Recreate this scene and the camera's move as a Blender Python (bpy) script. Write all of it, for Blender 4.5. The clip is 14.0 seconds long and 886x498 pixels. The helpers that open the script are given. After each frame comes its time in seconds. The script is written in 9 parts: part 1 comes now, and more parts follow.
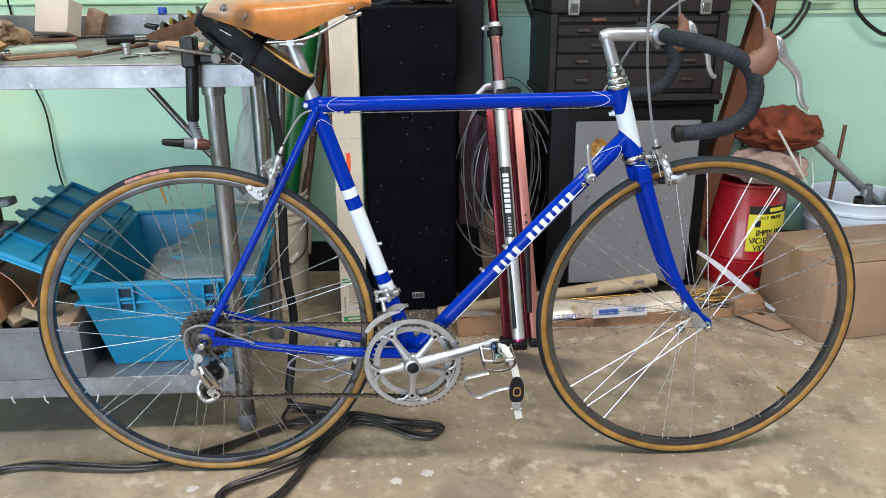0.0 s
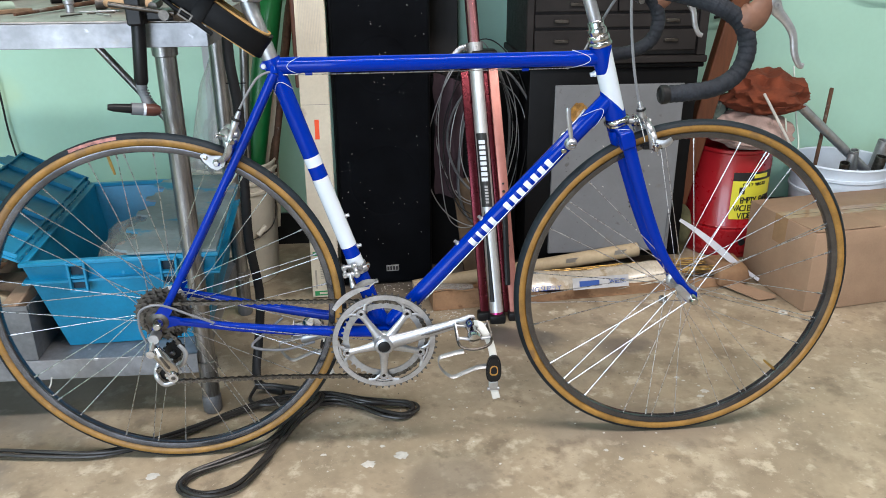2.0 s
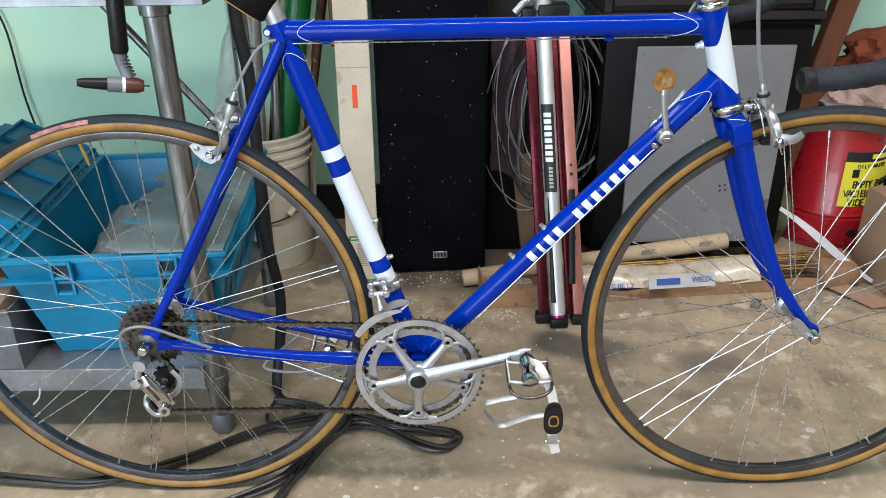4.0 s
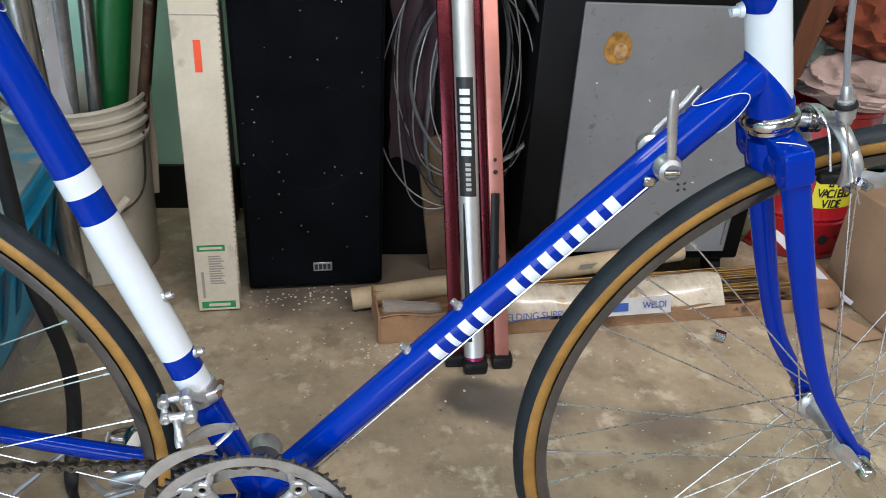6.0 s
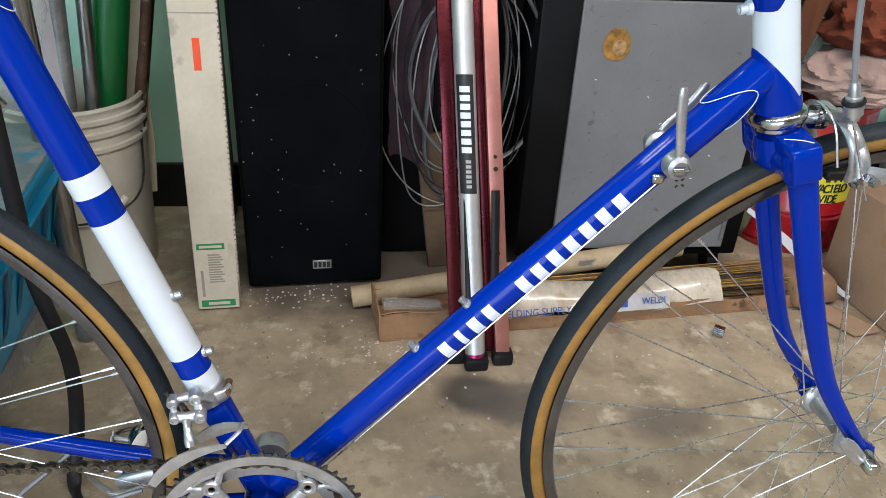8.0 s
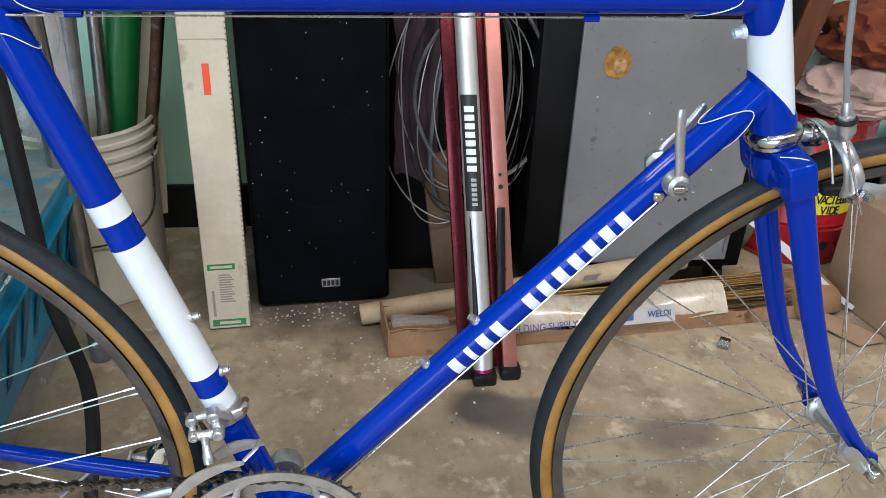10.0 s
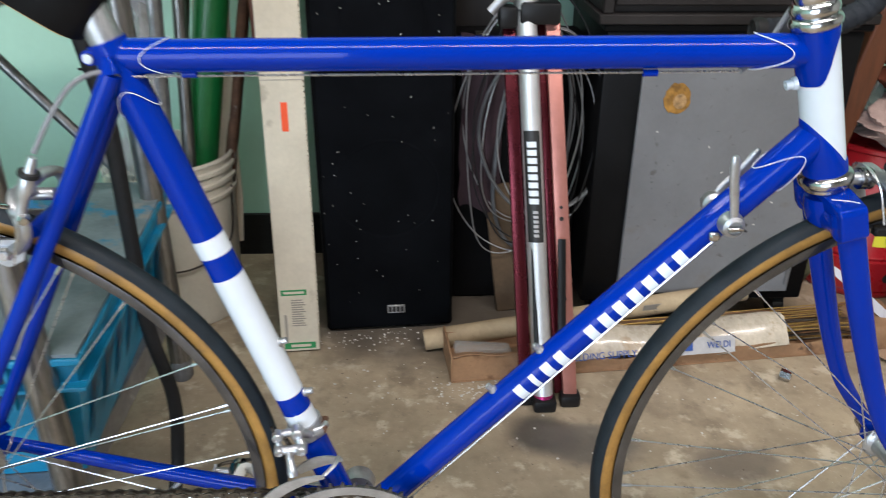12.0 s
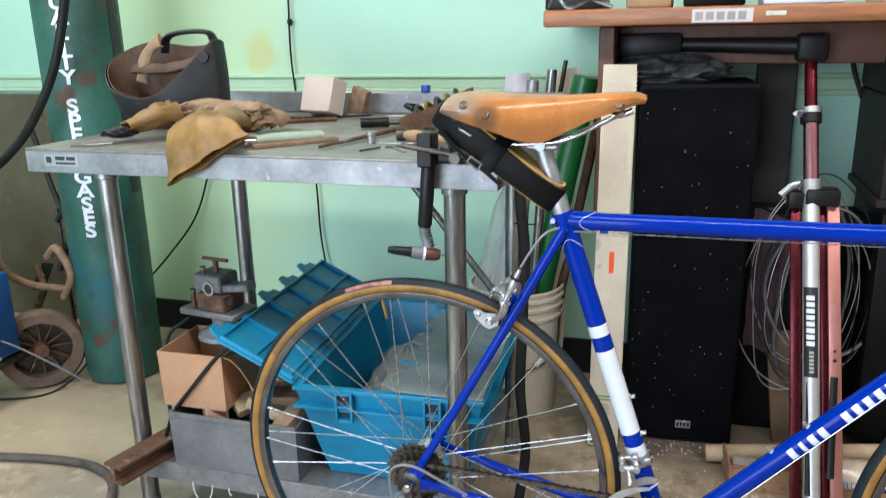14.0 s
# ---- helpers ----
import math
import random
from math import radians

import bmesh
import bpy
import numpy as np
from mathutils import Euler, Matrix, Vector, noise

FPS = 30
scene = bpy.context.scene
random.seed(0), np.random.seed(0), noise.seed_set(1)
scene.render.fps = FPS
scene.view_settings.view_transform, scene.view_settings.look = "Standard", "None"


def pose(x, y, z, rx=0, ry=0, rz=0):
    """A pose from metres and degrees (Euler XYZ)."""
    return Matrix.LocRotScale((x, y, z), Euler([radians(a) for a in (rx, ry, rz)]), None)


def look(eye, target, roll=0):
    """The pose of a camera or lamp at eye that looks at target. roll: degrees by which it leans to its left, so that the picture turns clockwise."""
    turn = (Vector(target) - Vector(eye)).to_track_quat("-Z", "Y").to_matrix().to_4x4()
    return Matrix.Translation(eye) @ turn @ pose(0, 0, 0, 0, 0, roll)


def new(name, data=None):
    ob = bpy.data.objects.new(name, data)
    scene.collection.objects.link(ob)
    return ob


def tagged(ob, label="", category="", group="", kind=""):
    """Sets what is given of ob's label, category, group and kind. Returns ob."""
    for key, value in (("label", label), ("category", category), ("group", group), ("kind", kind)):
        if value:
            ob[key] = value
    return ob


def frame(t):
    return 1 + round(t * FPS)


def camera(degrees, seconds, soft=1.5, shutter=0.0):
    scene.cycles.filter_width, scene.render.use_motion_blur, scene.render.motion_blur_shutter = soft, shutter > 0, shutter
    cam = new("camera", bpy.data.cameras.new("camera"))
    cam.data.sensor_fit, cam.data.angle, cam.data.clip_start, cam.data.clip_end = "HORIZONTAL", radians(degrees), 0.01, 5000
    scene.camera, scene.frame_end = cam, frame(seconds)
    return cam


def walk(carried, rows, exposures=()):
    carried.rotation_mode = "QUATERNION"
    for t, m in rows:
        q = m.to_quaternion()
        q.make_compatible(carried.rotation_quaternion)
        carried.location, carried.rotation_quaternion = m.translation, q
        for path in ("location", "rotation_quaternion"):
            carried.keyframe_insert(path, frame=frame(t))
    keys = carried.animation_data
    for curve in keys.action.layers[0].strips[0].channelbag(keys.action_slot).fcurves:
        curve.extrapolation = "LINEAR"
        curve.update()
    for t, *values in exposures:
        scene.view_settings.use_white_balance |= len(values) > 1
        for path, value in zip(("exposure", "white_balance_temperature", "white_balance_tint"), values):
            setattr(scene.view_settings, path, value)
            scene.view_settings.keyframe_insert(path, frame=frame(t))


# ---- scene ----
cam = camera(59.3, 14.0, soft=0.8, shutter=0.4)
PATH = [
    (0, (-0.109, -1.453, 1.017), (-0.005, 0.426, 0.34), -0.3),
    (0.5, (-0.109, -1.453, 1.016), (0.013, 0.42, 0.327), -0.3),
    (1, (-0.106, -1.446, 1.013), (0.032, 0.419, 0.305), -0.2),
    (1.5, (-0.106, -1.434, 1.009), (0.042, 0.424, 0.282), -0.3),
    (2, (-0.088, -1.367, 0.99), (0.064, 0.48, 0.239), -0.3),
    (2.5, (-0.061, -1.271, 0.989), (0.009, 0.562, 0.194), -0.9),
    (3, (-0.033, -1.209, 0.986), (-0.023, 0.62, 0.176), -1.0),
    (3.2, (-0.035, -1.171, 0.982), (-0.054, 0.653, 0.162), -1.1),
    (5.3, (-0.07, -0.758, 0.925), (0.031, 0.991, -0.039), 1.4),
    (5.5, (-0.038, -0.678, 0.904), (0.091, 1.065, -0.069), 1.9),
    (6, (0.007, -0.574, 0.882), (0.226, 1.149, -0.109), 3.3),
    (6.5, (-0.002, -0.57, 0.884), (0.243, 1.148, -0.11), 3.7),
    (7, (-0.004, -0.567, 0.881), (0.252, 1.147, -0.118), 3.8),
    (7.5, (-0.008, -0.57, 0.882), (0.238, 1.145, -0.118), 3.6),
    (8, (-0.007, -0.573, 0.883), (0.231, 1.144, -0.115), 3.3),
    (10.5, (-0.014, -0.595, 0.902), (0.213, 1.147, -0.055), 2.0),
    (11, (-0.015, -0.602, 0.908), (0.208, 1.144, -0.042), 1.7),
    (11.5, (-0.016, -0.609, 0.914), (0.157, 1.148, -0.025), 1.1),
    (12, (-0.028, -0.634, 0.931), (0.052, 1.144, 0.019), 0.5),
    (12.5, (-0.07, -0.853, 1.016), (-0.221, 0.948, 0.161), -0.7),
    (13, (-0.109, -1.033, 1.036), (-0.565, 0.751, 0.257), -1.7),
    (13.5, (-0.118, -1.119, 1.05), (-0.704, 0.668, 0.369), -1.3),
    (14, (-0.095, -1.13, 1.062), (-0.679, 0.702, 0.516), -1.2),
]
walk(cam, [(t, look(eye, target, roll)) for t, eye, target, roll in PATH])

# ---- light ----
world = bpy.data.worlds.new("sky")
scene.world = world
world.use_nodes = True
wn, wl = world.node_tree.nodes, world.node_tree.links
sky = wn.new("ShaderNodeTexSky")
sky.sky_type, sky.sun_disc = "NISHITA", False
sky.sun_elevation, sky.sun_rotation = radians(38), radians(215)
wl.new(sky.outputs[0], wn["Background"].inputs[0])
wn["Background"].inputs[1].default_value = 0.1
scene.view_settings.exposure = 0.0


def area_lamp(name, m, sx, sy, watts, colour, spread=180):
    data = bpy.data.lights.new(name, "AREA")
    data.shape, data.size, data.size_y = "RECTANGLE", sx, sy
    data.energy, data.color, data.spread = watts, colour, radians(spread)
    ob = new(name, data)
    ob.matrix_world = m
    return ob


# daylight in the open roller door behind the walker, and two ceiling fluorescents
area_lamp("door_daylight", look((-1.9, -3.9, 1.25), (-1.9, 0, 1.0)), 3.0, 2.3, 178, (0.68, 0.82, 1.0))
area_lamp("ceiling_fluorescent", look((0.60, -0.95, 2.72), (0.60, -0.9499, 0)), 3.4, 0.25, 109, (1.0, 0.935, 0.905))
area_lamp("ceiling_fluorescent_back", look((-2.0, 0.1, 2.72), (-2.0, 0.1001, 0)), 0.25, 2.0, 40, (1.0, 0.96, 0.90))

# ---- materials ----
MATS = {}


def M(name, col, rough=0.5, metal=0.0, var=0.12, scale=9.0, bump=0.0, bscale=120.0, coat=0.0, stain=None, rvar=0.12,
      trans=0.0, alpha=1.0, stretch=None, sheen=0.0, spec=0.5):
    """A surface: base colour with broad variation, fine grain in roughness and relief, and stains with a shape of their own."""
    mat = bpy.data.materials.new(name)
    mat.use_nodes = True
    n, l = mat.node_tree.nodes, mat.node_tree.links
    b = n["Principled BSDF"]
    geo = n.new("ShaderNodeNewGeometry")
    pos = geo.outputs["Position"]
    if stretch:
        mp = n.new("ShaderNodeMapping")
        mp.inputs["Scale"].default_value = stretch
        l.new(pos, mp.inputs["Vector"])
        pos = mp.outputs["Vector"]

    def noise_tex(s, d, off=0.0):
        t = n.new("ShaderNodeTexNoise")
        t.inputs["Scale"].default_value, t.inputs["Detail"].default_value = s, d
        t.inputs["Roughness"].default_value = 0.6
        l.new(pos, t.inputs["Vector"])
        return t.outputs["Fac"]

    def ramp(src, lo, hi):
        r = n.new("ShaderNodeMapRange")
        r.inputs["From Min"].default_value, r.inputs["From Max"].default_value = lo, hi
        l.new(src, r.inputs["Value"])
        return r.outputs["Result"]

    def mix(fac, a, c):
        m = n.new("ShaderNodeMix")
        m.data_type = "RGBA"
        l.new(fac, m.inputs["Factor"])
        for v, s in ((a, m.inputs["A"]), (c, m.inputs["B"])):
            if isinstance(v, tuple):
                s.default_value = (*v, 1)
            else:
                l.new(v, s)
        return m.outputs["Result"]

    broad, fine = noise_tex(scale, 4), noise_tex(bscale, 3)
    lo = tuple(max(0, c * (1 - var)) for c in col)
    hi = tuple(min(1, c * (1 + var)) for c in col)
    out = mix(ramp(broad, 0.32, 0.68), lo, hi)
    out2 = mix(ramp(fine, 0.3, 0.7), tuple(c * (1 - var * 0.6) for c in (1, 1, 1)), (1.0, 1.0, 1.0))
    mul = n.new("ShaderNodeMix")
    mul.data_type, mul.blend_type = "RGBA", "MULTIPLY"
    mul.inputs["Factor"].default_value = 1.0
    l.new(out, mul.inputs["A"])
    l.new(out2, mul.inputs["B"])
    out = mul.outputs["Result"]
    for scol, sscale, thr, *soft in (stain or ()):
        s = noise_tex(sscale, 6)
        out = mix(ramp(s, thr, thr + (soft[0] if soft else 0.06)), out, scol)
    l.new(out, b.inputs["Base Color"])
    rr = n.new("ShaderNodeMapRange")
    rr.inputs["To Min"].default_value, rr.inputs["To Max"].default_value = max(0.02, rough - rvar), min(1, rough + rvar)
    l.new(noise_tex(scale * 3.1, 5), rr.inputs["Value"])
    l.new(rr.outputs["Result"], b.inputs["Roughness"])
    b.inputs["Metallic"].default_value = metal
    b.inputs["Coat Weight"].default_value = coat
    b.inputs["Specular IOR Level"].default_value = spec
    b.inputs["Coat Roughness"].default_value = 0.06
    b.inputs["Transmission Weight"].default_value = trans
    b.inputs["Alpha"].default_value = alpha
    b.inputs["Sheen Weight"].default_value = sheen
    if bump:
        bp = n.new("ShaderNodeBump")
        bp.inputs["Strength"].default_value, bp.inputs["Distance"].default_value = bump, 0.002
        l.new(fine, bp.inputs["Height"])
        l.new(bp.outputs["Normal"], b.inputs["Normal"])
    MATS[name] = mat
    return mat


blue_paint = M("blue enamel", (0.0, 0.021, 0.28), 0.06, var=0.05, rvar=0.03, spec=0.10, coat=0.12)
white_paint = M("white enamel", (0.60, 0.655, 0.72), 0.22, var=0.03, coat=0.5, rvar=0.05)
chrome = M("chrome", (0.50, 0.50, 0.505), 0.17, 1.0, var=0.14, scale=60, rvar=0.08)
alloy = M("polished aluminium", (0.45, 0.46, 0.485), 0.37, 0.82, var=0.18, scale=40, bscale=300, bump=0.08)
alloy_dull = M("brushed aluminium", (0.40, 0.405, 0.415), 0.44, 0.82, var=0.20, scale=30, bscale=250, bump=0.12)
ring_grey = M("worn ring tooth metal", (0.15, 0.148, 0.145), 0.42, 1.0, var=0.25, scale=60)
flute_grey = M("dull grey groove metal", (0.20, 0.205, 0.215), 0.45, 1.0, var=0.15, scale=50)
chain_steel = M("oily chain plate steel", (0.15, 0.138, 0.12), 0.38, 1.0, var=0.35, scale=80, bump=0.1)
rim_metal = M("grey anodised rim", (0.125, 0.127, 0.138), 0.22, 0.85, var=0.30, scale=14)
steel_dark = M("dark oily steel", (0.10, 0.09, 0.08), 0.42, 0.9, var=0.35, scale=60, bump=0.15)
steel_spoke = M("stainless spoke", (0.52, 0.52, 0.53), 0.28, 0.9, var=0.12, scale=30)
tread_rubber = M("tyre tread rubber", (0.0125, 0.0180, 0.0235), 0.55, var=0.25, scale=30, bump=0.25, bscale=400, spec=0.2)
gum_wall = M("tan gum sidewall", (0.30, 0.155, 0.034), 0.5, var=0.28, scale=25, bump=0.15, bscale=300, stain=[((0.20, 0.11, 0.04), 14, 0.60)])
black_rubber = M("black rubber", (0.012, 0.012, 0.0125), 0.55, var=0.25, bump=0.1, spec=0.22)
bar_cloth = M("grey black handlebar tape", (0.020, 0.023, 0.029), 0.72, var=0.35, scale=40, bump=0.5, bscale=420, spec=0.18)
hood_gum = M("brown gum hood", (0.15, 0.07, 0.043), 0.6, var=0.15, scale=30, bump=0.2)
saddle_leather = M("honey saddle leather", (0.42, 0.165, 0.045), 0.32, var=0.30, scale=16, bump=0.14, bscale=260, coat=0.2,
                   stain=[((0.27, 0.095, 0.028), 8, 0.60), ((0.16, 0.06, 0.025), 30, 0.70)])
black_leather = M("black strap leather", (0.0045, 0.0045, 0.005), 0.45, var=0.3, bump=0.2, spec=0.10)
tan_cotton = M("tan cotton", (0.50, 0.29, 0.10), 0.8, var=0.15, bump=0.3, bscale=600)
cable_grey = M("grey cable housing", (0.17, 0.175, 0.19), 0.33, var=0.10)
hose_dusty = M("dusty rubber hose", (0.075, 0.062, 0.055), 0.6, var=0.3, scale=14, bump=0.15, stain=[((0.15, 0.12, 0.095), 11, 0.58), ((0.03, 0.027, 0.025), 7, 0.60)])
cable_black = M("black cable sheath", (0.014, 0.014, 0.015), 0.5, var=0.3, scale=20, bump=0.1, spec=0.25)
mark_white = M("white lettering", (0.66, 0.71, 0.78), 0.35, var=0.05)
mark_black = M("black print", (0.015, 0.015, 0.016), 0.5, var=0.1)
plastic_black = M("black plastic", (0.009, 0.009, 0.010), 0.42, var=0.25, bump=0.1, spec=0.25)
strap_white = M("dirty white webbing", (0.62, 0.60, 0.55), 0.75, var=0.15, bump=0.3, bscale=700)
bench_steel = M("galvanised bench steel", (0.27, 0.275, 0.29), 0.42, 0.55, var=0.28, scale=12, bump=0.12, bscale=90,
                stain=[((0.22, 0.20, 0.18), 5, 0.62), ((0.46, 0.47, 0.49), 21, 0.66)], rvar=0.15)
bench_top_steel = M("scuffed bench top steel", (0.27, 0.255, 0.24), 0.45, 0.55, var=0.3, scale=14, bump=0.2, bscale=70,
                    stain=[((0.17, 0.125, 0.09), 6, 0.58), ((0.42, 0.41, 0.40), 30, 0.67)])
leg_steel = M("galvanised tube", (0.31, 0.305, 0.30), 0.32, 0.9, var=0.45, scale=9, stretch=(14, 14, 1.2))
wood_worn = M("worn orange brown bench wood", (0.33, 0.125, 0.045), 0.45, var=0.35, scale=5, stretch=(1, 9, 9), bump=0.2, bscale=60,
              stain=[((0.13, 0.05, 0.025), 7, 0.62)], coat=0.15)
post_wood = M("brown slanting post wood", (0.125, 0.042, 0.018), 0.45, var=0.3, scale=5, stretch=(9, 9, 1), bump=0.15)
wood_red = M("dark red brown wood", (0.11, 0.036, 0.018), 0.5, var=0.3, scale=5, stretch=(6, 6, 1), bump=0.15)
raw_wood = M("old grey brown wood", (0.24, 0.15, 0.09), 0.75, var=0.3, scale=6, stretch=(8, 1, 8), bump=0.3)
cardboard = M("brown cardboard", (0.325, 0.212, 0.138), 0.75, var=0.14, scale=7, bump=0.15, bscale=200, stain=[((0.22, 0.13, 0.08), 5, 0.63), ((0.40, 0.27, 0.17), 16, 0.66)])
cardboard_pale = M("off white card", (0.62, 0.56, 0.45), 0.7, var=0.12, scale=6, bump=0.1, stain=[((0.40, 0.35, 0.275), 8, 0.64)])
kraft = M("kraft paper", (0.42, 0.23, 0.13), 0.7, var=0.14, scale=9, bump=0.2)
paper = M("white paper", (0.55, 0.545, 0.585), 0.6, var=0.07, scale=12)
paper_tan = M("cream roll paper", (0.42, 0.325, 0.205), 0.7, var=0.18, scale=12, bump=0.1, stain=[((0.28, 0.20, 0.12), 8, 0.60), ((0.17, 0.12, 0.075), 19, 0.66)])
tray_card = M("water stained cardboard", (0.29, 0.165, 0.088), 0.8, var=0.22, scale=9, bump=0.25, bscale=140, stain=[((0.15, 0.075, 0.036), 7, 0.56), ((0.41, 0.285, 0.18), 13, 0.62), ((0.085, 0.045, 0.025), 18, 0.65)])
tote_blue = M("turquoise tote plastic", (0.006, 0.245, 0.45), 0.42, var=0.18, scale=9, bump=0.08, bscale=180,
              stain=[((0.06, 0.22, 0.31), 6, 0.62)])
tote_dusty = M("dusty turquoise plastic", (0.20, 0.255, 0.275), 0.65, var=0.25, scale=8, bump=0.1, stain=[((0.02, 0.22, 0.38), 6, 0.60, 0.05), ((0.27, 0.27, 0.26), 14, 0.58, 0.1)])
bag_film = M("clear plastic film", (0.75, 0.76, 0.74), 0.22, var=0.05, trans=0.55, alpha=0.55, bump=0.5, bscale=30)
cast_grey = M("grey cast metal", (0.165, 0.17, 0.18), 0.5, 0.35, var=0.28, scale=10, bump=0.2, bscale=130, stain=[((0.10, 0.095, 0.09), 7, 0.60), ((0.24, 0.24, 0.25), 25, 0.66)])
rusty = M("rusty iron", (0.13, 0.065, 0.038), 0.75, 0.3, var=0.4, scale=25, bump=0.4, stain=[((0.22, 0.20, 0.18), 18, 0.6)])
speaker_black = M("black speaker vinyl", (0.0045, 0.0050, 0.0062), 0.55, var=0.25, bump=0.3, bscale=350, spec=0.08)
speaker_cloth = M("black grille cloth", (0.0036, 0.0043, 0.0058), 0.85, var=0.3, bump=0.5, bscale=900, spec=0.05)
stand_silver = M("silver anodised tube", (0.66, 0.67, 0.69), 0.48, 0.85, var=0.08, scale=10)
stand_red = M("red anodised tube", (0.085, 0.010, 0.016), 0.28, 0.8, var=0.10, scale=8)
stand_pink = M("faded red anodised leg", (0.42, 0.175, 0.145), 0.4, 0.55, var=0.14, scale=8)
chest_brown = M("brown grey wrinkle enamel", (0.023, 0.0200, 0.0195), 0.5, var=0.22, scale=12, bump=0.4, bscale=420, stain=[((0.052, 0.047, 0.045), 22, 0.68)], spec=0.14)
cabinet_black = M("black cabinet enamel", (0.005, 0.005, 0.0055), 0.45, var=0.25, bump=0.15, spec=0.10)
panel_grey = M("grey painted panel", (0.158, 0.163, 0.174), 0.5, var=0.10, scale=6, bump=0.08, stain=[((0.10, 0.096, 0.096), 34, 0.645), ((0.40, 0.40, 0.41), 60, 0.73), ((0.15, 0.146, 0.146), 9, 0.62), ((0.07, 0.066, 0.064), 80, 0.69)])
can_red = M("red enamel can", (0.33, 0.010, 0.016), 0.3, var=0.12, coat=0.4, stain=[((0.18, 0.012, 0.014), 9, 0.68)])
label_yellow = M("yellow label", (0.72, 0.66, 0.05), 0.5, var=0.04)
bucket_white = M("dirty white bucket plastic", (0.66, 0.62, 0.53), 0.45, var=0.10, scale=7, bump=0.06, stain=[((0.45, 0.38, 0.28), 6, 0.66)])
bucket_blue = M("pale blue white bucket plastic", (0.62, 0.70, 0.80), 0.42, var=0.06, scale=7)
green_tube = M("green cardboard tube", (0.008, 0.14, 0.035), 0.35, var=0.15, coat=0.2)
rag_rust = M("rust orange rag", (0.165, 0.034, 0.011), 0.9, var=0.3, scale=20, bump=0.5, bscale=300)
rag_pink = M("dirty pink rag", (0.40, 0.28, 0.245), 0.9, var=0.25, scale=14, bump=0.5, bscale=300, sheen=0.1, stain=[((0.20, 0.145, 0.12), 11, 0.60)])
rag_green = M("dull green rag", (0.075, 0.10, 0.085), 0.9, var=0.3, scale=14, bump=0.5, bscale=300, sheen=0.2)
glove_tan = M("tan suede glove", (0.30, 0.195, 0.115), 0.85, var=0.3, scale=18, bump=0.4, bscale=250, sheen=0.1, stain=[((0.16, 0.10, 0.06), 13, 0.60)])
glove_yellow = M("yellow leather cuff", (0.24, 0.130, 0.036), 0.5, var=0.38, scale=14, bump=0.35, bscale=200, stain=[((0.13, 0.075, 0.028), 9, 0.58)])
mask_grey = M("grey mask fibre", (0.024, 0.025, 0.027), 0.42, var=0.2, bump=0.1, spec=0.22)
mask_inside = M("brown mask lining", (0.085, 0.046, 0.028), 0.7, var=0.4, scale=15, bump=0.2)
cyl_green = M("worn green cylinder paint", (0.022, 0.098, 0.076), 0.5, var=0.35, scale=6, bump=0.25, bscale=60,
              stain=[((0.080, 0.038, 0.026), 7, 0.57), ((0.012, 0.10, 0.12), 2.5, 0.62), ((0.03, 0.03, 0.028), 17, 0.64), ((0.14, 0.16, 0.14), 40, 0.70)])
welder_blue = M("blue machine enamel", (0.010, 0.085, 0.30), 0.4, var=0.15, coat=0.3)
block_beige = M("beige stone block", (0.55, 0.47, 0.42), 0.7, var=0.06, scale=12, bump=0.08)
brass = M("brazing rod brass", (0.52, 0.34, 0.11), 0.35, 0.9, var=0.2, scale=30)
handle_green = M("pale green grip", (0.33, 0.43, 0.35), 0.5, var=0.15)
handle_wood = M("file handle wood", (0.36, 0.22, 0.12), 0.6, var=0.2, scale=20)
torch_brown = M("brown torch ceramic cup", (0.095, 0.035, 0.025), 0.4, var=0.15)
torch_grey = M("grey torch head rubber", (0.14, 0.15, 0.165), 0.5, var=0.1)
orange_tape = M("orange sticker", (0.80, 0.085, 0.02), 0.5, var=0.05)
green_print = M("green print", (0.02, 0.25, 0.08), 0.5, var=0.05)
blue_print = M("blue print", (0.03, 0.08, 0.30), 0.5, var=0.05)
grey_print = M("grey print", (0.32, 0.29, 0.25), 0.6, var=0.1)
sticker_gold = M("gold brown sticker", (0.30, 0.15, 0.03), 0.5, var=0.45, scale=70)
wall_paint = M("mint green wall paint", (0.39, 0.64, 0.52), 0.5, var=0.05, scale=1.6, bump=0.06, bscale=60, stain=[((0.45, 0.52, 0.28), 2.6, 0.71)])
cable_floor = M("dusty black floor cable", (0.026, 0.0235, 0.022), 0.36, var=0.35, scale=25, bump=0.15, spec=0.4)
unseen_wall = M("grey beige unseen wall", (0.42, 0.41, 0.395), 0.8, var=0.10, scale=3, bump=0.2, bscale=30)
rail_paint = M("green trim paint", (0.40, 0.58, 0.41), 0.4, var=0.07, scale=3)
ceiling_paint = M("dull unseen ceiling", (0.20, 0.195, 0.185), 0.8, var=0.03)
base_black = M("black skirting", (0.012, 0.013, 0.013), 0.5, var=0.2, spec=0.2)
soft_white = M("white flake", (0.60, 0.58, 0.54), 0.7, var=0.2, scale=40)
grit_dark = M("dark grit", (0.07, 0.055, 0.045), 0.8, var=0.3)


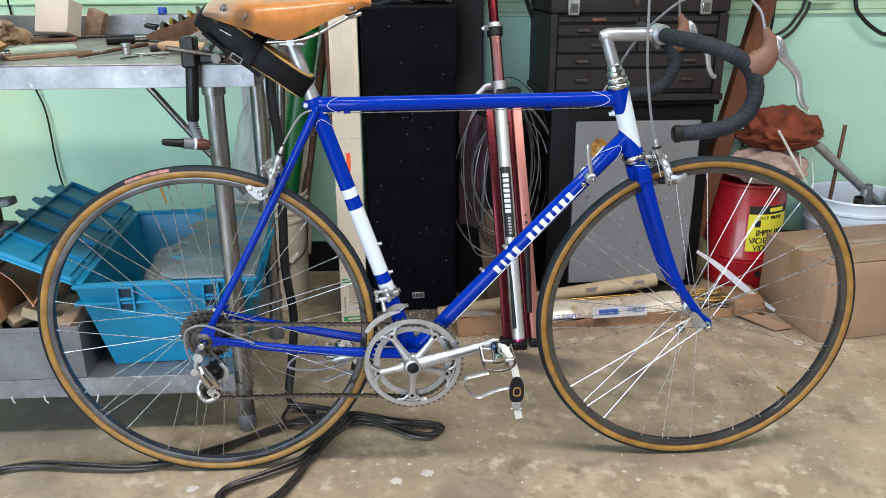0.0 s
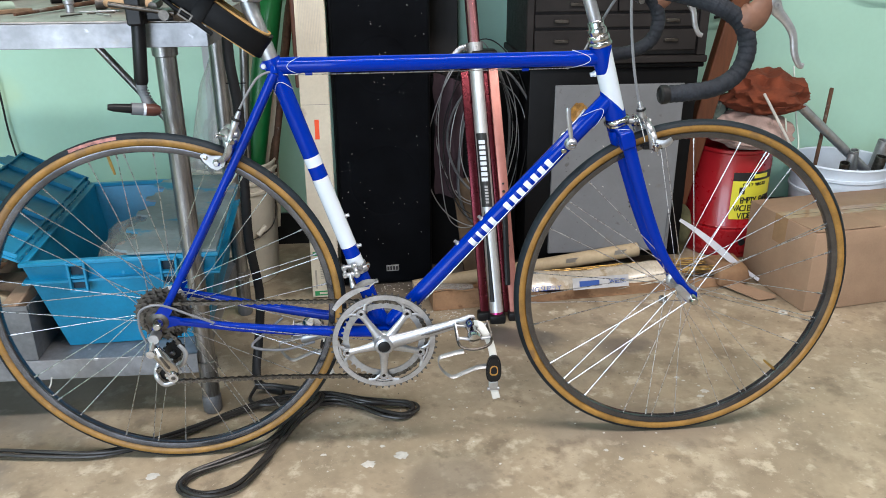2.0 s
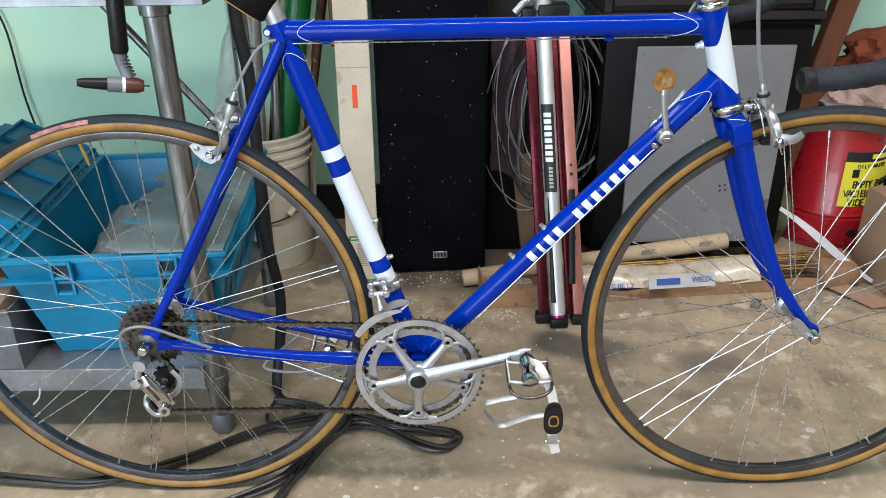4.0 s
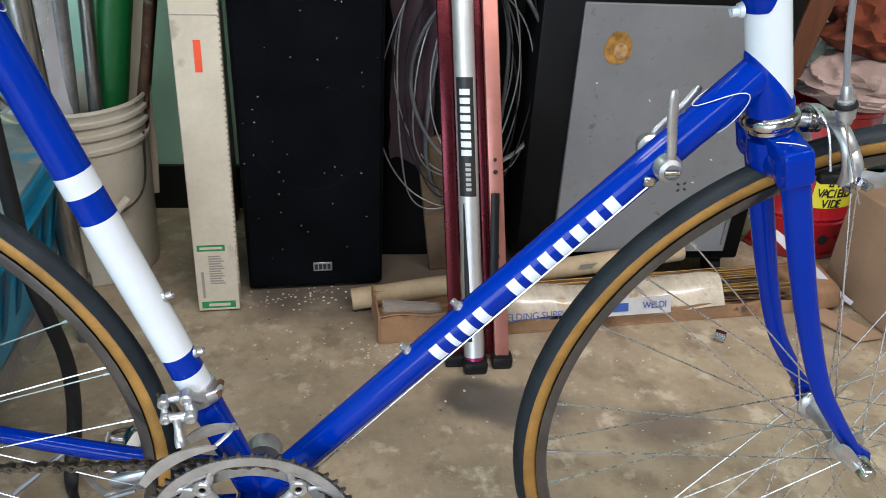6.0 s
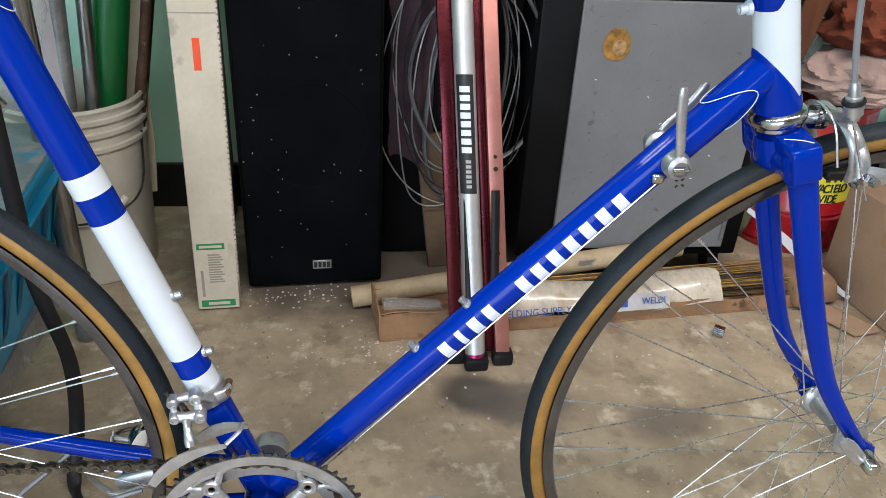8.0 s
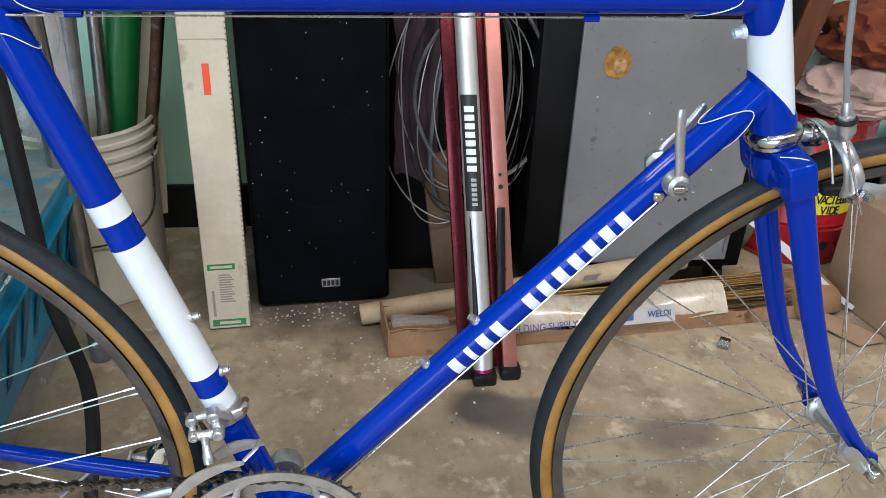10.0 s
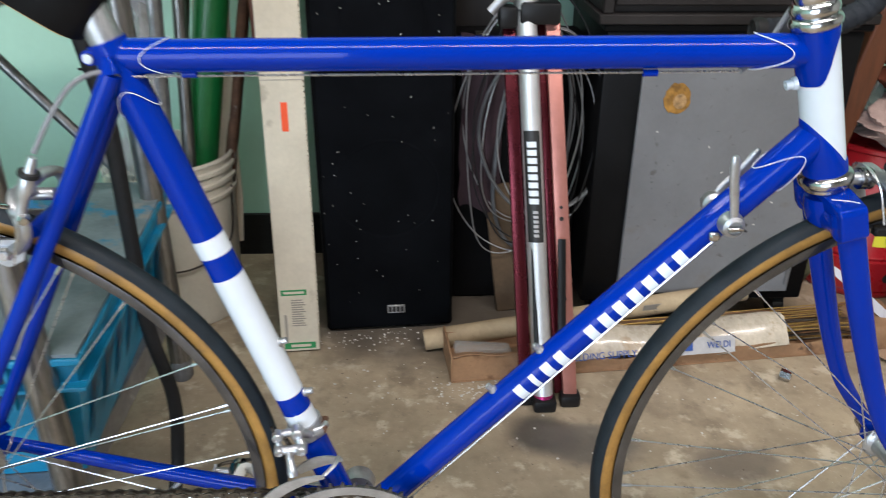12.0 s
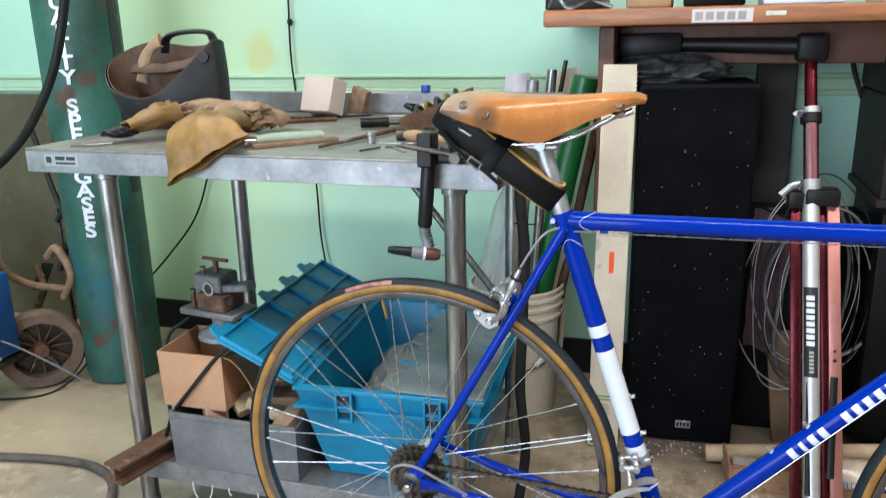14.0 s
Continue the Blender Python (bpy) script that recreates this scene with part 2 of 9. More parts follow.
def tint_by_place(mat, spots):
    """Tints at set places, stains as well as light and shade: spots of (centre, radius, ragged, colour, strength), soft
    edged and broken up by noise.
    """
    n, l = mat.node_tree.nodes, mat.node_tree.links
    b = n["Principled BSDF"]
    geo = n.new("ShaderNodeNewGeometry")
    tex = n.new("ShaderNodeTexNoise")
    tex.inputs["Scale"].default_value, tex.inputs["Detail"].default_value = 9.0, 6
    l.new(geo.outputs["Position"], tex.inputs["Vector"])
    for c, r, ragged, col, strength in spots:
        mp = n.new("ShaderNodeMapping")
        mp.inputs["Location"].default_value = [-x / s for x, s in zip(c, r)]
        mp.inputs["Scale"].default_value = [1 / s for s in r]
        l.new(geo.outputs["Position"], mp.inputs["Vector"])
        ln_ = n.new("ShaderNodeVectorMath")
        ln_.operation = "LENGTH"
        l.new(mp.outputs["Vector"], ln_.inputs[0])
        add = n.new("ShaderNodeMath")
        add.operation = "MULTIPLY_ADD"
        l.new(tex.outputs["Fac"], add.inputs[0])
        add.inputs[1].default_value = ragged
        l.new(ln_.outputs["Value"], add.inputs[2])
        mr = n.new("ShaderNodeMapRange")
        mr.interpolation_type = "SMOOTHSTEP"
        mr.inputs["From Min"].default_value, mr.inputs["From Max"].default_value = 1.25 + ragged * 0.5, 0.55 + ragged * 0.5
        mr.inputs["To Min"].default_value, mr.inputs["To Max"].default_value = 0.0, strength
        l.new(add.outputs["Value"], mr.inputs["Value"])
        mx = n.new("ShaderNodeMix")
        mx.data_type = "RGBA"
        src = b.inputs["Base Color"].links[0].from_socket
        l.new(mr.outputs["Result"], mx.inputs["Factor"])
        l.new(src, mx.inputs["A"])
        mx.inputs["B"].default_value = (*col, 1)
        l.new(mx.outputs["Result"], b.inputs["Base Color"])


concrete = M("stained concrete with tinted shade", (0.375, 0.302, 0.212), 0.42, var=0.22, scale=6.0, bump=0.22, bscale=70, rvar=0.18,
             stain=[((0.270, 0.214, 0.150), 2.2, 0.50, 0.22), ((0.470, 0.392, 0.288), 5.0, 0.52, 0.20), ((0.230, 0.181, 0.127), 11.0, 0.54, 0.12), ((0.520, 0.448, 0.342), 17.0, 0.56, 0.10),
                    ((0.255, 0.202, 0.146), 26.0, 0.57, 0.16), ((0.225, 0.180, 0.133), 48.0, 0.60, 0.14), ((0.54, 0.475, 0.38), 70.0, 0.635, 0.08), ((0.25, 0.20, 0.152), 140.0, 0.60, 0.14), ((0.54, 0.48, 0.39), 190.0, 0.64, 0.08)])
# First spot paints shade over real dirt under the loudspeaker, case and tray.
# The darker spots after it lie by the stand, the bicycle and the bench.
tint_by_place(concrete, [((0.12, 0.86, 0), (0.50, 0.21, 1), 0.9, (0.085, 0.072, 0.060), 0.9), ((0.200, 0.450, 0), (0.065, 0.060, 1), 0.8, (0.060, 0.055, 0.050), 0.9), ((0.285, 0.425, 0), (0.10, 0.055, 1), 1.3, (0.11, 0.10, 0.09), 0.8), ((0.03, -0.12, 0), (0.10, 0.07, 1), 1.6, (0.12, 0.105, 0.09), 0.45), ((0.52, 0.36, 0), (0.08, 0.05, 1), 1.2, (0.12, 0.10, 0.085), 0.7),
                         # The last two pale spots paint sunlight onto the floor on the left.
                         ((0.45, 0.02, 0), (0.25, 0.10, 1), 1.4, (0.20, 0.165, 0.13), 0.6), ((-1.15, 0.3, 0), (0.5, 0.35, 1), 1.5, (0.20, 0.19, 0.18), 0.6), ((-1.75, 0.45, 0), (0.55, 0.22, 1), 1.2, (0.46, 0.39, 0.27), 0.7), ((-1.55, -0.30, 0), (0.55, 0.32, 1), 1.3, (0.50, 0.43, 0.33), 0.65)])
# The last spot tints the lower left wall olive behind the added panel.
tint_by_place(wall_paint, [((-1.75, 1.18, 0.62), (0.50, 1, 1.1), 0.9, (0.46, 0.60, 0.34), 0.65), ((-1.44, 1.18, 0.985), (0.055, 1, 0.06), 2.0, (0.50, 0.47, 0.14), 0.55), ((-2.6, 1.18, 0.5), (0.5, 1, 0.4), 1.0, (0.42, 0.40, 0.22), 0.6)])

# ---- builders ----
BASE = {}


def V(*a):
    return Vector(a)


def finish(bm, name, mat, angle=0.7):
    bmesh.ops.recalc_face_normals(bm, faces=bm.faces[:])
    for f in bm.faces:
        f.smooth = True
    for e in bm.edges:
        if len(e.link_faces) == 2 and e.calc_face_angle(0) > angle:
            e.smooth = False
    me = bpy.data.meshes.new(name)
    bm.to_mesh(me)
    bm.free()
    me.materials.append(mat)
    return me


def thing(name, label, category, base=(0, 0, 0), group="", m=None, kind=""):
    """An Empty at the base of a thing. With m its parts are built in local places, else in places of the world."""
    ob = new(name)
    ob.empty_display_size = 0.05
    if m is None:
        ob.location = base
        BASE[ob] = Vector(base)
    else:
        ob.matrix_world = m
        BASE[ob] = Vector((0, 0, 0))
    return tagged(ob, label, category, group, kind)


def part(name, bm, mat, parent, label=""):
    root, off = parent, Vector((0, 0, 0))
    while root.parent:
        off += root.location
        root = root.parent
    off += BASE[root]
    bmesh.ops.translate(bm, verts=bm.verts[:], vec=-off)
    ob = new(name, finish(bm, name, mat))
    ob.parent = parent
    if label:
        ob["label"] = label
    return ob


def share(name, me, parent, m):
    ob = new(name, me)
    ob.parent = parent
    ob.matrix_basis = m
    return ob


def solid(name, bm, mat, label, category, base=None, group="", kind="", m=None):
    if m is None:
        if base is None:
            co = [v.co for v in bm.verts]
            base = (sum(c.x for c in co) / len(co), sum(c.y for c in co) / len(co), min(c.z for c in co))
        bmesh.ops.translate(bm, verts=bm.verts[:], vec=-Vector(base))
    ob = new(name, finish(bm, name, mat))
    if m is None:
        ob.location = base
        BASE[ob] = Vector(base)
    else:
        ob.matrix_world = m
        BASE[ob] = Vector((0, 0, 0))
    return tagged(ob, label, category, group, kind)


def B():
    return bmesh.new()


def spline(pts, n=8, closed=False):
    """Points of a smooth curve through pts."""
    P = [Vector(p) for p in pts]
    k = len(P)
    out = []
    rng = range(k if closed else k - 1)
    for i in rng:
        if closed:
            a, b, c, d = P[i - 1], P[i], P[(i + 1) % k], P[(i + 2) % k]
        else:
            b, c = P[i], P[i + 1]
            a = P[i - 1] if i else b * 2 - c
            d = P[i + 2] if i + 2 < k else c * 2 - b
        for j in range(n):
            t = j / n
            out.append(0.5 * ((2 * b) + (c - a) * t + (2 * a - 5 * b + 4 * c - d) * t * t + (3 * b - a - 3 * c + d) * t ** 3))
    if not closed:
        out.append(P[-1])
    return out


def tube(bm, pts, r, n=12, closed=False, caps=True, flat=None, up=None):
    """A round bar along pts. r: one radius or one a point. flat: (across, up) factors of an oval section, with up as its upright."""
    P = [Vector(p) for p in pts]
    k = len(P)
    R = r if isinstance(r, (list, tuple)) else [r] * k
    rings, side = [], None
    for i in range(k):
        if closed:
            d = P[(i + 1) % k] - P[i - 1]
        else:
            d = P[min(i + 1, k - 1)] - P[max(i - 1, 0)]
        d = d.normalized() if d.length > 1e-9 else V(0, 0, 1)
        if up is not None:
            side = d.cross(Vector(up))
            side = side.normalized() if side.length > 1e-6 else V(1, 0, 0)
        elif side is None:
            side = d.cross(V(0, 0, 1) if abs(d.z) < 0.9 else V(1, 0, 0)).normalized()
        else:
            side = side - d * side.dot(d)
            side = side.normalized() if side.length > 1e-6 else d.orthogonal().normalized()
        u = side.cross(d)
        fa, fb = flat or (1, 1)
        rings.append([bm.verts.new(P[i] + side * (math.cos(a) * R[i] * fa) + u * (math.sin(a) * R[i] * fb))
                      for a in [2 * math.pi * j / n for j in range(n)]])
    for i in range(k if closed else k - 1):
        a, b = rings[i], rings[(i + 1) % k]
        for j in range(n):
            bm.faces.new((a[j], a[(j + 1) % n], b[(j + 1) % n], b[j]))
    if caps and not closed:
        bm.faces.new(rings[0][::-1])
        bm.faces.new(rings[-1])
    return bm


def box(bm, x0, x1, y0, y1, z0, z1, bevel=0.0, m=None, seg=1):
    mm = Matrix.Translation(((x0 + x1) / 2, (y0 + y1) / 2, (z0 + z1) / 2)) @ Matrix.Diagonal((x1 - x0, y1 - y0, z1 - z0, 1))
    vs = bmesh.ops.create_cube(bm, size=1, matrix=mm)["verts"]
    if bevel:
        es = list({e for v in vs for e in v.link_edges})
        r = bmesh.ops.bevel(bm, geom=es, offset=bevel, segments=seg, profile=0.5, affect="EDGES", clamp_overlap=True)
        vs = list({v for f in r["faces"] for v in f.verts} | {v for v in vs if v.is_valid})
    if m is not None:
        bmesh.ops.transform(bm, matrix=m, verts=vs)
    return bm


def lathe(bm, prof, n=24, m=None, closed=False):
    """Revolves (radius, height) pairs about local z."""
    m = m or Matrix()
    rings = []
    for r, z in prof:
        if r < 1e-6:
            rings.append([bm.verts.new(m @ V(0, 0, z))])
        else:
            rings.append([bm.verts.new(m @ V(r * math.cos(2 * math.pi * j / n), r * math.sin(2 * math.pi * j / n), z)) for j in range(n)])
    k = len(rings)
    for i in range(k if closed else k - 1):
        a, b = rings[i], rings[(i + 1) % k]
        for j in range(n):
            q = (a[j % len(a)], a[(j + 1) % len(a)], b[(j + 1) % len(b)], b[j % len(b)])
            q = list(dict.fromkeys(q))
            if len(q) > 2:
                bm.faces.new(q)
    return bm


def axis_m(p, d):
    """A pose at p with local z along d."""
    return Matrix.Translation(p) @ Vector(d).to_track_quat("Z", "Y").to_matrix().to_4x4()


def prism(bm, outline, t0, t1, m=None):
    """A flat outline (x, y) with thickness from t0 to t1 in local z."""
    m = m or Matrix()
    a = [bm.verts.new(m @ V(x, y, t0)) for x, y in outline]
    b = [bm.verts.new(m @ V(x, y, t1)) for x, y in outline]
    k = len(a)
    bm.faces.new(a[::-1])
    bm.faces.new(b)
    for i in range(k):
        bm.faces.new((a[i], a[(i + 1) % k], b[(i + 1) % k], b[i]))
    return bm


def annulus(bm, outer, inner, t0, t1, m=None):
    """A flat ring between two outlines with the same number of points."""
    m = m or Matrix()
    k = len(outer)
    L = [[bm.verts.new(m @ V(x, y, t)) for x, y in o] for o, t in ((outer, t0), (outer, t1), (inner, t1), (inner, t0))]
    for a, b in ((0, 1), (1, 2), (2, 3), (3, 0)):
        for i in range(k):
            bm.faces.new((L[a][i], L[a][(i + 1) % k], L[b][(i + 1) % k], L[b][i]))
    return bm


def on_tube(p, q, r, s, th):
    """A place on a tube's skin: s metres from p; th degrees from the side that faces -y, upwards."""
    p, q = Vector(p), Vector(q)
    d = (q - p).normalized()
    side = V(0, -1, 0)
    up = d.cross(side)
    if up.z < 0:
        up = -up
    a = radians(th)
    return p + d * s + (side * math.cos(a) + up * math.sin(a)) * r


def patch(bm, p, q, r, s0, s1, th0, th1, n=6, lean=0.0):
    """A thin decal on a tube's skin."""
    g = []
    for i in range(n + 1):
        th = th0 + (th1 - th0) * i / n
        o = lean * i / n
        g.append((bm.verts.new(on_tube(p, q, r, s0 + o, th)), bm.verts.new(on_tube(p, q, r, s1 + o, th))))
    for i in range(n):
        bm.faces.new((g[i][0], g[i][1], g[i + 1][1], g[i + 1][0]))
    return bm


def sheet(bm, nx, ny, fn, thick=0.0):
    """A surface from fn(u, v), u and v from 0 to 1, thickened along its normals."""
    G = [[bm.verts.new(fn(i / nx, j / ny)) for j in range(ny + 1)] for i in range(nx + 1)]
    fs = [bm.faces.new((G[i][j], G[i + 1][j], G[i + 1][j + 1], G[i][j + 1])) for i in range(nx) for j in range(ny)]
    if thick:
        bm.normal_update()
        bmesh.ops.solidify(bm, geom=fs, thickness=thick)
    return bm


def lettering(name, body, size, m, mat, parent, label="", depth=0.0004, squeeze=1.0, bold=0.0):
    cu = bpy.data.curves.new(name, "FONT")
    cu.body, cu.size, cu.extrude = body, size, depth
    cu.offset = bold
    cu.align_x, cu.align_y = "CENTER", "CENTER"
    tmp = bpy.data.objects.new(name, cu)
    scene.collection.objects.link(tmp)
    me = bpy.data.meshes.new_from_object(tmp)
    bpy.data.objects.remove(tmp)
    me.materials.clear()
    me.materials.append(mat)
    ob = new(name, me)
    ob.parent = parent
    ob.matrix_basis = m @ Matrix.Diagonal((squeeze, 1, 1, 1))
    if label:
        ob["label"] = label
    return ob


def cloth_lump(c, r, seed, deep=0.35, turn=0.0):
    """Crumpled cloth: sharp ridges and hollows on a soft mass."""
    bm = B()
    bmesh.ops.create_icosphere(bm, subdivisions=5, radius=1)
    o = V(seed * 3.1, -seed * 1.7, seed * 0.9)
    rot = Matrix.Rotation(radians(turn), 3, "Z")
    for v in bm.verts:
        p = v.co.copy()
        w = noise.noise_vector(p * 0.9 + o) * 0.45
        q = p + w
        f1 = noise.noise(V(q.x * 1.1, q.y * 2.0, q.z * 2.0) + o)
        f2 = noise.noise(V(q.x * 2.6, q.y * 2.0, q.z * 3.4) - o)
        f3 = noise.noise(V(q.x * 5.2, q.y * 4.1, q.z * 7.0) + o * 2)
        f1, f2, f3 = math.sqrt(f1 * f1 + 0.001), math.sqrt(f2 * f2 + 0.001), math.sqrt(f3 * f3 + 0.0006)
        k = 1 + deep * (0.50 - 1.7 * f1) + deep * 0.42 * (0.30 - 1.3 * f2) + deep * 0.22 * (0.2 - f3)
        p = V(p.x * k + w.x * 0.25, p.y * k + w.y * 0.25, p.z * (k if p.z > 0 else 0.8) + w.z * 0.2)
        v.co = Vector(c) + rot @ V(p.x * r[0], p.y * r[1], p.z * r[2])
    return bm


def rumple(bm, amp, scale, seed=0):
    for v in bm.verts:
        o = noise.noise_vector((v.co + V(seed, seed * 1.7, -seed)) * scale)
        v.co += o * amp
    return bm

tint_by_place(saddle_leather, [((-0.412, -0.066, 0.958), (0.040, 0.05, 0.022), 0.9, (0.24, 0.19, 0.15), 0.75), ((-0.368, -0.066, 0.940), (0.018, 0.04, 0.020), 0.5, (0.14, 0.075, 0.04), 0.8), ((-0.30, -0.045, 0.915), (0.05, 0.05, 0.022), 1.0, (0.30, 0.11, 0.035), 0.6)])

# ---- the room ----
WALL_Y, LEFT, RIGHT, BACK, TOP = 1.18, -3.6, 3.0, -4.0, 2.8


def floor_mesh():
    bm = B()
    bmesh.ops.create_grid(bm, x_segments=66, y_segments=52, size=0.5,
                          matrix=Matrix.Translation(((LEFT + RIGHT) / 2, (WALL_Y + 0.1 + BACK) / 2, 0)) @ Matrix.Diagonal((RIGHT - LEFT + 0.4, WALL_Y - BACK + 0.3, 1, 1)))
    return bm


floor = tagged(new("floor", finish(floor_mesh(), "floor", concrete)), "stained brown grey concrete floor with paint flecks and tinted-in shade and sunlight", "floor", kind="structure")


def plain_box(name, mat, label, category, *dims):
    bm = box(B(), *dims)
    return solid(name, bm, mat, label, category, kind="structure")


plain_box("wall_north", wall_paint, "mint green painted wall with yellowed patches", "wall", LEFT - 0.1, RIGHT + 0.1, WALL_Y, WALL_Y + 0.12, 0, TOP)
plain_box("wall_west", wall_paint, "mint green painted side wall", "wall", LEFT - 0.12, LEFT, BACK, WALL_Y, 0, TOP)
# East and south walls are unseen; their grey beige sets reflections and fill.
plain_box("wall_east", unseen_wall, "unseen side wall, grey beige for neutral reflections", "wall", RIGHT, RIGHT + 0.12, BACK, WALL_Y, 0, TOP)


def door_wall():
    """The wall behind the walker, with the open roller door in it."""
    bm = B()
    y0, y1 = BACK - 0.12, BACK
    box(bm, LEFT, -3.45, y0, y1, 0, TOP)
    box(bm, -0.35, RIGHT, y0, y1, 0, TOP)
    box(bm, -3.45, -0.35, y0, y1, 2.45, TOP)
    return bm


solid("wall_south", door_wall(), unseen_wall, "unseen grey beige wall with an open roller door", "wall", kind="structure")
# Ceiling is out of view, kept dull to cut bounced light and raise contrast.
plain_box("ceiling", ceiling_paint, "unseen ceiling, dull grey to cut bounce", "ceiling", LEFT - 0.1, RIGHT + 0.1, BACK - 0.1, WALL_Y + 0.1, TOP, TOP + 0.1)
bm = B()
box(bm, LEFT, RIGHT, WALL_Y - 0.016, WALL_Y - 0.001, 0.870, 0.885, 0.003)
box(bm, LEFT, RIGHT, WALL_Y - 0.010, WALL_Y - 0.001, 0.885, 0.915, 0.002)
box(bm, LEFT, RIGHT, WALL_Y - 0.018, WALL_Y - 0.001, 0.915, 0.928, 0.004)
solid("trim", bm, rail_paint, "pale green painted moulding along the wall", "wall trim", kind="structure")
plain_box("baseboard", base_black, "black painted skirting along the wall foot", "baseboard", LEFT, RIGHT, WALL_Y - 0.014, WALL_Y - 0.001, 0.0, 0.11)

# ---- the bicycle: x along the wheelbase, middle plane y = 0, drive side towards -y ----
WR = 0.336
REAR, FRONT, BBC = V(-0.5, 0, WR), V(0.5, 0, WR), V(-0.0935, 0, 0.2675)
bike = thing("bicycle", "blue lugged steel racing bicycle with white panels", "bicycle", (0, 0, 0))

SEAT_TOP = V(-0.2680, 0, 0.795)
TT0, TT1 = V(-0.2650, 0, 0.7825), V(0.309, 0, 0.786)
HT1, HT0 = V(0.303, 0, 0.806), V(0.3404, 0, 0.680)
HAX = (HT1 - HT0).normalized()
DT0, DT1 = BBC.copy(), V(0.3285, 0, 0.7170)
ST_DIR = (SEAT_TOP - BBC).normalized()


def st_at(z):
    return BBC + ST_DIR * ((z - BBC.z) / ST_DIR.z)


R_TT, R_DT, R_ST, R_HT = 0.0134, 0.0152, 0.0150, 0.0176
part("seat_tube", tube(B(), [BBC, SEAT_TOP], R_ST, 28), blue_paint, bike)
part("top_tube", tube(B(), [TT0, TT1], R_TT, 28), blue_paint, bike)
part("down_tube", tube(B(), [DT0, DT1], R_DT, 28), blue_paint, bike)
part("head_tube", tube(B(), [HT0, HT1], R_HT, 28), white_paint, bike, "white head tube")
for z0, z1 in ((0.6230, 0.6055), (0.5830, 0.4485), (0.4280, 0.4060)):
    part("seat_tube_panel", tube(B(), [st_at(z1), st_at(z0)], R_ST + 0.0004, 28, caps=False), white_paint, bike, "white painted band")

# lugs, with a fine white line along their edges


def lug_sleeve(bm, p, q, r, length, amp, start=0.0):
    """A sleeve at p's end of a tube, with long points above and below and a hollow at the sides."""
    p, q = Vector(p), Vector(q)
    n = 36
    rows = []
    for f, dr in ((0.0, 0.0), (0.97, 0.0), (1.0, -0.0011)):
        row = []
        for j in range(n):
            th = 360 * j / n
            s = length + amp * math.sin(radians(th)) ** 2
            row.append(bm.verts.new(on_tube(p, q, r + dr, start + (s - start) * f, th)))
        rows.append(row)
    for a, b in zip(rows, rows[1:]):
        for j in range(n):
            bm.faces.new((a[j], a[(j + 1) % n], b[(j + 1) % n], b[j]))
    return bm


def lug_line(p, q, r, length, amp):
    pts = [on_tube(p, q, r, length + amp * math.sin(radians(t)) ** 2, t) for t in range(0, 360, 10)]
    return tube(B(), pts, 0.0004, 5, closed=True)


for p, q, r, ln, am in ((TT0, TT1, R_TT + 0.0010, 0.025, 0.022), (TT1, TT0, R_TT + 0.0010, 0.026, 0.030),
                        (DT1, DT0, R_DT + 0.0010, 0.026, 0.036), (SEAT_TOP, BBC, R_ST + 0.0010, 0.040, 0.020)):
    part("lug", lug_sleeve(B(), p, q, r, ln, am, 0.008 if p is not SEAT_TOP else 0.0), blue_paint, bike)
    part("lug_line", lug_line(p, q, r + 0.0004, ln, am), mark_white, bike, "fine white lining")


def head_lug(p, q, front_len, rear_len, f0=0.90, span=1.35):
    """A sleeve on the head tube whose painted edge sweeps in one curve from long at the back to short in front."""
    bm = B()
    n = 48
    ax = (Vector(q) - Vector(p)).normalized()
    fw = V(ax.z, 0, -ax.x)
    if fw.x < 0:
        fw = -fw
    rows = [[] for _ in range(4)]
    for j in range(n):
        a = 2 * math.pi * j / n
        f = math.cos(a)
        t = max(0.0, min(1.0, (f0 - f) / span))
        t = t * t * (3 - 2 * t) if span < 1.4 else t ** 0.92
        ln_s = front_len + (rear_len - front_len) * t
        d = fw * f + V(0, 1, 0) * math.sin(a)
        for i, (k, r) in enumerate(((0.0, 0.0014), (0.5, 0.0014), (0.93, 0.0010), (1.0, 0.0003))):
            rows[i].append(bm.verts.new(Vector(p) + ax * (ln_s * k) + d * (R_HT + r)))
    for a, b in zip(rows, rows[1:]):
        for j in range(n):
            bm.faces.new((a[j], a[(j + 1) % n], b[(j + 1) % n], b[j]))
    return bm


part("head_lug", head_lug(HT1, HT0, 0.007, 0.046), blue_paint, bike)
part("head_lug", head_lug(HT0, HT1, 0.0115, 0.055, 0.62, 1.62), blue_paint, bike)
bm = tube(B(), [V(BBC.x, -0.034, BBC.z), V(BBC.x, 0.034, BBC.z)], 0.0205, 28)
part("bottom_bracket_shell", bm, blue_paint, bike)
for p, q, r in ((BBC, SEAT_TOP, R_ST), (DT0, DT1, R_DT)):
    part("lug", lug_sleeve(B(), p, q, r + 0.0014, 0.036, 0.014), blue_paint, bike)

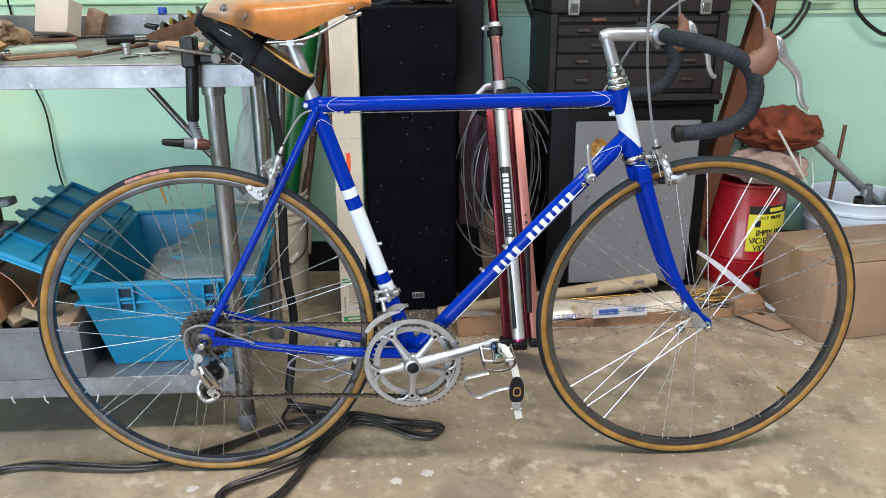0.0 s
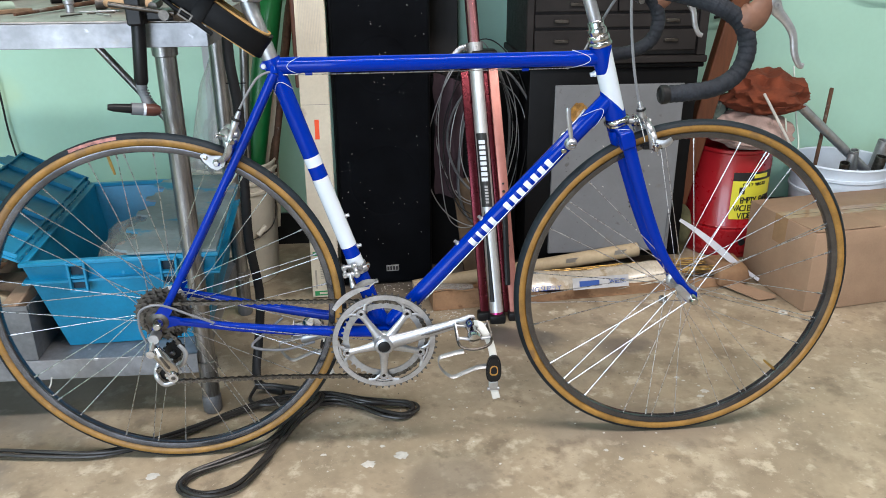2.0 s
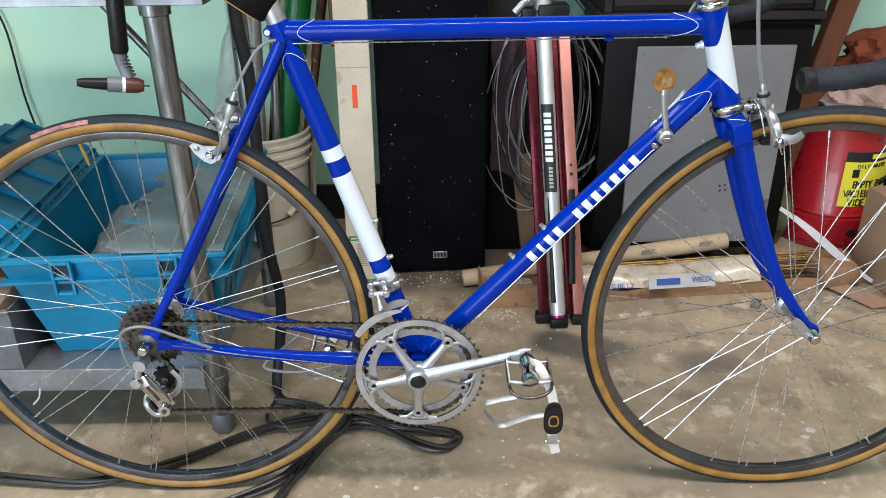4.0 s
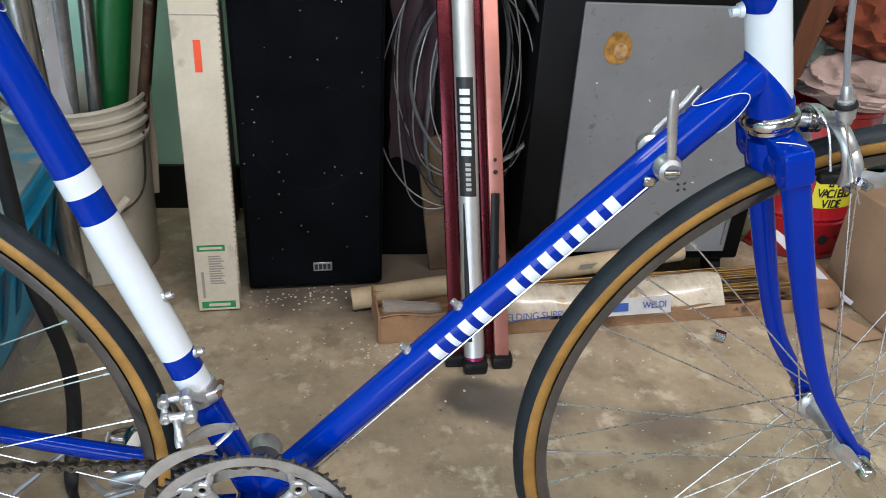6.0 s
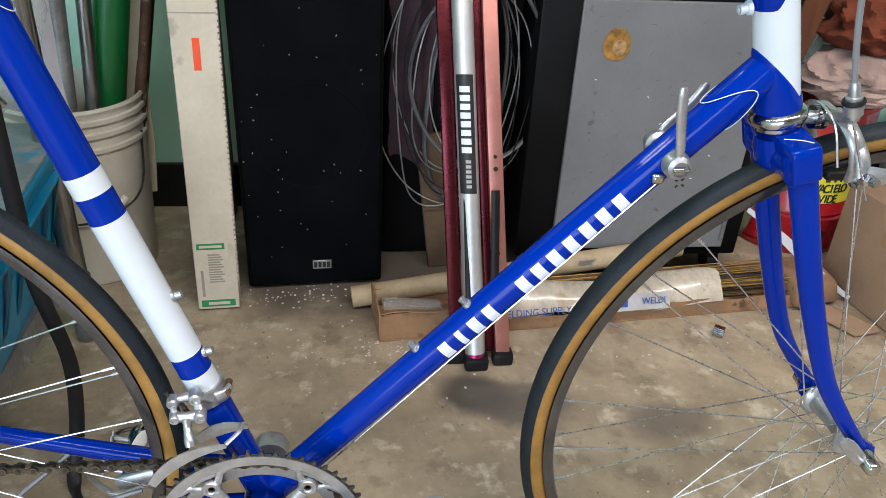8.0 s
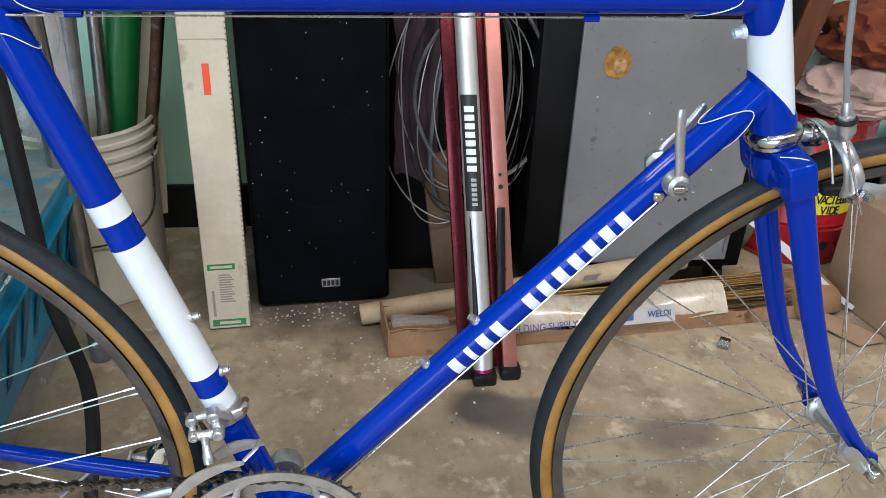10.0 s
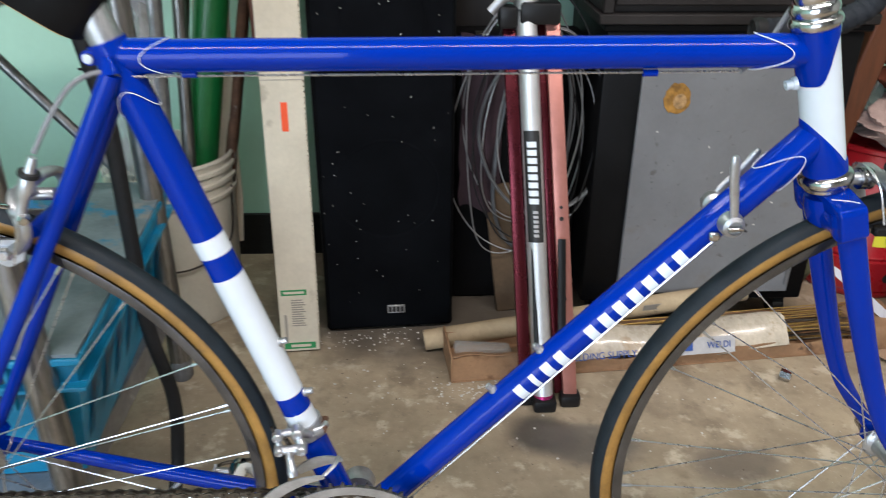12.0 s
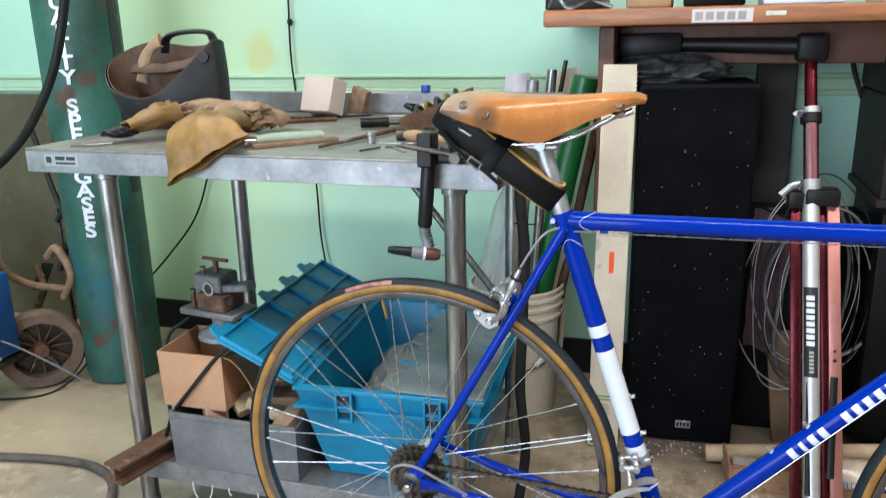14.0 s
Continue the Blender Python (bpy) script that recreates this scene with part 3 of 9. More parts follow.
DROP = 0.0600
for s in (-1, 1):
    cs = spline([(-0.112, s * 0.024, 0.278), (-0.20, s * 0.033, 0.287), (-0.33, s * 0.048, 0.307), (-0.464, s * DROP, 0.334)], 6)
    part("chain_stay", tube(B(), cs, [0.0115 - 0.0042 * i / (len(cs) - 1) for i in range(len(cs))], 16), blue_paint, bike)
    ss = spline([(-0.262, s * 0.0185, 0.773), (-0.33, s * 0.029, 0.645), (-0.42, s * 0.048, 0.480), (-0.484, s * DROP, 0.366)], 6)
    part("seat_stay", tube(B(), ss, [0.0082 - 0.0016 * i / (len(ss) - 1) for i in range(len(ss))], 14), blue_paint, bike)
    bm = B()
    tube(bm, [(-0.262, s * 0.019, 0.773), (-0.2635, s * 0.0175, 0.786)], [0.0082, 0.004], 14)
    part("stay_cap", bm, blue_paint, bike)
    drop = [(-0.478, 0.369), (-0.474, 0.358), (-0.482, 0.346), (-0.458, 0.339), (-0.460, 0.329), (-0.480, 0.326), (-0.494, 0.321),
            (-0.506, 0.313), (-0.515, 0.319), (-0.5145, 0.335), (-0.508, 0.350), (-0.498, 0.363), (-0.488, 0.372)]
    y = s * DROP
    bm = B()
    prism(bm, drop, -y - 0.0035, -y + 0.0035, Matrix.Rotation(radians(90), 4, "X"))
    part("dropout", bm, blue_paint, bike)
part("brake_bridge", tube(B(), [(-0.3475, -0.030, 0.642), (-0.3475, 0.030, 0.642)], 0.0058, 12), blue_paint, bike)
part("chain_stay_bridge", tube(B(), [(-0.166, -0.030, 0.284), (-0.166, 0.030, 0.284)], 0.0055, 12), blue_paint, bike)
bm = tube(B(), [(-0.2790, -0.013, 0.784), (-0.2790, 0.013, 0.784)], 0.0062, 12)
box(bm, -0.279, -0.268, -0.011, 0.011, 0.778, 0.792, 0.001)
seat_lug = part("seat_binder", bm, blue_paint, bike)
part("binder_bolt", tube(B(), [(-0.2790, -0.0165, 0.784), (-0.2790, 0.0165, 0.784)], 0.0040, 8), alloy_dull, seat_lug, "chrome binder bolt")

# bottle and cable fittings


def boss(p, d, r=0.0034, h=0.009):
    d = Vector(d).normalized()
    bm = lathe(B(), [(0, 0), (r * 1.5, 0), (r * 1.3, h * 0.35), (r, h * 0.4), (r, h), (r * 0.4, h), (0, h * 0.7)], 12, axis_m(p, d))
    return bm


dt_up = V(-0.72, 0, 0.69).normalized()
dt_dir = (DT1 - DT0).normalized()
for s in (0.2290, 0.2945):
    part("bottle_boss", boss(DT0 + dt_dir * s + dt_up * (R_DT - 0.001), dt_up), alloy, bike, "bare bottle cage boss")
st_fw = V(0.95, 0, 0.31).normalized()
for z in (0.502, 0.442):
    part("bottle_boss", boss(st_at(z) + st_fw * (R_ST - 0.001), st_fw), alloy, bike, "bare bottle cage boss")
part("pump_peg", boss(HT0 + HAX * 0.088 - V(0.0185, 0, 0.0055), (-1, 0, -0.25), 0.0042, 0.009), white_paint, bike, "small white pump peg")
for x in (-0.205, 0.17):
    bm = tube(B(), [(x - 0.006, -0.0045, 0.7690), (x + 0.006, -0.0045, 0.7690)], 0.0030, 10)
    part("cable_guide", bm, blue_paint, bike)

# plain bars in place of the name on the down tube
L0, L1 = 0.2480, 0.4690
cells = 12.2
w = (L1 - L0) / cells
for k in range(12):
    if k == 4:
        continue
    bm = B()
    wide = 0.34 if k == 1 else 0.56
    s0 = L0 + (k + (0.2 if k > 4 else 0.0)) * w
    patch(bm, DT0, DT1, R_DT + 0.0005, s0 + (w * 0.14 if k == 1 else 0), s0 + w * (wide + (0.14 if k == 1 else 0)), -31, 33, 8)
    part("decal_bar", bm, mark_white, bike, "white lettering bar")
for k, s0 in enumerate((0.0530, 0.0560, 0.0640, 0.0665)):
    th = 58 if on_tube(HT0, HT1, R_HT, s0, 58).x > on_tube(HT0, HT1, R_HT, s0, -58).x else -58
    part("decal_bar", patch(B(), HT0, HT1, R_HT + 0.0004, s0, s0 + 0.0009, th, th * 1.22, 3, 0.0012), can_red, bike, "small red marking")

# fork and headset
crown = [(-0.0475, -0.010), (-0.0475, 0.0150), (-0.0450, 0.0195), (-0.0200, 0.0225), (0.0200, 0.0225), (0.0450, 0.0195), (0.0475, 0.0150), (0.0475, -0.010), (0.0400, -0.015), (0.0270, -0.014), (0.0185, 0.002), (-0.0185, 0.002), (-0.0270, -0.014), (-0.0400, -0.015)]
CF, CB = V(0, 1, 0).cross(HAX), HT0 - HAX * 0.0385
bm = B()
prism(bm, crown, -0.0105, 0.0136, Matrix(((0, HAX.x, CF.x, CB.x), (1, HAX.y, CF.y, 0), (0, HAX.z, CF.z, CB.z), (0, 0, 0, 1))))
bmesh.ops.bevel(bm, geom=bm.edges[:], offset=0.0028, segments=3, profile=0.6, affect="EDGES", clamp_overlap=True)
part("fork_crown", bm, blue_paint, bike, "square shouldered blue crown")
part("crown_race", lathe(B(), [(0, 0), (0.0165, 0.0), (0.0195, 0.006), (0.0200, 0.020), (0.0185, 0.028), (0, 0.028)], 28, axis_m(HT0 - HAX * 0.050, HAX)), blue_paint, bike)
for s in (-1, 1):
    sh = spline([(0.3545, 0, 0.6395), (0.3530, s * 0.016, 0.6430), (0.3525, s * 0.028, 0.6440), (0.3530, s * 0.036, 0.6400)], 5)
    part("fork_crown_shoulder", tube(B(), sh, [0.0175 - 0.0035 * i / 15 for i in range(16)], 18, flat=(0.92, 1.0), up=(0, 0, 1)), blue_paint, bike)
    sock = [(0.3498, s * 0.0340, 0.6565), (0.3502, s * 0.0340, 0.6555), (0.3512, s * 0.0340, 0.652), (0.3560, s * 0.0341, 0.637), (0.3572, s * 0.0341, 0.633)]
    part("crown_socket", tube(B(), sock, [0.0090, 0.0140, 0.0148, 0.0149, 0.0141], 22, flat=(0.82, 1.02), up=(1, 0, 0.3)), blue_paint, bike)
    cap_line = [CB + V(0, s * y, 0) + HAX * (0.0226 - 0.12 * (y - 0.0200)) + CF * c for y, c in ((0.0250, -0.007), (0.0290, -0.001), (0.0340, 0.005), (0.0400, 0.010))]
    part("crown_line", tube(B(), cap_line, 0.0005, 5), mark_white, bike, "fine white lining")
for s in (-1, 1):
    fb = spline([(0.3510, s * 0.0340, 0.6545), (0.3525, s * 0.0340, 0.6500), (0.3600, s * 0.0342, 0.628), (0.3835, s * 0.0365, 0.560), (0.4080, s * 0.040, 0.494), (0.4370, s * 0.044, 0.428), (0.4660, s * 0.047, 0.384), (0.4970, s * 0.049, 0.344)], 6)
    k = len(fb) - 1
    part("fork_blade", tube(B(), fb, [0.0138 - 0.0068 * (i / k) ** 1.2 - max(0, 3 - i) * 0.0016 for i in range(k + 1)], 20, flat=(0.78, 1.0), up=(1, 0, 0.3)), blue_paint, bike)
    bm = B()
    fd = [(0.488, 0.352), (0.499, 0.354), (0.511, 0.346), (0.514, 0.336), (0.509, 0.326), (0.499, 0.323), (0.489, 0.330)]
    y = s * 0.0490
    prism(bm, fd, -y - 0.0032, -y + 0.0032, Matrix.Rotation(radians(90), 4, "X"))
    part("fork_dropout", bm, blue_paint, bike)
part("lower_head_cup", lathe(B(), [(0, -0.016), (0.0178, -0.016), (0.0192, -0.0150), (0.0192, -0.0118), (0.0212, -0.0110), (0.0229, -0.0090), (0.0236, -0.0060), (0.0230, -0.0030), (0.0210, -0.0010), (0.0180, 0.0008), (0.0165, 0.002), (0, 0.002)], 28,
                            axis_m(HT0, HAX)), chrome, bike, "chrome headset cup")
part("headset", lathe(B(), [(0, -0.001), (0.0180, -0.001), (0.0208, 0.002), (0.0214, 0.005), (0.0200, 0.0085), (0.0175, 0.010), (0.0192, 0.012), (0.0198, 0.016), (0.0182, 0.020), (0.0160, 0.0215),
                            (0.0170, 0.024), (0.0172, 0.030), (0.0150, 0.0335), (0.0142, 0.036), (0.0146, 0.042), (0.0118, 0.046), (0, 0.046)], 28, axis_m(HT1, HAX)), chrome, bike, "chrome ringed headset")

# stem, bars, levers
STEM_TOP = V(0.2725, 0, 0.9005)
CLAMP = V(0.371, 0, 0.903)
stem = part("stem", tube(B(), [HT1 + HAX * 0.04, STEM_TOP - HAX * 0.012, STEM_TOP], [0.0110, 0.0110, 0.0112], 24), alloy, bike, "polished aluminium quill stem")
bm = tube(B(), spline([STEM_TOP - V(0.011, 0, 0.002), STEM_TOP + V(0.012, 0, 0.002), V(0.320, 0, 0.9025), V(0.357, 0, 0.903)], 4), [0.0105] * 2 + [0.0122] * 11, 24)
part("stem_extension", bm, alloy, bike)
bm = tube(B(), [CLAMP + V(0, -0.0195, 0), CLAMP + V(0, -0.018, 0), CLAMP + V(0, 0.018, 0), CLAMP + V(0, 0.0195, 0)], [0.0165, 0.0178, 0.0178, 0.0165], 24)
clamp = part("stem_clamp", bm, alloy, bike)
part("clamp_bolt", tube(B(), [(0.366, -0.012, 0.882), (0.366, 0.012, 0.882)], 0.0055, 10), chrome, clamp)
bm = tube(B(), [CLAMP + V(0, -0.034, 0), CLAMP + V(0, 0.034, 0)], 0.0137, 24)
part("handlebar_centre", bm, alloy, bike)


def bar_side(s):
    pts = [(0.371, s * 0.030, 0.903), (0.373, s * 0.09, 0.903), (0.381, s * 0.150, 0.902), (0.402, s * 0.182, 0.896), (0.432, s * 0.193, 0.884),
           (0.461, s * 0.197, 0.862), (0.474, s * 0.199, 0.826), (0.462, s * 0.201, 0.789), (0.428, s * 0.203, 0.768), (0.385, s * 0.205, 0.762), (0.350, s * 0.206, 0.760)]
    return spline(pts, 7)


for s in (-1, 1):
    pts = spline(bar_side(s)[::2], 6)
    k = len(pts)
    # wrapped tape: a faint overlap step all along
    rr = [0.0128 + 0.0011 * ((i * 0.17) % 1.0) for i in range(k)]
    tape = part("bar_tape", tube(B(), pts, rr, 16), bar_cloth, bike, "grey black wrapped handlebar tape")
    d = (pts[-1] - pts[-2]).normalized()
    part("bar_plug", lathe(B(), [(0, -0.004), (0.0135, -0.004), (0.0148, 0), (0.0148, 0.006), (0.012, 0.009), (0.010, 0.0065), (0, 0.0065)], 20, axis_m(pts[-1], d)), black_rubber, tape, "black plastic bar end plug")
    y = s * 0.1985
    hood = spline([(0.452, y, 0.868), (0.466, y, 0.8685), (0.4795, y, 0.8750), (0.4880, y, 0.8900), (0.4875, y, 0.9050), (0.4820, y, 0.9160), (0.4770, y, 0.9260)], 5)
    hr = [0.0150, 0.0165, 0.0185, 0.0205, 0.0220, 0.0228, 0.0230, 0.0230, 0.0226, 0.0220, 0.0212, 0.0204, 0.0196, 0.0188, 0.0178, 0.0168, 0.0158, 0.0148, 0.0138, 0.0128, 0.0120, 0.0112, 0.0104, 0.0096, 0.0088, 0.0082,
          0.0074, 0.0068, 0.0062, 0.0058, 0.0050]
    body = part("brake_hood", tube(B(), hood, hr[:len(hood)], 20, flat=(1.0, 0.66), up=(0, 1, 0)), hood_gum, bike, "brown gum rubber brake hood")
    lev = spline([(0.4955, y, 0.9130), (0.5030, y, 0.8960), (0.5130, y, 0.8800), (0.5290, y, 0.8650), (0.5430, y, 0.8450), (0.5495, y, 0.8190), (0.5590, y, 0.8010), (0.5670, y, 0.7975)], 5)
    lr = [0.0045, 0.0070, 0.0092, 0.0106, 0.0114, 0.0118, 0.0116, 0.0112, 0.0106, 0.0098, 0.0090, 0.0082, 0.0076, 0.0071, 0.0068] + [0.0066 - 0.0024 * i / 21 for i in range(21)]
    part("brake_lever", tube(B(), lev, lr[:len(lev)], 14, flat=(1.0, 0.72), up=(0, 1, 0)), alloy, bike, "polished aluminium brake lever")
    part("lever_pivot", lathe(B(), [(0.0022, 0), (0.0052, 0), (0.0052, 0.0022), (0.0022, 0.0022)], 16, axis_m((0.5060, y - 0.0100, 0.8895), (0, -1, 0)), closed=True), alloy_dull, body)

rear_cable = spline([(0.477, -0.1985, 0.924), (0.464, -0.190, 0.958), (0.430, -0.150, 0.986), (0.390, -0.075, 0.968), (0.352, -0.022, 0.925), (0.330, 0.026, 0.880), (0.302, 0.030, 0.830), (0.268, 0.014, 0.780), (0.245, -0.004, 0.7700)], 8)
part("brake_cable", tube(B(), rear_cable, 0.0024, 8), cable_grey, bike, "grey brake cable housing")
front_cable = spline([(0.477, 0.1985, 0.924), (0.462, 0.182, 0.975), (0.420, 0.120, 1.040), (0.366, 0.030, 1.055), (0.336, -0.036, 1.000), (0.334, -0.048, 0.930), (0.338, -0.052, 0.850), (0.350, -0.053, 0.770), (0.3628, -0.053, 0.7185)], 8)
part("brake_cable", tube(B(), front_cable, 0.0024, 8), cable_grey, bike, "grey brake cable housing")
part("brake_cable", tube(B(), [(0.245, -0.004, 0.7700), (0.17, -0.0045, 0.7696), (-0.205, -0.0045, 0.7675), (-0.255, -0.012, 0.7690)], 0.0009, 6), steel_spoke, bike, "bare steel brake wire")
part("brake_cable", tube(B(), spline([(-0.255, -0.012, 0.7690), (-0.270, -0.024, 0.7755), (-0.288, -0.036, 0.7680), (-0.305, -0.046, 0.7450), (-0.3195, -0.052, 0.7200)], 6), 0.0021, 8), cable_grey, bike, "grey brake cable housing")


def caliper(cx, cz, f, lean):
    """A side pull brake: curved arms, pads in shoes, pivot bolt, and a cable adjuster on the near side."""
    def at(x, y, z):
        return V(cx + f * x - lean * z, y, cz + z)

    bm = B()
    tube(bm, [at(-0.020, 0, 0), at(0.014, 0, 0)], 0.0058, 12)
    lathe(bm, [(0, 0), (0.0082, 0), (0.0082, 0.005), (0.0050, 0.0075), (0.0050, 0.012), (0, 0.012)], 6, axis_m(at(0.010, 0, 0), (f, 0, 0)))
    root = part("caliper", bm, alloy, bike, "polished aluminium side pull brake caliper")
    for x in (-0.011, -0.004):
        part("pivot_washer", lathe(B(), [(0.005, 0), (0.0098, 0), (0.0098, 0.004), (0.005, 0.004)], 18, axis_m(at(x, 0, 0), (f, 0, 0)), closed=True), chrome, root)
    for s in (-1, 1):
        arm = spline([at(0.006, s * -0.004, 0.002), at(0.007, s * 0.018, 0.004), at(0.008, s * 0.034, -0.008), at(0.008, s * 0.037, -0.026), at(0.008, s * 0.030, -0.043)], 5)
        k = len(arm)
        part("brake_arm", tube(B(), arm, [0.0078 - 0.0026 * i / k for i in range(k)], 12, flat=(0.62, 1.1), up=(f, 0, 0)), alloy, root)
        bm = B()
        box(bm, cx + f * 0.012 + lean * 0.044 - 0.019, cx + f * 0.012 + lean * 0.044 + 0.019, s * 0.0165 - 0.0045, s * 0.0165 + 0.0045, cz - 0.049, cz - 0.040, 0.002)
        part("brake_pad", bm, black_rubber, root, "black rubber brake pad")
        part("pad_nut", lathe(B(), [(0, 0), (0.0058, 0), (0.0058, 0.006), (0.0042, 0.008), (0.0042, 0.012), (0, 0.012)], 6, axis_m(at(0.012, s * 0.028, -0.044), (0, s, 0))), chrome, root)
    # the near arm sweeps up to the adjuster, the far arm reaches under it to the clamp bolt
    up = spline([at(0.004, 0.004, 0.000), at(0.003, -0.022, 0.008), at(-0.002, -0.042, 0.014), at(-0.006, -0.051, 0.022)], 5)
    part("cable_arm", tube(B(), up, [0.0070 - 0.0018 * i / 15 for i in range(16)], 12, flat=(0.62, 1.1), up=(f, 0, 0)), alloy, root)
    low = spline([at(0.010, -0.004, -0.001), at(0.011, -0.026, -0.006), at(0.010, -0.042, -0.020), at(0.008, -0.046, -0.034)], 5)
    part("cable_arm", tube(B(), low, [0.0070 - 0.0016 * i / 15 for i in range(16)], 12, flat=(0.62, 1.1), up=(f, 0, 0)), alloy, root)
    top = at(-0.007, -0.053, 0.018)
    adj = part("barrel_adjuster", lathe(B(), [(0, 0), (0.0038, 0), (0.0040, 0.003), (0.0070, 0.004), (0.0074, 0.012), (0.0062, 0.013), (0.0062, 0.018), (0.0042, 0.019), (0.0040, 0.028), (0.0030, 0.030), (0, 0.030)], 18,
                                        axis_m(top, (-lean, 0, 1))), alloy, root)
    part("adjuster_ring", lathe(B(), [(0.005, 0), (0.0084, 0), (0.0086, 0.0018), (0.0080, 0.0032), (0.005, 0.0032)], 18, axis_m(top + V(-lean, 0, 1) * 0.0125, (-lean, 0, 1)), closed=True), black_rubber, adj, "black adjuster lock ring")
    part("inner_wire", tube(B(), [top, at(0.010, -0.050, -0.052)], 0.0009, 6), steel_spoke, root)
    part("cable_bolt", lathe(B(), [(0, 0), (0.0062, 0), (0.0062, 0.007), (0.0038, 0.009), (0.0038, 0.015), (0, 0.015)], 6, axis_m(at(0.009, -0.044, -0.034), (f * 0.3, -1, 0))), chrome, root)
    part("quick_release", tube(B(), spline([at(0.010, -0.048, -0.030), at(0.026, -0.052, -0.030), at(0.040, -0.052, -0.022)], 4), [0.006, 0.0062, 0.0062, 0.006, 0.0058, 0.0056, 0.0052, 0.0048, 0.004], 10, flat=(0.35, 1.2), up=(0, 0, 1)), alloy, root)
    part("return_spring", tube(B(), spline([at(-0.004, -0.030, -0.032), at(-0.004, -0.024, 0.002), at(-0.004, 0, 0.012), at(-0.004, 0.024, 0.002), at(-0.004, 0.030, -0.032)], 5), 0.0012, 6), steel_spoke, root)


caliper(0.3835, 0.6720, 1, 0.28)


def rear_caliper():
    """The side pull brake behind the seat stays: the near arm with its shoe plate, and a long barrel leaning along the stay."""
    piv = V(-0.3475, 0, 0.664)
    bm = tube(B(), [piv + V(0.012, 0, 0), piv + V(-0.020, 0, 0)], 0.0056, 14)
    lathe(bm, [(0, 0), (0.0080, 0), (0.0080, 0.005), (0.0050, 0.0075), (0.0050, 0.012), (0, 0.012)], 6, axis_m(piv + V(-0.014, 0, 0), (-1, 0, 0)))
    root = part("caliper", bm, alloy, bike, "polished aluminium side pull brake caliper")
    for s in (-1, 1):
        arm = spline([piv + V(-0.010, s * 0.004, 0.008), piv + V(-0.006, s * 0.024, 0.010), V(-0.3480, s * 0.042, 0.668), V(-0.3455, s * 0.046, 0.652), V(-0.3520, s * 0.040, 0.637), V(-0.3640, s * 0.033, 0.626)], 5)
        k = len(arm)
        part("brake_arm", tube(B(), arm, [0.0074 - 0.0016 * i / k for i in range(k)], 14, flat=(0.7, 1.0), up=(-1, 0, 0)), alloy, root)
        plate = [(-0.398, 0.6375), (-0.391, 0.6415), (-0.378, 0.6365), (-0.362, 0.6365), (-0.3535, 0.630), (-0.3590, 0.617), (-0.3720, 0.6105), (-0.3810, 0.615), (-0.3930, 0.6270)]
        part("shoe_plate", prism(B(), plate, 0.0, 0.0032, Matrix.Translation((0, s * 0.031, 0)) @ Matrix.Rotation(radians(90), 4, "X")), alloy, root, "bright brake shoe plate")
        part("brake_pad", box(B(), -0.392, -0.356, s * 0.0180 - 0.0045, s * 0.0180 + 0.0045, 0.6155, 0.6250, 0.002), black_rubber, root, "black rubber brake pad")
        part("pad_nut", lathe(B(), [(0, 0), (0.0072, 0), (0.0072, 0.0040), (0.0045, 0.0065), (0.0045, 0.0095), (0, 0.0095)], 6, axis_m((-0.3705, s * 0.0335, 0.6250), (0, s, 0))), chrome, root)
        part("plate_bolt", lathe(B(), [(0, 0), (0.0040, 0), (0.0036, 0.0028), (0.0016, 0.0034), (0, 0.0022)], 12, axis_m((-0.3885, s * 0.0335, 0.6335), (0, s, 0))), chrome, root)
    lug_pts = spline([piv + V(-0.006, -0.006, 0.004), V(-0.3520, -0.030, 0.677), V(-0.3470, -0.048, 0.674), V(-0.3430, -0.054, 0.668)], 5)
    part("cable_arm", tube(B(), lug_pts, [0.0070 - 0.0014 * i / 15 for i in range(16)], 12, flat=(0.7, 1.0), up=(-1, 0, 0)), alloy, root)
    low, top = V(-0.3430, -0.0540, 0.6640), V(-0.3205, -0.0530, 0.7170)
    d = top - low
    adj = part("barrel_adjuster", lathe(B(), [(0, 0), (0.0042, 0), (0.0046, 0.010), (0.0042, 0.020), (0.0058, 0.024), (0.0066, 0.030), (0.0066, 0.040), (0.0046, 0.043), (0.0040, 0.052), (0.0030, 0.0575), (0, 0.0575)], 18, axis_m(low, d)), alloy, root)
    part("adjuster_ring", lathe(B(), [(0.004, 0), (0.0084, 0), (0.0088, 0.0018), (0.0082, 0.0036), (0.004, 0.0036)], 18, axis_m(low + d.normalized() * 0.0410, d), closed=True), black_rubber, adj, "black adjuster lock ring")
    part("inner_wire", tube(B(), [low, V(-0.3600, -0.0480, 0.6200)], 0.0009, 6), steel_spoke, root)
    part("cable_bolt", lathe(B(), [(0, 0), (0.0054, 0), (0.0054, 0.006), (0.0034, 0.008), (0.0034, 0.012), (0, 0.012)], 6, axis_m((-0.3400, -0.0520, 0.6660), (0.5, -1, 0))), chrome, root)
    part("release_cam", tube(B(), spline([V(-0.3490, -0.054, 0.676), V(-0.3580, -0.058, 0.679), V(-0.3640, -0.058, 0.673)], 4), 0.0030, 10, flat=(0.6, 1.2), up=(0, 1, 0)), chrome, root)


rear_caliper()

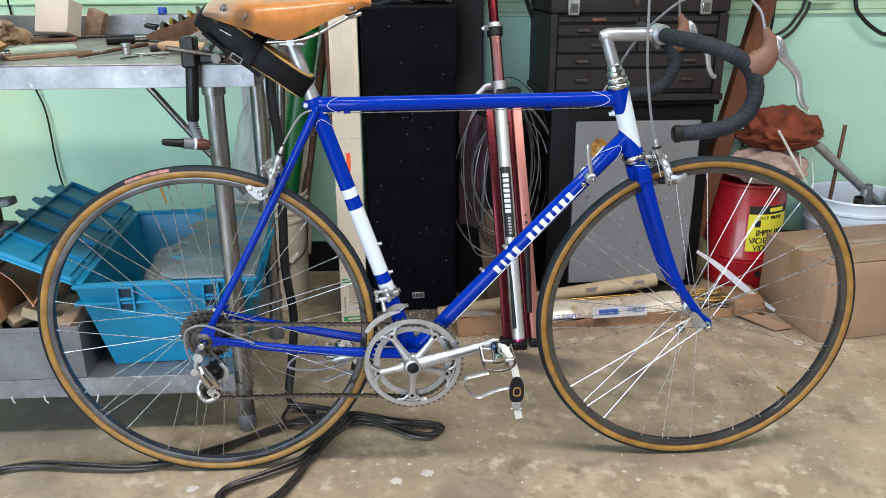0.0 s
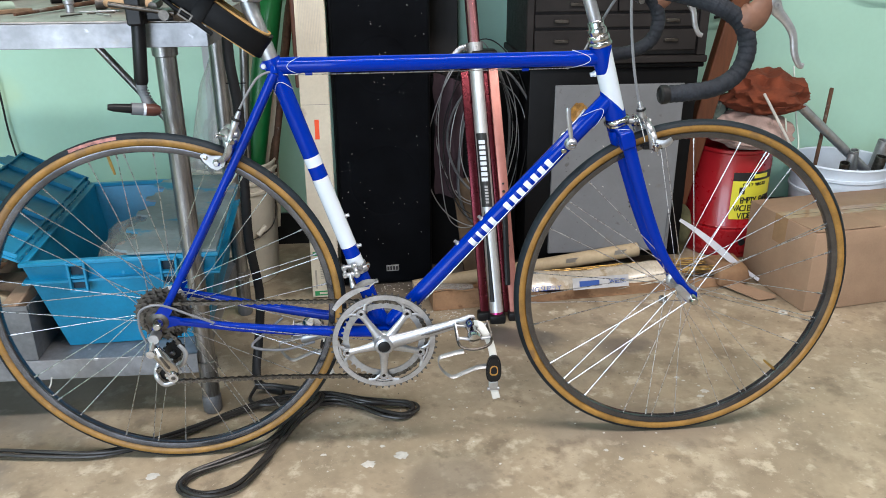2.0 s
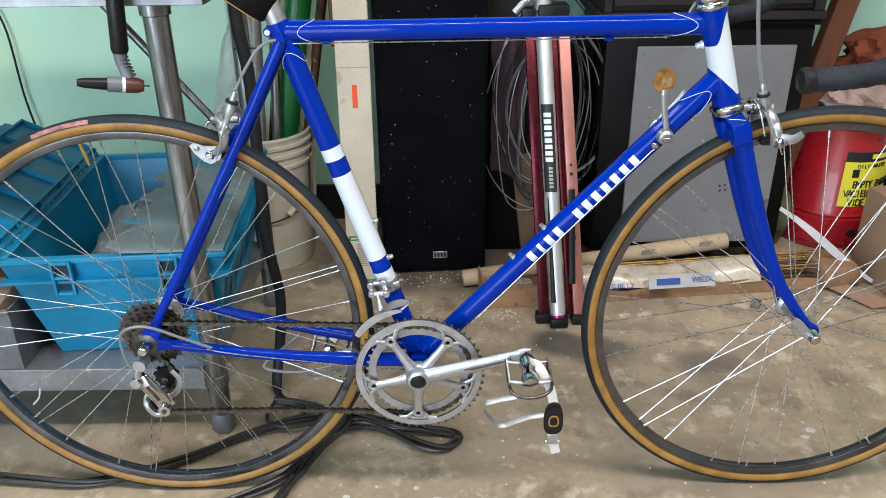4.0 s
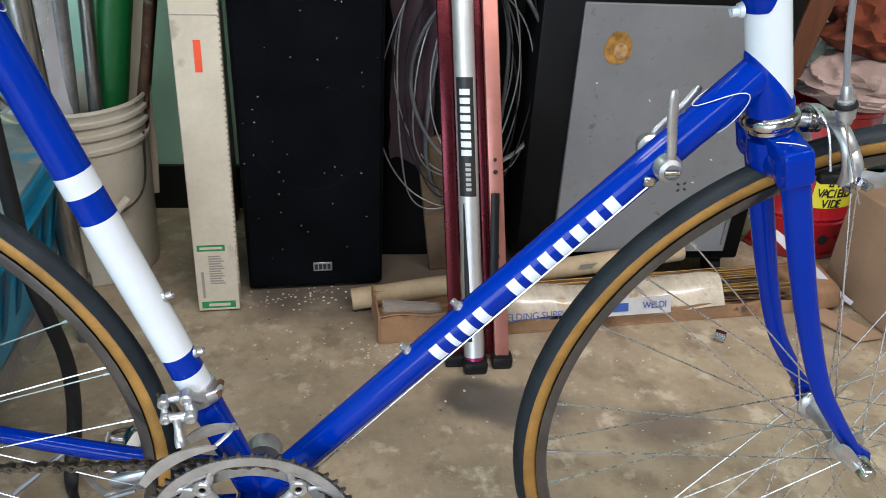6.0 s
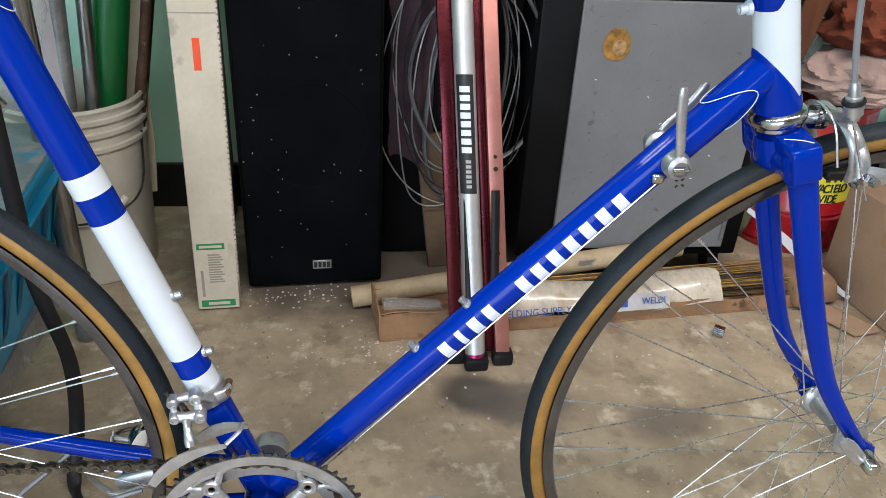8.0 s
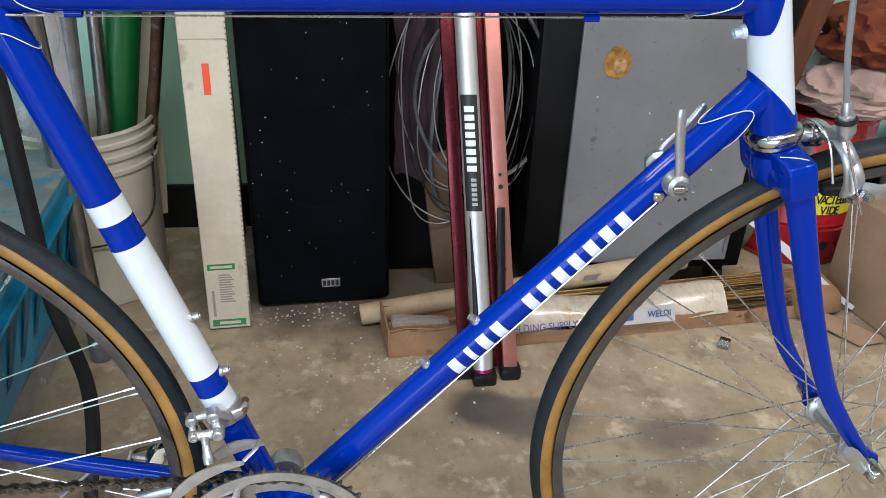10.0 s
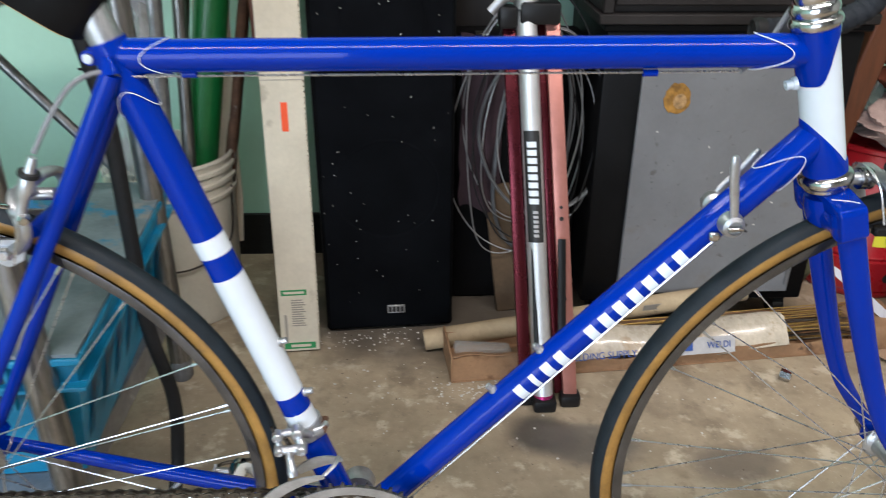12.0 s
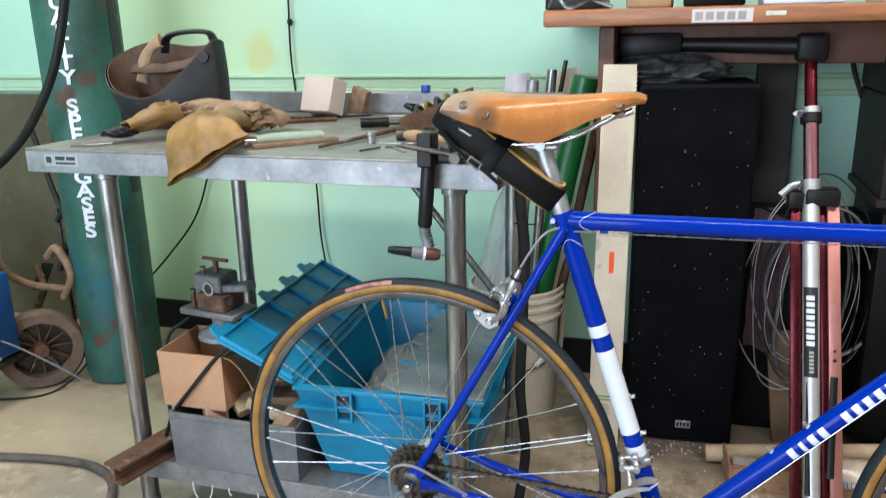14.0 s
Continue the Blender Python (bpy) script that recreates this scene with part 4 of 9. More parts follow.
# gear levers on the down tube
LEV = DT0 + dt_dir * 0.508
for s in (-1, 1):
    p = V(LEV.x, s * (R_DT + 0.001), LEV.z + 0.001)
    bm = lathe(B(), [(0, 0), (0.0085, 0), (0.0115, 0.003), (0.0115, 0.008), (0.0098, 0.010), (0.0098, 0.014), (0.0065, 0.0165), (0.006, 0.0145), (0, 0.0145)], 20, axis_m(p, (0, s, 0)))
    body = part("gear_lever", bm, alloy, bike, "polished down tube gear lever")
    y = s * (R_DT + 0.012)
    tip = (-0.011, 0.067) if s < 0 else (0.038, 0.050)
    lp = [(p.x, y, p.z), (p.x + tip[0] * 0.2, y * 1.05, p.z + tip[1] * 0.25), (p.x + tip[0] * 0.7, y * 1.12, p.z + tip[1] * 0.65), (p.x + tip[0], y * 1.15, p.z + tip[1])]
    part("lever_arm", tube(B(), spline(lp, 14), [0.0056 - 0.0022 * min(1, i / 9) + 0.0008 * min(1, i / 30) + (0.00045 if i > 12 and i % 2 else 0.0) - max(0, i - 39) * 0.0006 for i in range(43)], 12, flat=(1.0, 0.62), up=(0, 1, 0)), alloy, body)
    part("wing_screw", box(B(), p.x - 0.0068, p.x + 0.0068, s * (R_DT + 0.0145), s * (R_DT + 0.0205), p.z - 0.0018, p.z + 0.0018, 0.001), chrome, body)
    part("lever_stop", box(B(), p.x - 0.016, p.x - 0.006, s * (R_DT - 0.002), s * (R_DT + 0.006), p.z - 0.019, p.z - 0.010, 0.002), chrome, body)
part("gear_cable", tube(B(), [LEV + V(-0.008, -0.0172, -0.0150), DT0 + dt_dir * 0.06 + V(0.008, -0.010, -0.0135)], 0.0009, 6), steel_spoke, bike, "bare gear wire")
part("gear_cable", tube(B(), [LEV + V(-0.008, 0.0172, -0.0150), DT0 + dt_dir * 0.06 + V(0.008, 0.010, -0.0135)], 0.0009, 6), steel_spoke, bike, "bare gear wire")
part("gear_cable", tube(B(), spline([(-0.10, -0.020, 0.2555), (-0.16, -0.038, 0.272), (-0.36, -0.064, 0.317), (-0.41, -0.066, 0.329)], 5), 0.0009, 6), steel_spoke, bike, "bare gear wire")
part("gear_cable", tube(B(), spline([(-0.402, -0.066, 0.331), (-0.440, -0.072, 0.352), (-0.490, -0.080, 0.378), (-0.525, -0.080, 0.368), (-0.532, -0.076, 0.332), (-0.526, -0.072, 0.300)], 6), 0.0023, 8), cable_grey, bike, "grey gear cable housing")
part("cable_stop", tube(B(), [(-0.404, -0.064, 0.330), (-0.396, -0.063, 0.327)], 0.0038, 10), blue_paint, bike)

# saddle and post
POST0, POST1 = SEAT_TOP - ST_DIR * 0.01, V(-0.2985, 0, 0.890)
part("seat_post", tube(B(), [POST0, POST1 - (POST1 - POST0) * 0.08, POST1], [0.0134, 0.0134, 0.0122], 24), alloy_dull, bike, "grey aluminium seat post")
bm = B()
box(bm, -0.322, -0.272, -0.018, 0.018, 0.888, 0.899, 0.004)
tube(bm, [(-0.298, -0.026, 0.896), (-0.298, 0.026, 0.896)], 0.0075, 12)
part("saddle_clamp", bm, alloy_dull, bike)
for s in (-1, 1):
    rail = spline([(-0.416, s * 0.034, 0.921), (-0.385, s * 0.030, 0.904), (-0.340, s * 0.022, 0.897), (-0.268, s * 0.022, 0.9035), (-0.215, s * 0.016, 0.9270), (-0.183, s * 0.010, 0.9440)], 6)
    part("saddle_rail", tube(B(), rail, 0.0031, 10), chrome, bike, "chrome saddle rail")


def saddle_shell():
    """A leather saddle: broad and dished behind, a long nose, skirts drawn down at the sides."""
    bm = B()
    st = [(-0.4340, 0.056, 0.9600, 0.004), (-0.4250, 0.069, 0.9650, 0.010), (-0.4000, 0.075, 0.9670, 0.021), (-0.3760, 0.070, 0.9660, 0.029), (-0.3560, 0.062, 0.9650, 0.036),
          (-0.3300, 0.050, 0.9640, 0.047), (-0.2980, 0.038, 0.9630, 0.053), (-0.2600, 0.028, 0.9630, 0.038), (-0.2250, 0.022, 0.9650, 0.024), (-0.1900, 0.019, 0.9670, 0.014), (-0.1680, 0.0145, 0.9670, 0.006),
          (-0.1560, 0.008, 0.9630, 0.002)]
    xs = spline([(a, b, c) for a, b, c, d in st], 4)
    ds = spline([(a, d, 0) for a, b, c, d in st], 4)
    n = 18
    rows = []
    for p, q in zip(xs, ds):
        row = []
        drop = min(0.010, 0.001 + p.y * 0.17)
        for j in range(n + 1):
            a = -1 + 2 * j / n
            t = abs(a)
            if t < 0.62:
                y = p.y * (a / 0.62) * 0.94
                z = p.z - drop * (t / 0.62) ** 2.2
            else:
                u = (t - 0.62) / 0.38
                y = math.copysign(p.y * (0.94 + 0.06 * math.sin(u * math.pi) + 0.0 * u), a)
                z = p.z - drop - q.y * u ** 1.1
                y -= math.copysign(0.006 * u * u, a)
            row.append(bm.verts.new((p.x, y, z)))
        rows.append(row)
    fs = []
    for a, b in zip(rows, rows[1:]):
        for j in range(n):
            fs.append(bm.faces.new((a[j], a[j + 1], b[j + 1], b[j])))
    bm.normal_update()
    bmesh.ops.solidify(bm, geom=fs, thickness=0.004)
    return bm


saddle = part("saddle", saddle_shell(), saddle_leather, bike, "honey brown polished leather saddle")
for x, y, z, d in ((-0.398, -0.0745, 0.9580, (-0.1, -0.8, 0.6)), (-0.368, -0.0690, 0.9440, (0.15, -1, 0.2)), (-0.189, -0.0205, 0.9560, (0.1, -0.9, 0.4)),
                   (-0.398, 0.0725, 0.9570, (-0.1, 0.8, 0.6)), (-0.368, 0.0668, 0.9440, (0.15, 1, 0.2)), (-0.189, 0.0188, 0.9555, (0.1, 0.9, 0.4))):
    part("rivet", lathe(B(), [(0, -0.002), (0.0062, -0.002), (0.0066, 0.0002), (0.0052, 0.0010), (0.0036, 0.0005), (0, 0.0007)], 16, axis_m((x, y, z), d)), steel_dark, saddle, "dark copper rivet")
part("nose_bolt", tube(B(), spline([(-0.200, 0, 0.938), (-0.185, 0, 0.940), (-0.172, 0, 0.945)], 3), 0.005, 10), chrome, saddle)
bm = tube(B(), spline([(-0.416, -0.055, 0.936), (-0.426, -0.03, 0.942), (-0.428, 0, 0.944), (-0.426, 0.03, 0.942), (-0.416, 0.055, 0.936)], 4), 0.004, 8)
part("saddle_frame", bm, steel_dark, saddle)

# cranks, rings, chain


def circle(r, n, f=None):
    return [(r * math.cos(2 * math.pi * k / n), r * math.sin(2 * math.pi * k / n)) for k in range(n)]


def toothed(r_root, r_tip, teeth):
    out = []
    for k in range(teeth):
        for f, r in ((0.0, r_root), (0.30, r_root), (0.44, r_tip), (0.58, r_tip), (0.72, r_root)):
            a = 2 * math.pi * (k + f) / teeth
            out.append((r * math.cos(a), r * math.sin(a)))
    return out


def at_y(x, z, y):
    """A pose whose local xy plane is the bicycle's side view at y, and local z points to -y."""
    return Matrix.Translation((x, y, z)) @ Matrix.Rotation(radians(90), 4, "X")


CR = at_y(BBC.x, BBC.z, -0.0475)
T1, T2 = 52, 42
out1 = toothed(0.0985, 0.1032, T1)
ring = part("chainring", annulus(B(), out1, [(x * 0.0882 / math.hypot(x, y), y * 0.0882 / math.hypot(x, y)) for x, y in out1], -0.0012, 0.0016, CR), ring_grey, bike, "outer aluminium chainring")
part("ring_face", annulus(B(), circle(0.0977, 96), circle(0.0882, 96), 0.0016, 0.0024, CR), alloy, ring, "polished ring face")
out2 = toothed(0.0785, 0.0828, T2)
part("chainring", annulus(B(), out2, [(x * 0.0670 / math.hypot(x, y), y * 0.0670 / math.hypot(x, y)) for x, y in out2], -0.009, -0.0065, CR), alloy_dull, bike, "inner aluminium chainring")
CRANK_ANG = math.atan2(0.320 - BBC.z, 0.068 - BBC.x)
spider = lathe(B(), [(0, -0.004), (0.021, -0.004), (0.023, 0.002), (0.021, 0.009), (0.015, 0.014), (0, 0.014)], 28, CR)
spider = part("crank_spider", spider, alloy, bike, "polished five arm crank spider")
for k in range(5):
    a = radians(124 + 72 * k)

    def polar(r, da, h=0.003):
        return CR @ V(r * math.cos(a + da), r * math.sin(a + da), h)

    b = tube(B(), [polar(0.012, 0, 0.007), polar(0.032, 0, 0.0065), polar(0.055, 0, 0.004), polar(0.068, 0, 0.003)], [0.0120, 0.0082, 0.0064, 0.0072], 14, flat=(1.0, 0.55), up=(0, -1, 0))
    part("spider_arm", b, alloy, spider)
    b = lathe(B(), [(0.0034, -0.001), (0.0088, -0.001), (0.0092, 0.003), (0.0080, 0.0048), (0.0050, 0.0048), (0.0044, 0.0036), (0.0034, 0.0036)], 18, axis_m(polar(0.0735, 0, 0.0), (0, -1, 0)), closed=True)
    part("bolt_pad", b, alloy, spider)
    part("ring_bolt", lathe(B(), [(0, 0.002), (0.0044, 0.002), (0.0044, 0.0032), (0.0026, 0.0036), (0.0022, 0.002), (0, 0.002)], 12, axis_m(polar(0.0735, 0, 0.0), (0, -1, 0))), steel_dark, spider)
    # the splayed webs that join each arm to the ring
    for sgn in (-1, 1):
        q = spline([polar(0.0745, sgn * 0.09, 0.001), polar(0.0800, sgn * 0.155, 0.0008), polar(0.0850, sgn * 0.20, 0.0006), polar(0.0905, sgn * 0.33, 0.0006)], 4)
        part("ring_web", tube(B(), q, [0.0034] * 9 + [0.0036, 0.004, 0.0044, 0.005], 8, flat=(1.0, 0.4), up=(0, -1, 0)), alloy, spider)
    part("ring_web", tube(B(), [polar(0.0855, -0.16, 0.0006), polar(0.0863, 0, 0.0006), polar(0.0855, 0.16, 0.0006)], 0.0022, 8, flat=(1.0, 0.6), up=(0, -1, 0)), alloy, spider)


def crank_arm(s):
    d = V(math.cos(CRANK_ANG), 0, math.sin(CRANK_ANG)) * (-s)
    c = V(BBC.x, s * 0.060, BBC.z)
    pts = [c, c + d * 0.03 + V(0, s * 0.002, 0), c + d * 0.09 + V(0, s * 0.008, 0), c + d * 0.155 + V(0, s * 0.014, 0), c + d * 0.171 + V(0, s * 0.0145, 0), c + d * 0.180 + V(0, s * 0.0145, 0)]
    bm = tube(B(), pts, [0.0165, 0.0135, 0.0112, 0.0100, 0.0112, 0.0065], 18, flat=(1.0, 0.55), up=(0, 1, 0))
    lathe(bm, [(0, -0.012), (0.0185, -0.012), (0.0195, 0.004), (0.0165, 0.010), (0.0125, 0.0115), (0.0115, 0.008), (0, 0.008)], 24, axis_m(c, (0, s, 0)))
    arm = part("crank_arm", bm, alloy, bike, "polished aluminium crank arm")
    part("dust_cap", lathe(B(), [(0, 0.004), (0.0112, 0.004), (0.0112, 0.0100), (0.008, 0.0115), (0, 0.0115)], 20, axis_m(c, (0, s, 0))), plastic_black, arm, "black dust cap")
    groove = [c + d * 0.040 + V(0, s * 0.0080, 0), c + d * 0.090 + V(0, s * 0.0130, 0), c + d * 0.148 + V(0, s * 0.0183, 0)]
    part("crank_flute", tube(B(), groove, [0.0040, 0.0044, 0.0036], 10, flat=(1.0, 0.35), up=(0, 1, 0)), flute_grey, arm, "dull grey groove")
    return c + d * 0.170 + V(0, s * 0.018, 0)


PED = crank_arm(-1)
PED2 = crank_arm(1)


def pedal(p, s, drop):
    """A quill pedal hanging upside down: barrel, toothed cage, toe clip below, and a strap with a button and buckle."""
    def at(x, y, z):
        return p + V(x, s * y, z)

    root = part("pedal", lathe(B(), [(0, -0.004), (0.0070, -0.004), (0.0070, 0.012), (0.0120, 0.014), (0.0125, 0.022), (0.0100, 0.030), (0.0098, 0.052), (0.0128, 0.060), (0.0128, 0.070), (0.0105, 0.076), (0, 0.078)], 22,
                               axis_m(p, (0, s, 0))), chrome, bike, "chrome quill pedal")
    for sx in (-1, 1):
        top = [(0.013 + 0.0042 * k, 0.008 if k % 2 else 0.0035) for k in range(15)]
        low = [(0.072, -0.010), (0.060, -0.012), (0.043, -0.014), (0.026, -0.012), (0.013, -0.008)]
        bm = prism(B(), [(yy * -s if s < 0 else yy, zz) for yy, zz in top + low], -0.0011, 0.0011)
        m = Matrix.Translation(p + V(sx * 0.030, 0, 0)) @ Matrix(((0, 0, 1, 0), (s * (1 if s > 0 else 1), 0, 0, 0), (0, 1, 0, 0), (0, 0, 0, 1)))
        bmesh.ops.transform(bm, matrix=m, verts=bm.verts[:])
        part("cage_plate", bm, alloy if sx < 0 else steel_dark, root, "toothed pedal cage plate")
    loop = [at(-0.030, 0.012, 0), at(-0.030, 0.070, -0.004), at(-0.024, 0.086, -0.008), at(-0.004, 0.092, -0.010), at(0.018, 0.090, -0.006), at(0.030, 0.072, -0.003), at(0.030, 0.012, 0)]
    part("cage_quill", tube(B(), spline(loop, 5), 0.0026, 8), steel_dark, root, "dark cage end")
    for yy in (0.017, 0.066):
        part("cage_strut", tube(B(), [at(-0.030, yy, 0), at(0, yy, -0.004), at(0.030, yy, 0)], [0.0036, 0.0052, 0.0036], 10, flat=(1.0, 0.7), up=(0, 0, 1)), alloy, root)
    clip = spline([at(-0.018, 0.060, -0.030), at(-0.044, 0.060, -0.036), at(-0.064, 0.060, -0.044), at(-0.060, 0.060, -0.064), at(-0.040, 0.058, -0.084), at(-0.018, 0.058, -0.077), at(0.004, 0.058, -0.068), at(0.026, 0.058, -0.064)], 5)
    part("toe_clip", tube(B(), clip, [0.0056 - 0.0012 * abs(math.sin(i * 0.09)) for i in range(len(clip))], 10, flat=(0.20, 1.0), up=(0, 1, 0.5)), alloy_dull, root, "steel toe clip")
    st = spline([at(0.004, 0.034, 0.012), at(0.012, 0.052, 0.016), at(0.021, 0.058, 0.002), at(0.030, 0.061, -0.018), at(0.036, 0.063, -0.044)], 5)
    part("toe_strap", tube(B(), st, 0.0068, 10, flat=(1.0, 0.2), up=(0, -1, 0.2)), strap_white, root, "white toe strap")
    bm = B()
    oval = [(0.0140 * math.copysign(abs(math.cos(q)) ** 0.7, math.cos(q)) * (1.0 - 0.12 * math.sin(q)), 0.0270 * math.copysign(abs(math.sin(q)) ** 0.8, math.sin(q))) for q in [2 * math.pi * i / 22 for i in range(22)]]
    for (t0, t1, sc) in ((0.0, 0.005, 1.0), (0.005, 0.0068, 0.86)):
        prism(bm, [(x * sc, z * sc) for x, z in oval], t0, t1, Matrix.Translation(at(0.036, 0.064, -0.066)) @ Matrix.Rotation(radians(90 if s < 0 else -90), 4, "X"))
    part("strap_pad", bm, plastic_black, root, "black strap button with worn gold print")
    ring_bm = annulus(B(), [(x * 0.55, z * 0.38) for x, z in oval], [(x * 0.40, z * 0.28) for x, z in oval], 0.0068, 0.0071, Matrix.Translation(at(0.036, 0.064, -0.068)) @ Matrix.Rotation(radians(90 if s < 0 else -90), 4, "X"))
    part("button_print", ring_bm, sticker_gold, root, "worn gold ring print")
    bm = box(B(), -0.0085, 0.0085, -0.0045, 0.0045, -0.009, 0.009, 0.002, Matrix.Translation(at(0.036, 0.066, -0.101)), 1)
    tube(bm, [at(0.025, 0.067, -0.108), at(0.047, 0.067, -0.108)], 0.0034, 10)
    part("strap_buckle", bm, alloy, root, "steel strap buckle")
    bm = box(B(), -0.0072, 0.0072, -0.0012, 0.0012, -0.011, 0.011, 0.0008, Matrix.Translation(at(0.040, 0.067, -0.119)) @ Matrix.Rotation(radians(-14), 4, "Y"))
    part("strap_end", bm, strap_white, root)


pedal(PED, -1, 1)
pedal(PED2, 1, 1)

# freewheel
cogs = part("freewheel", lathe(B(), [(0, -0.016), (0.020, -0.016), (0.020, 0.020), (0.013, 0.024), (0, 0.024)], 20, at_y(-0.5, WR, -0.042)), steel_dark, bike, "dark oily freewheel")
for k, tt in enumerate((26, 23, 20, 18, 16, 14)):
    rr = tt * 0.00202
    o = toothed(rr - 0.0015, rr + 0.0026, tt)
    part("sprocket", annulus(B(), o, [(x * 0.018 / math.hypot(x, y), y * 0.018 / math.hypot(x, y)) for x, y in o], 0, 0.0019, at_y(-0.5, WR, -0.028 - 0.0052 * k)), steel_dark, cogs)

# rear mech
rd = part("rear_derailleur", tube(B(), [(-0.5085, -0.063, 0.312), (-0.5085, -0.086, 0.312)], [0.0105, 0.0095], 16), alloy, bike, "polished aluminium rear derailleur")
part("hanger_arm", tube(B(), spline([(-0.5085, -0.076, 0.312), (-0.514, -0.082, 0.296), (-0.512, -0.084, 0.280)], 4), 0.0080, 12, flat=(0.7, 1.0), up=(0, 1, 0)), alloy, rd)
part("pivot_bolt", tube(B(), [(-0.516, -0.070, 0.286), (-0.516, -0.094, 0.286)], 0.0078, 12), chrome, rd)
for dx in (0.0, 0.016):
    part("linkage_plate", tube(B(), [(-0.514 + dx, -0.084 + dx * 0.3, 0.284 - dx * 0.3), (-0.490 + dx, -0.080 + dx * 0.3, 0.238 - dx * 0.2)], 0.0052, 10, flat=(1.0, 0.8), up=(0, 1, 0)), alloy, rd)
part("linkage_body", tube(B(), [(-0.509, -0.081, 0.292), (-0.503, -0.083, 0.280), (-0.486, -0.082, 0.250), (-0.480, -0.080, 0.240)], [0.0080, 0.0118, 0.0112, 0.0075], 18, flat=(1.0, 0.62), up=(0, 1, 0)), chrome, rd, "bright parallelogram body")
part("body_groove", tube(B(), [(-0.501, -0.0905, 0.279), (-0.487, -0.0895, 0.253)], 0.0026, 8, flat=(1.0, 0.4), up=(0, 1, 0)), steel_dark, rd)
part("pivot_bolt", tube(B(), [(-0.482, -0.066, 0.234), (-0.482, -0.092, 0.234)], 0.0092, 18), chrome, rd)
part("bolt_socket", tube(B(), [(-0.482, -0.0905, 0.234), (-0.482, -0.0925, 0.234)], 0.0045, 6), steel_dark, rd)
P1, P2 = V(-0.486, -0.047, 0.268), V(-0.502, -0.047, 0.222)
for q in (P1, P2):
    o = toothed(0.0170, 0.0205, 10)
    part("jockey_wheel", annulus(B(), o, [(x * 0.004 / math.hypot(x, y), y * 0.004 / math.hypot(x, y)) for x, y in o], -0.003, 0.003, at_y(q.x, q.z, q.y)), plastic_black, rd, "black jockey wheel")
    part("jockey_bolt", tube(B(), [q + V(0, -0.012, 0), q + V(0, 0.010, 0)], 0.0052, 10), chrome, rd)
cg = spline([P1 + V(0.012, -0.009, 0.016), P1 + V(0.022, -0.009, -0.002), P1 + V(0.012, -0.009, -0.026), P2 + V(0.006, -0.009, 0.010), P2 + V(0, -0.009, -0.010)], 5)
part("derailleur_cage", tube(B(), cg, 0.0044, 8, flat=(1.0, 0.3), up=(0, 1, 0)), alloy, rd)
cg = spline([P1 + V(0, 0.007, 0.010), P2 + V(-0.018, 0.007, 0.016), P2 + V(-0.022, -0.009, -0.002), P2 + V(-0.010, -0.009, -0.022), P2 + V(0.010, -0.009, -0.018)], 5)
part("derailleur_cage", tube(B(), cg, 0.0042, 8, flat=(1.0, 0.3), up=(0, 1, 0)), alloy, rd)

# front mech
clampz = 0.403
bm = tube(B(), [st_at(clampz - 0.008), st_at(clampz + 0.008)], R_ST + 0.0030, 24)
fd = part("front_derailleur", bm, alloy, bike, "polished aluminium front derailleur")
fp = st_at(clampz)
part("clamp_bolt", tube(B(), [fp + V(0.019, -0.013, 0.005), fp + V(0.019, 0.006, 0.005)], 0.0034, 8), rusty, fd, "rusty clamp bolt")
part("clamp_ear", tube(B(), spline([fp + V(0.010, -0.013, 0.001), fp + V(0.017, -0.010, 0.003), fp + V(0.021, -0.002, 0.005)], 4), [0.0072, 0.0070, 0.0068, 0.0066, 0.0064, 0.0060, 0.0056, 0.0052, 0.0046], 14, flat=(0.6, 1.0), up=(0, 0, 1)), alloy, fd)


def knuckle(at, r, half):
    """A rounded pivot eye that lies across the frame."""
    return lathe(B(), [(0, -half), (r * 0.75, -half), (r, -half * 0.75), (r, half * 0.75), (r * 0.75, half), (r * 0.5, half), (r * 0.45, half * 0.8), (0, half * 0.8)], 16, axis_m(fp + V(*at), (0.12, -1, 0)))


K1, K2, K3, K4 = (-0.0245, -0.028, 0.0115), (-0.0055, -0.025, 0.0135), (-0.0226, -0.036, 0.0005), (-0.0010, -0.035, 0.0015)
for a, r, h in ((K1, 0.0052, 0.006), (K2, 0.0062, 0.007), (K3, 0.0048, 0.006), (K4, 0.0058, 0.007)):
    part("pivot_eye", knuckle(a, r, h), alloy, fd)
for a, b, r in ((K1, K3, 0.0040), (K2, K4, 0.0056)):
    a, b = fp + V(*a), fp + V(*b)
    part("linkage_arm", tube(B(), [a, a.lerp(b, 0.3), a.lerp(b, 0.7), b], [r, r * 0.82, r * 0.82, r], 14, flat=(1.0, 0.7), up=(0, 1, 0)), alloy, fd)
part("linkage_body", tube(B(), spline([fp + V(0.004, -0.014, 0.002), fp + V(-0.004, -0.021, 0.011), fp + V(-0.014, -0.024, 0.0125), fp + V(-0.0245, -0.026, 0.0115)], 4), [0.0060 - 0.0018 * i / 12 for i in range(13)], 14, flat=(1.0, 0.8), up=(0, 0, 1)), alloy, fd)
part("linkage_barrel", tube(B(), [fp + V(*K3), fp + V(-0.012, -0.037, 0.0008), fp + V(*K4)], [0.0042, 0.0050, 0.0052], 14), alloy, fd)
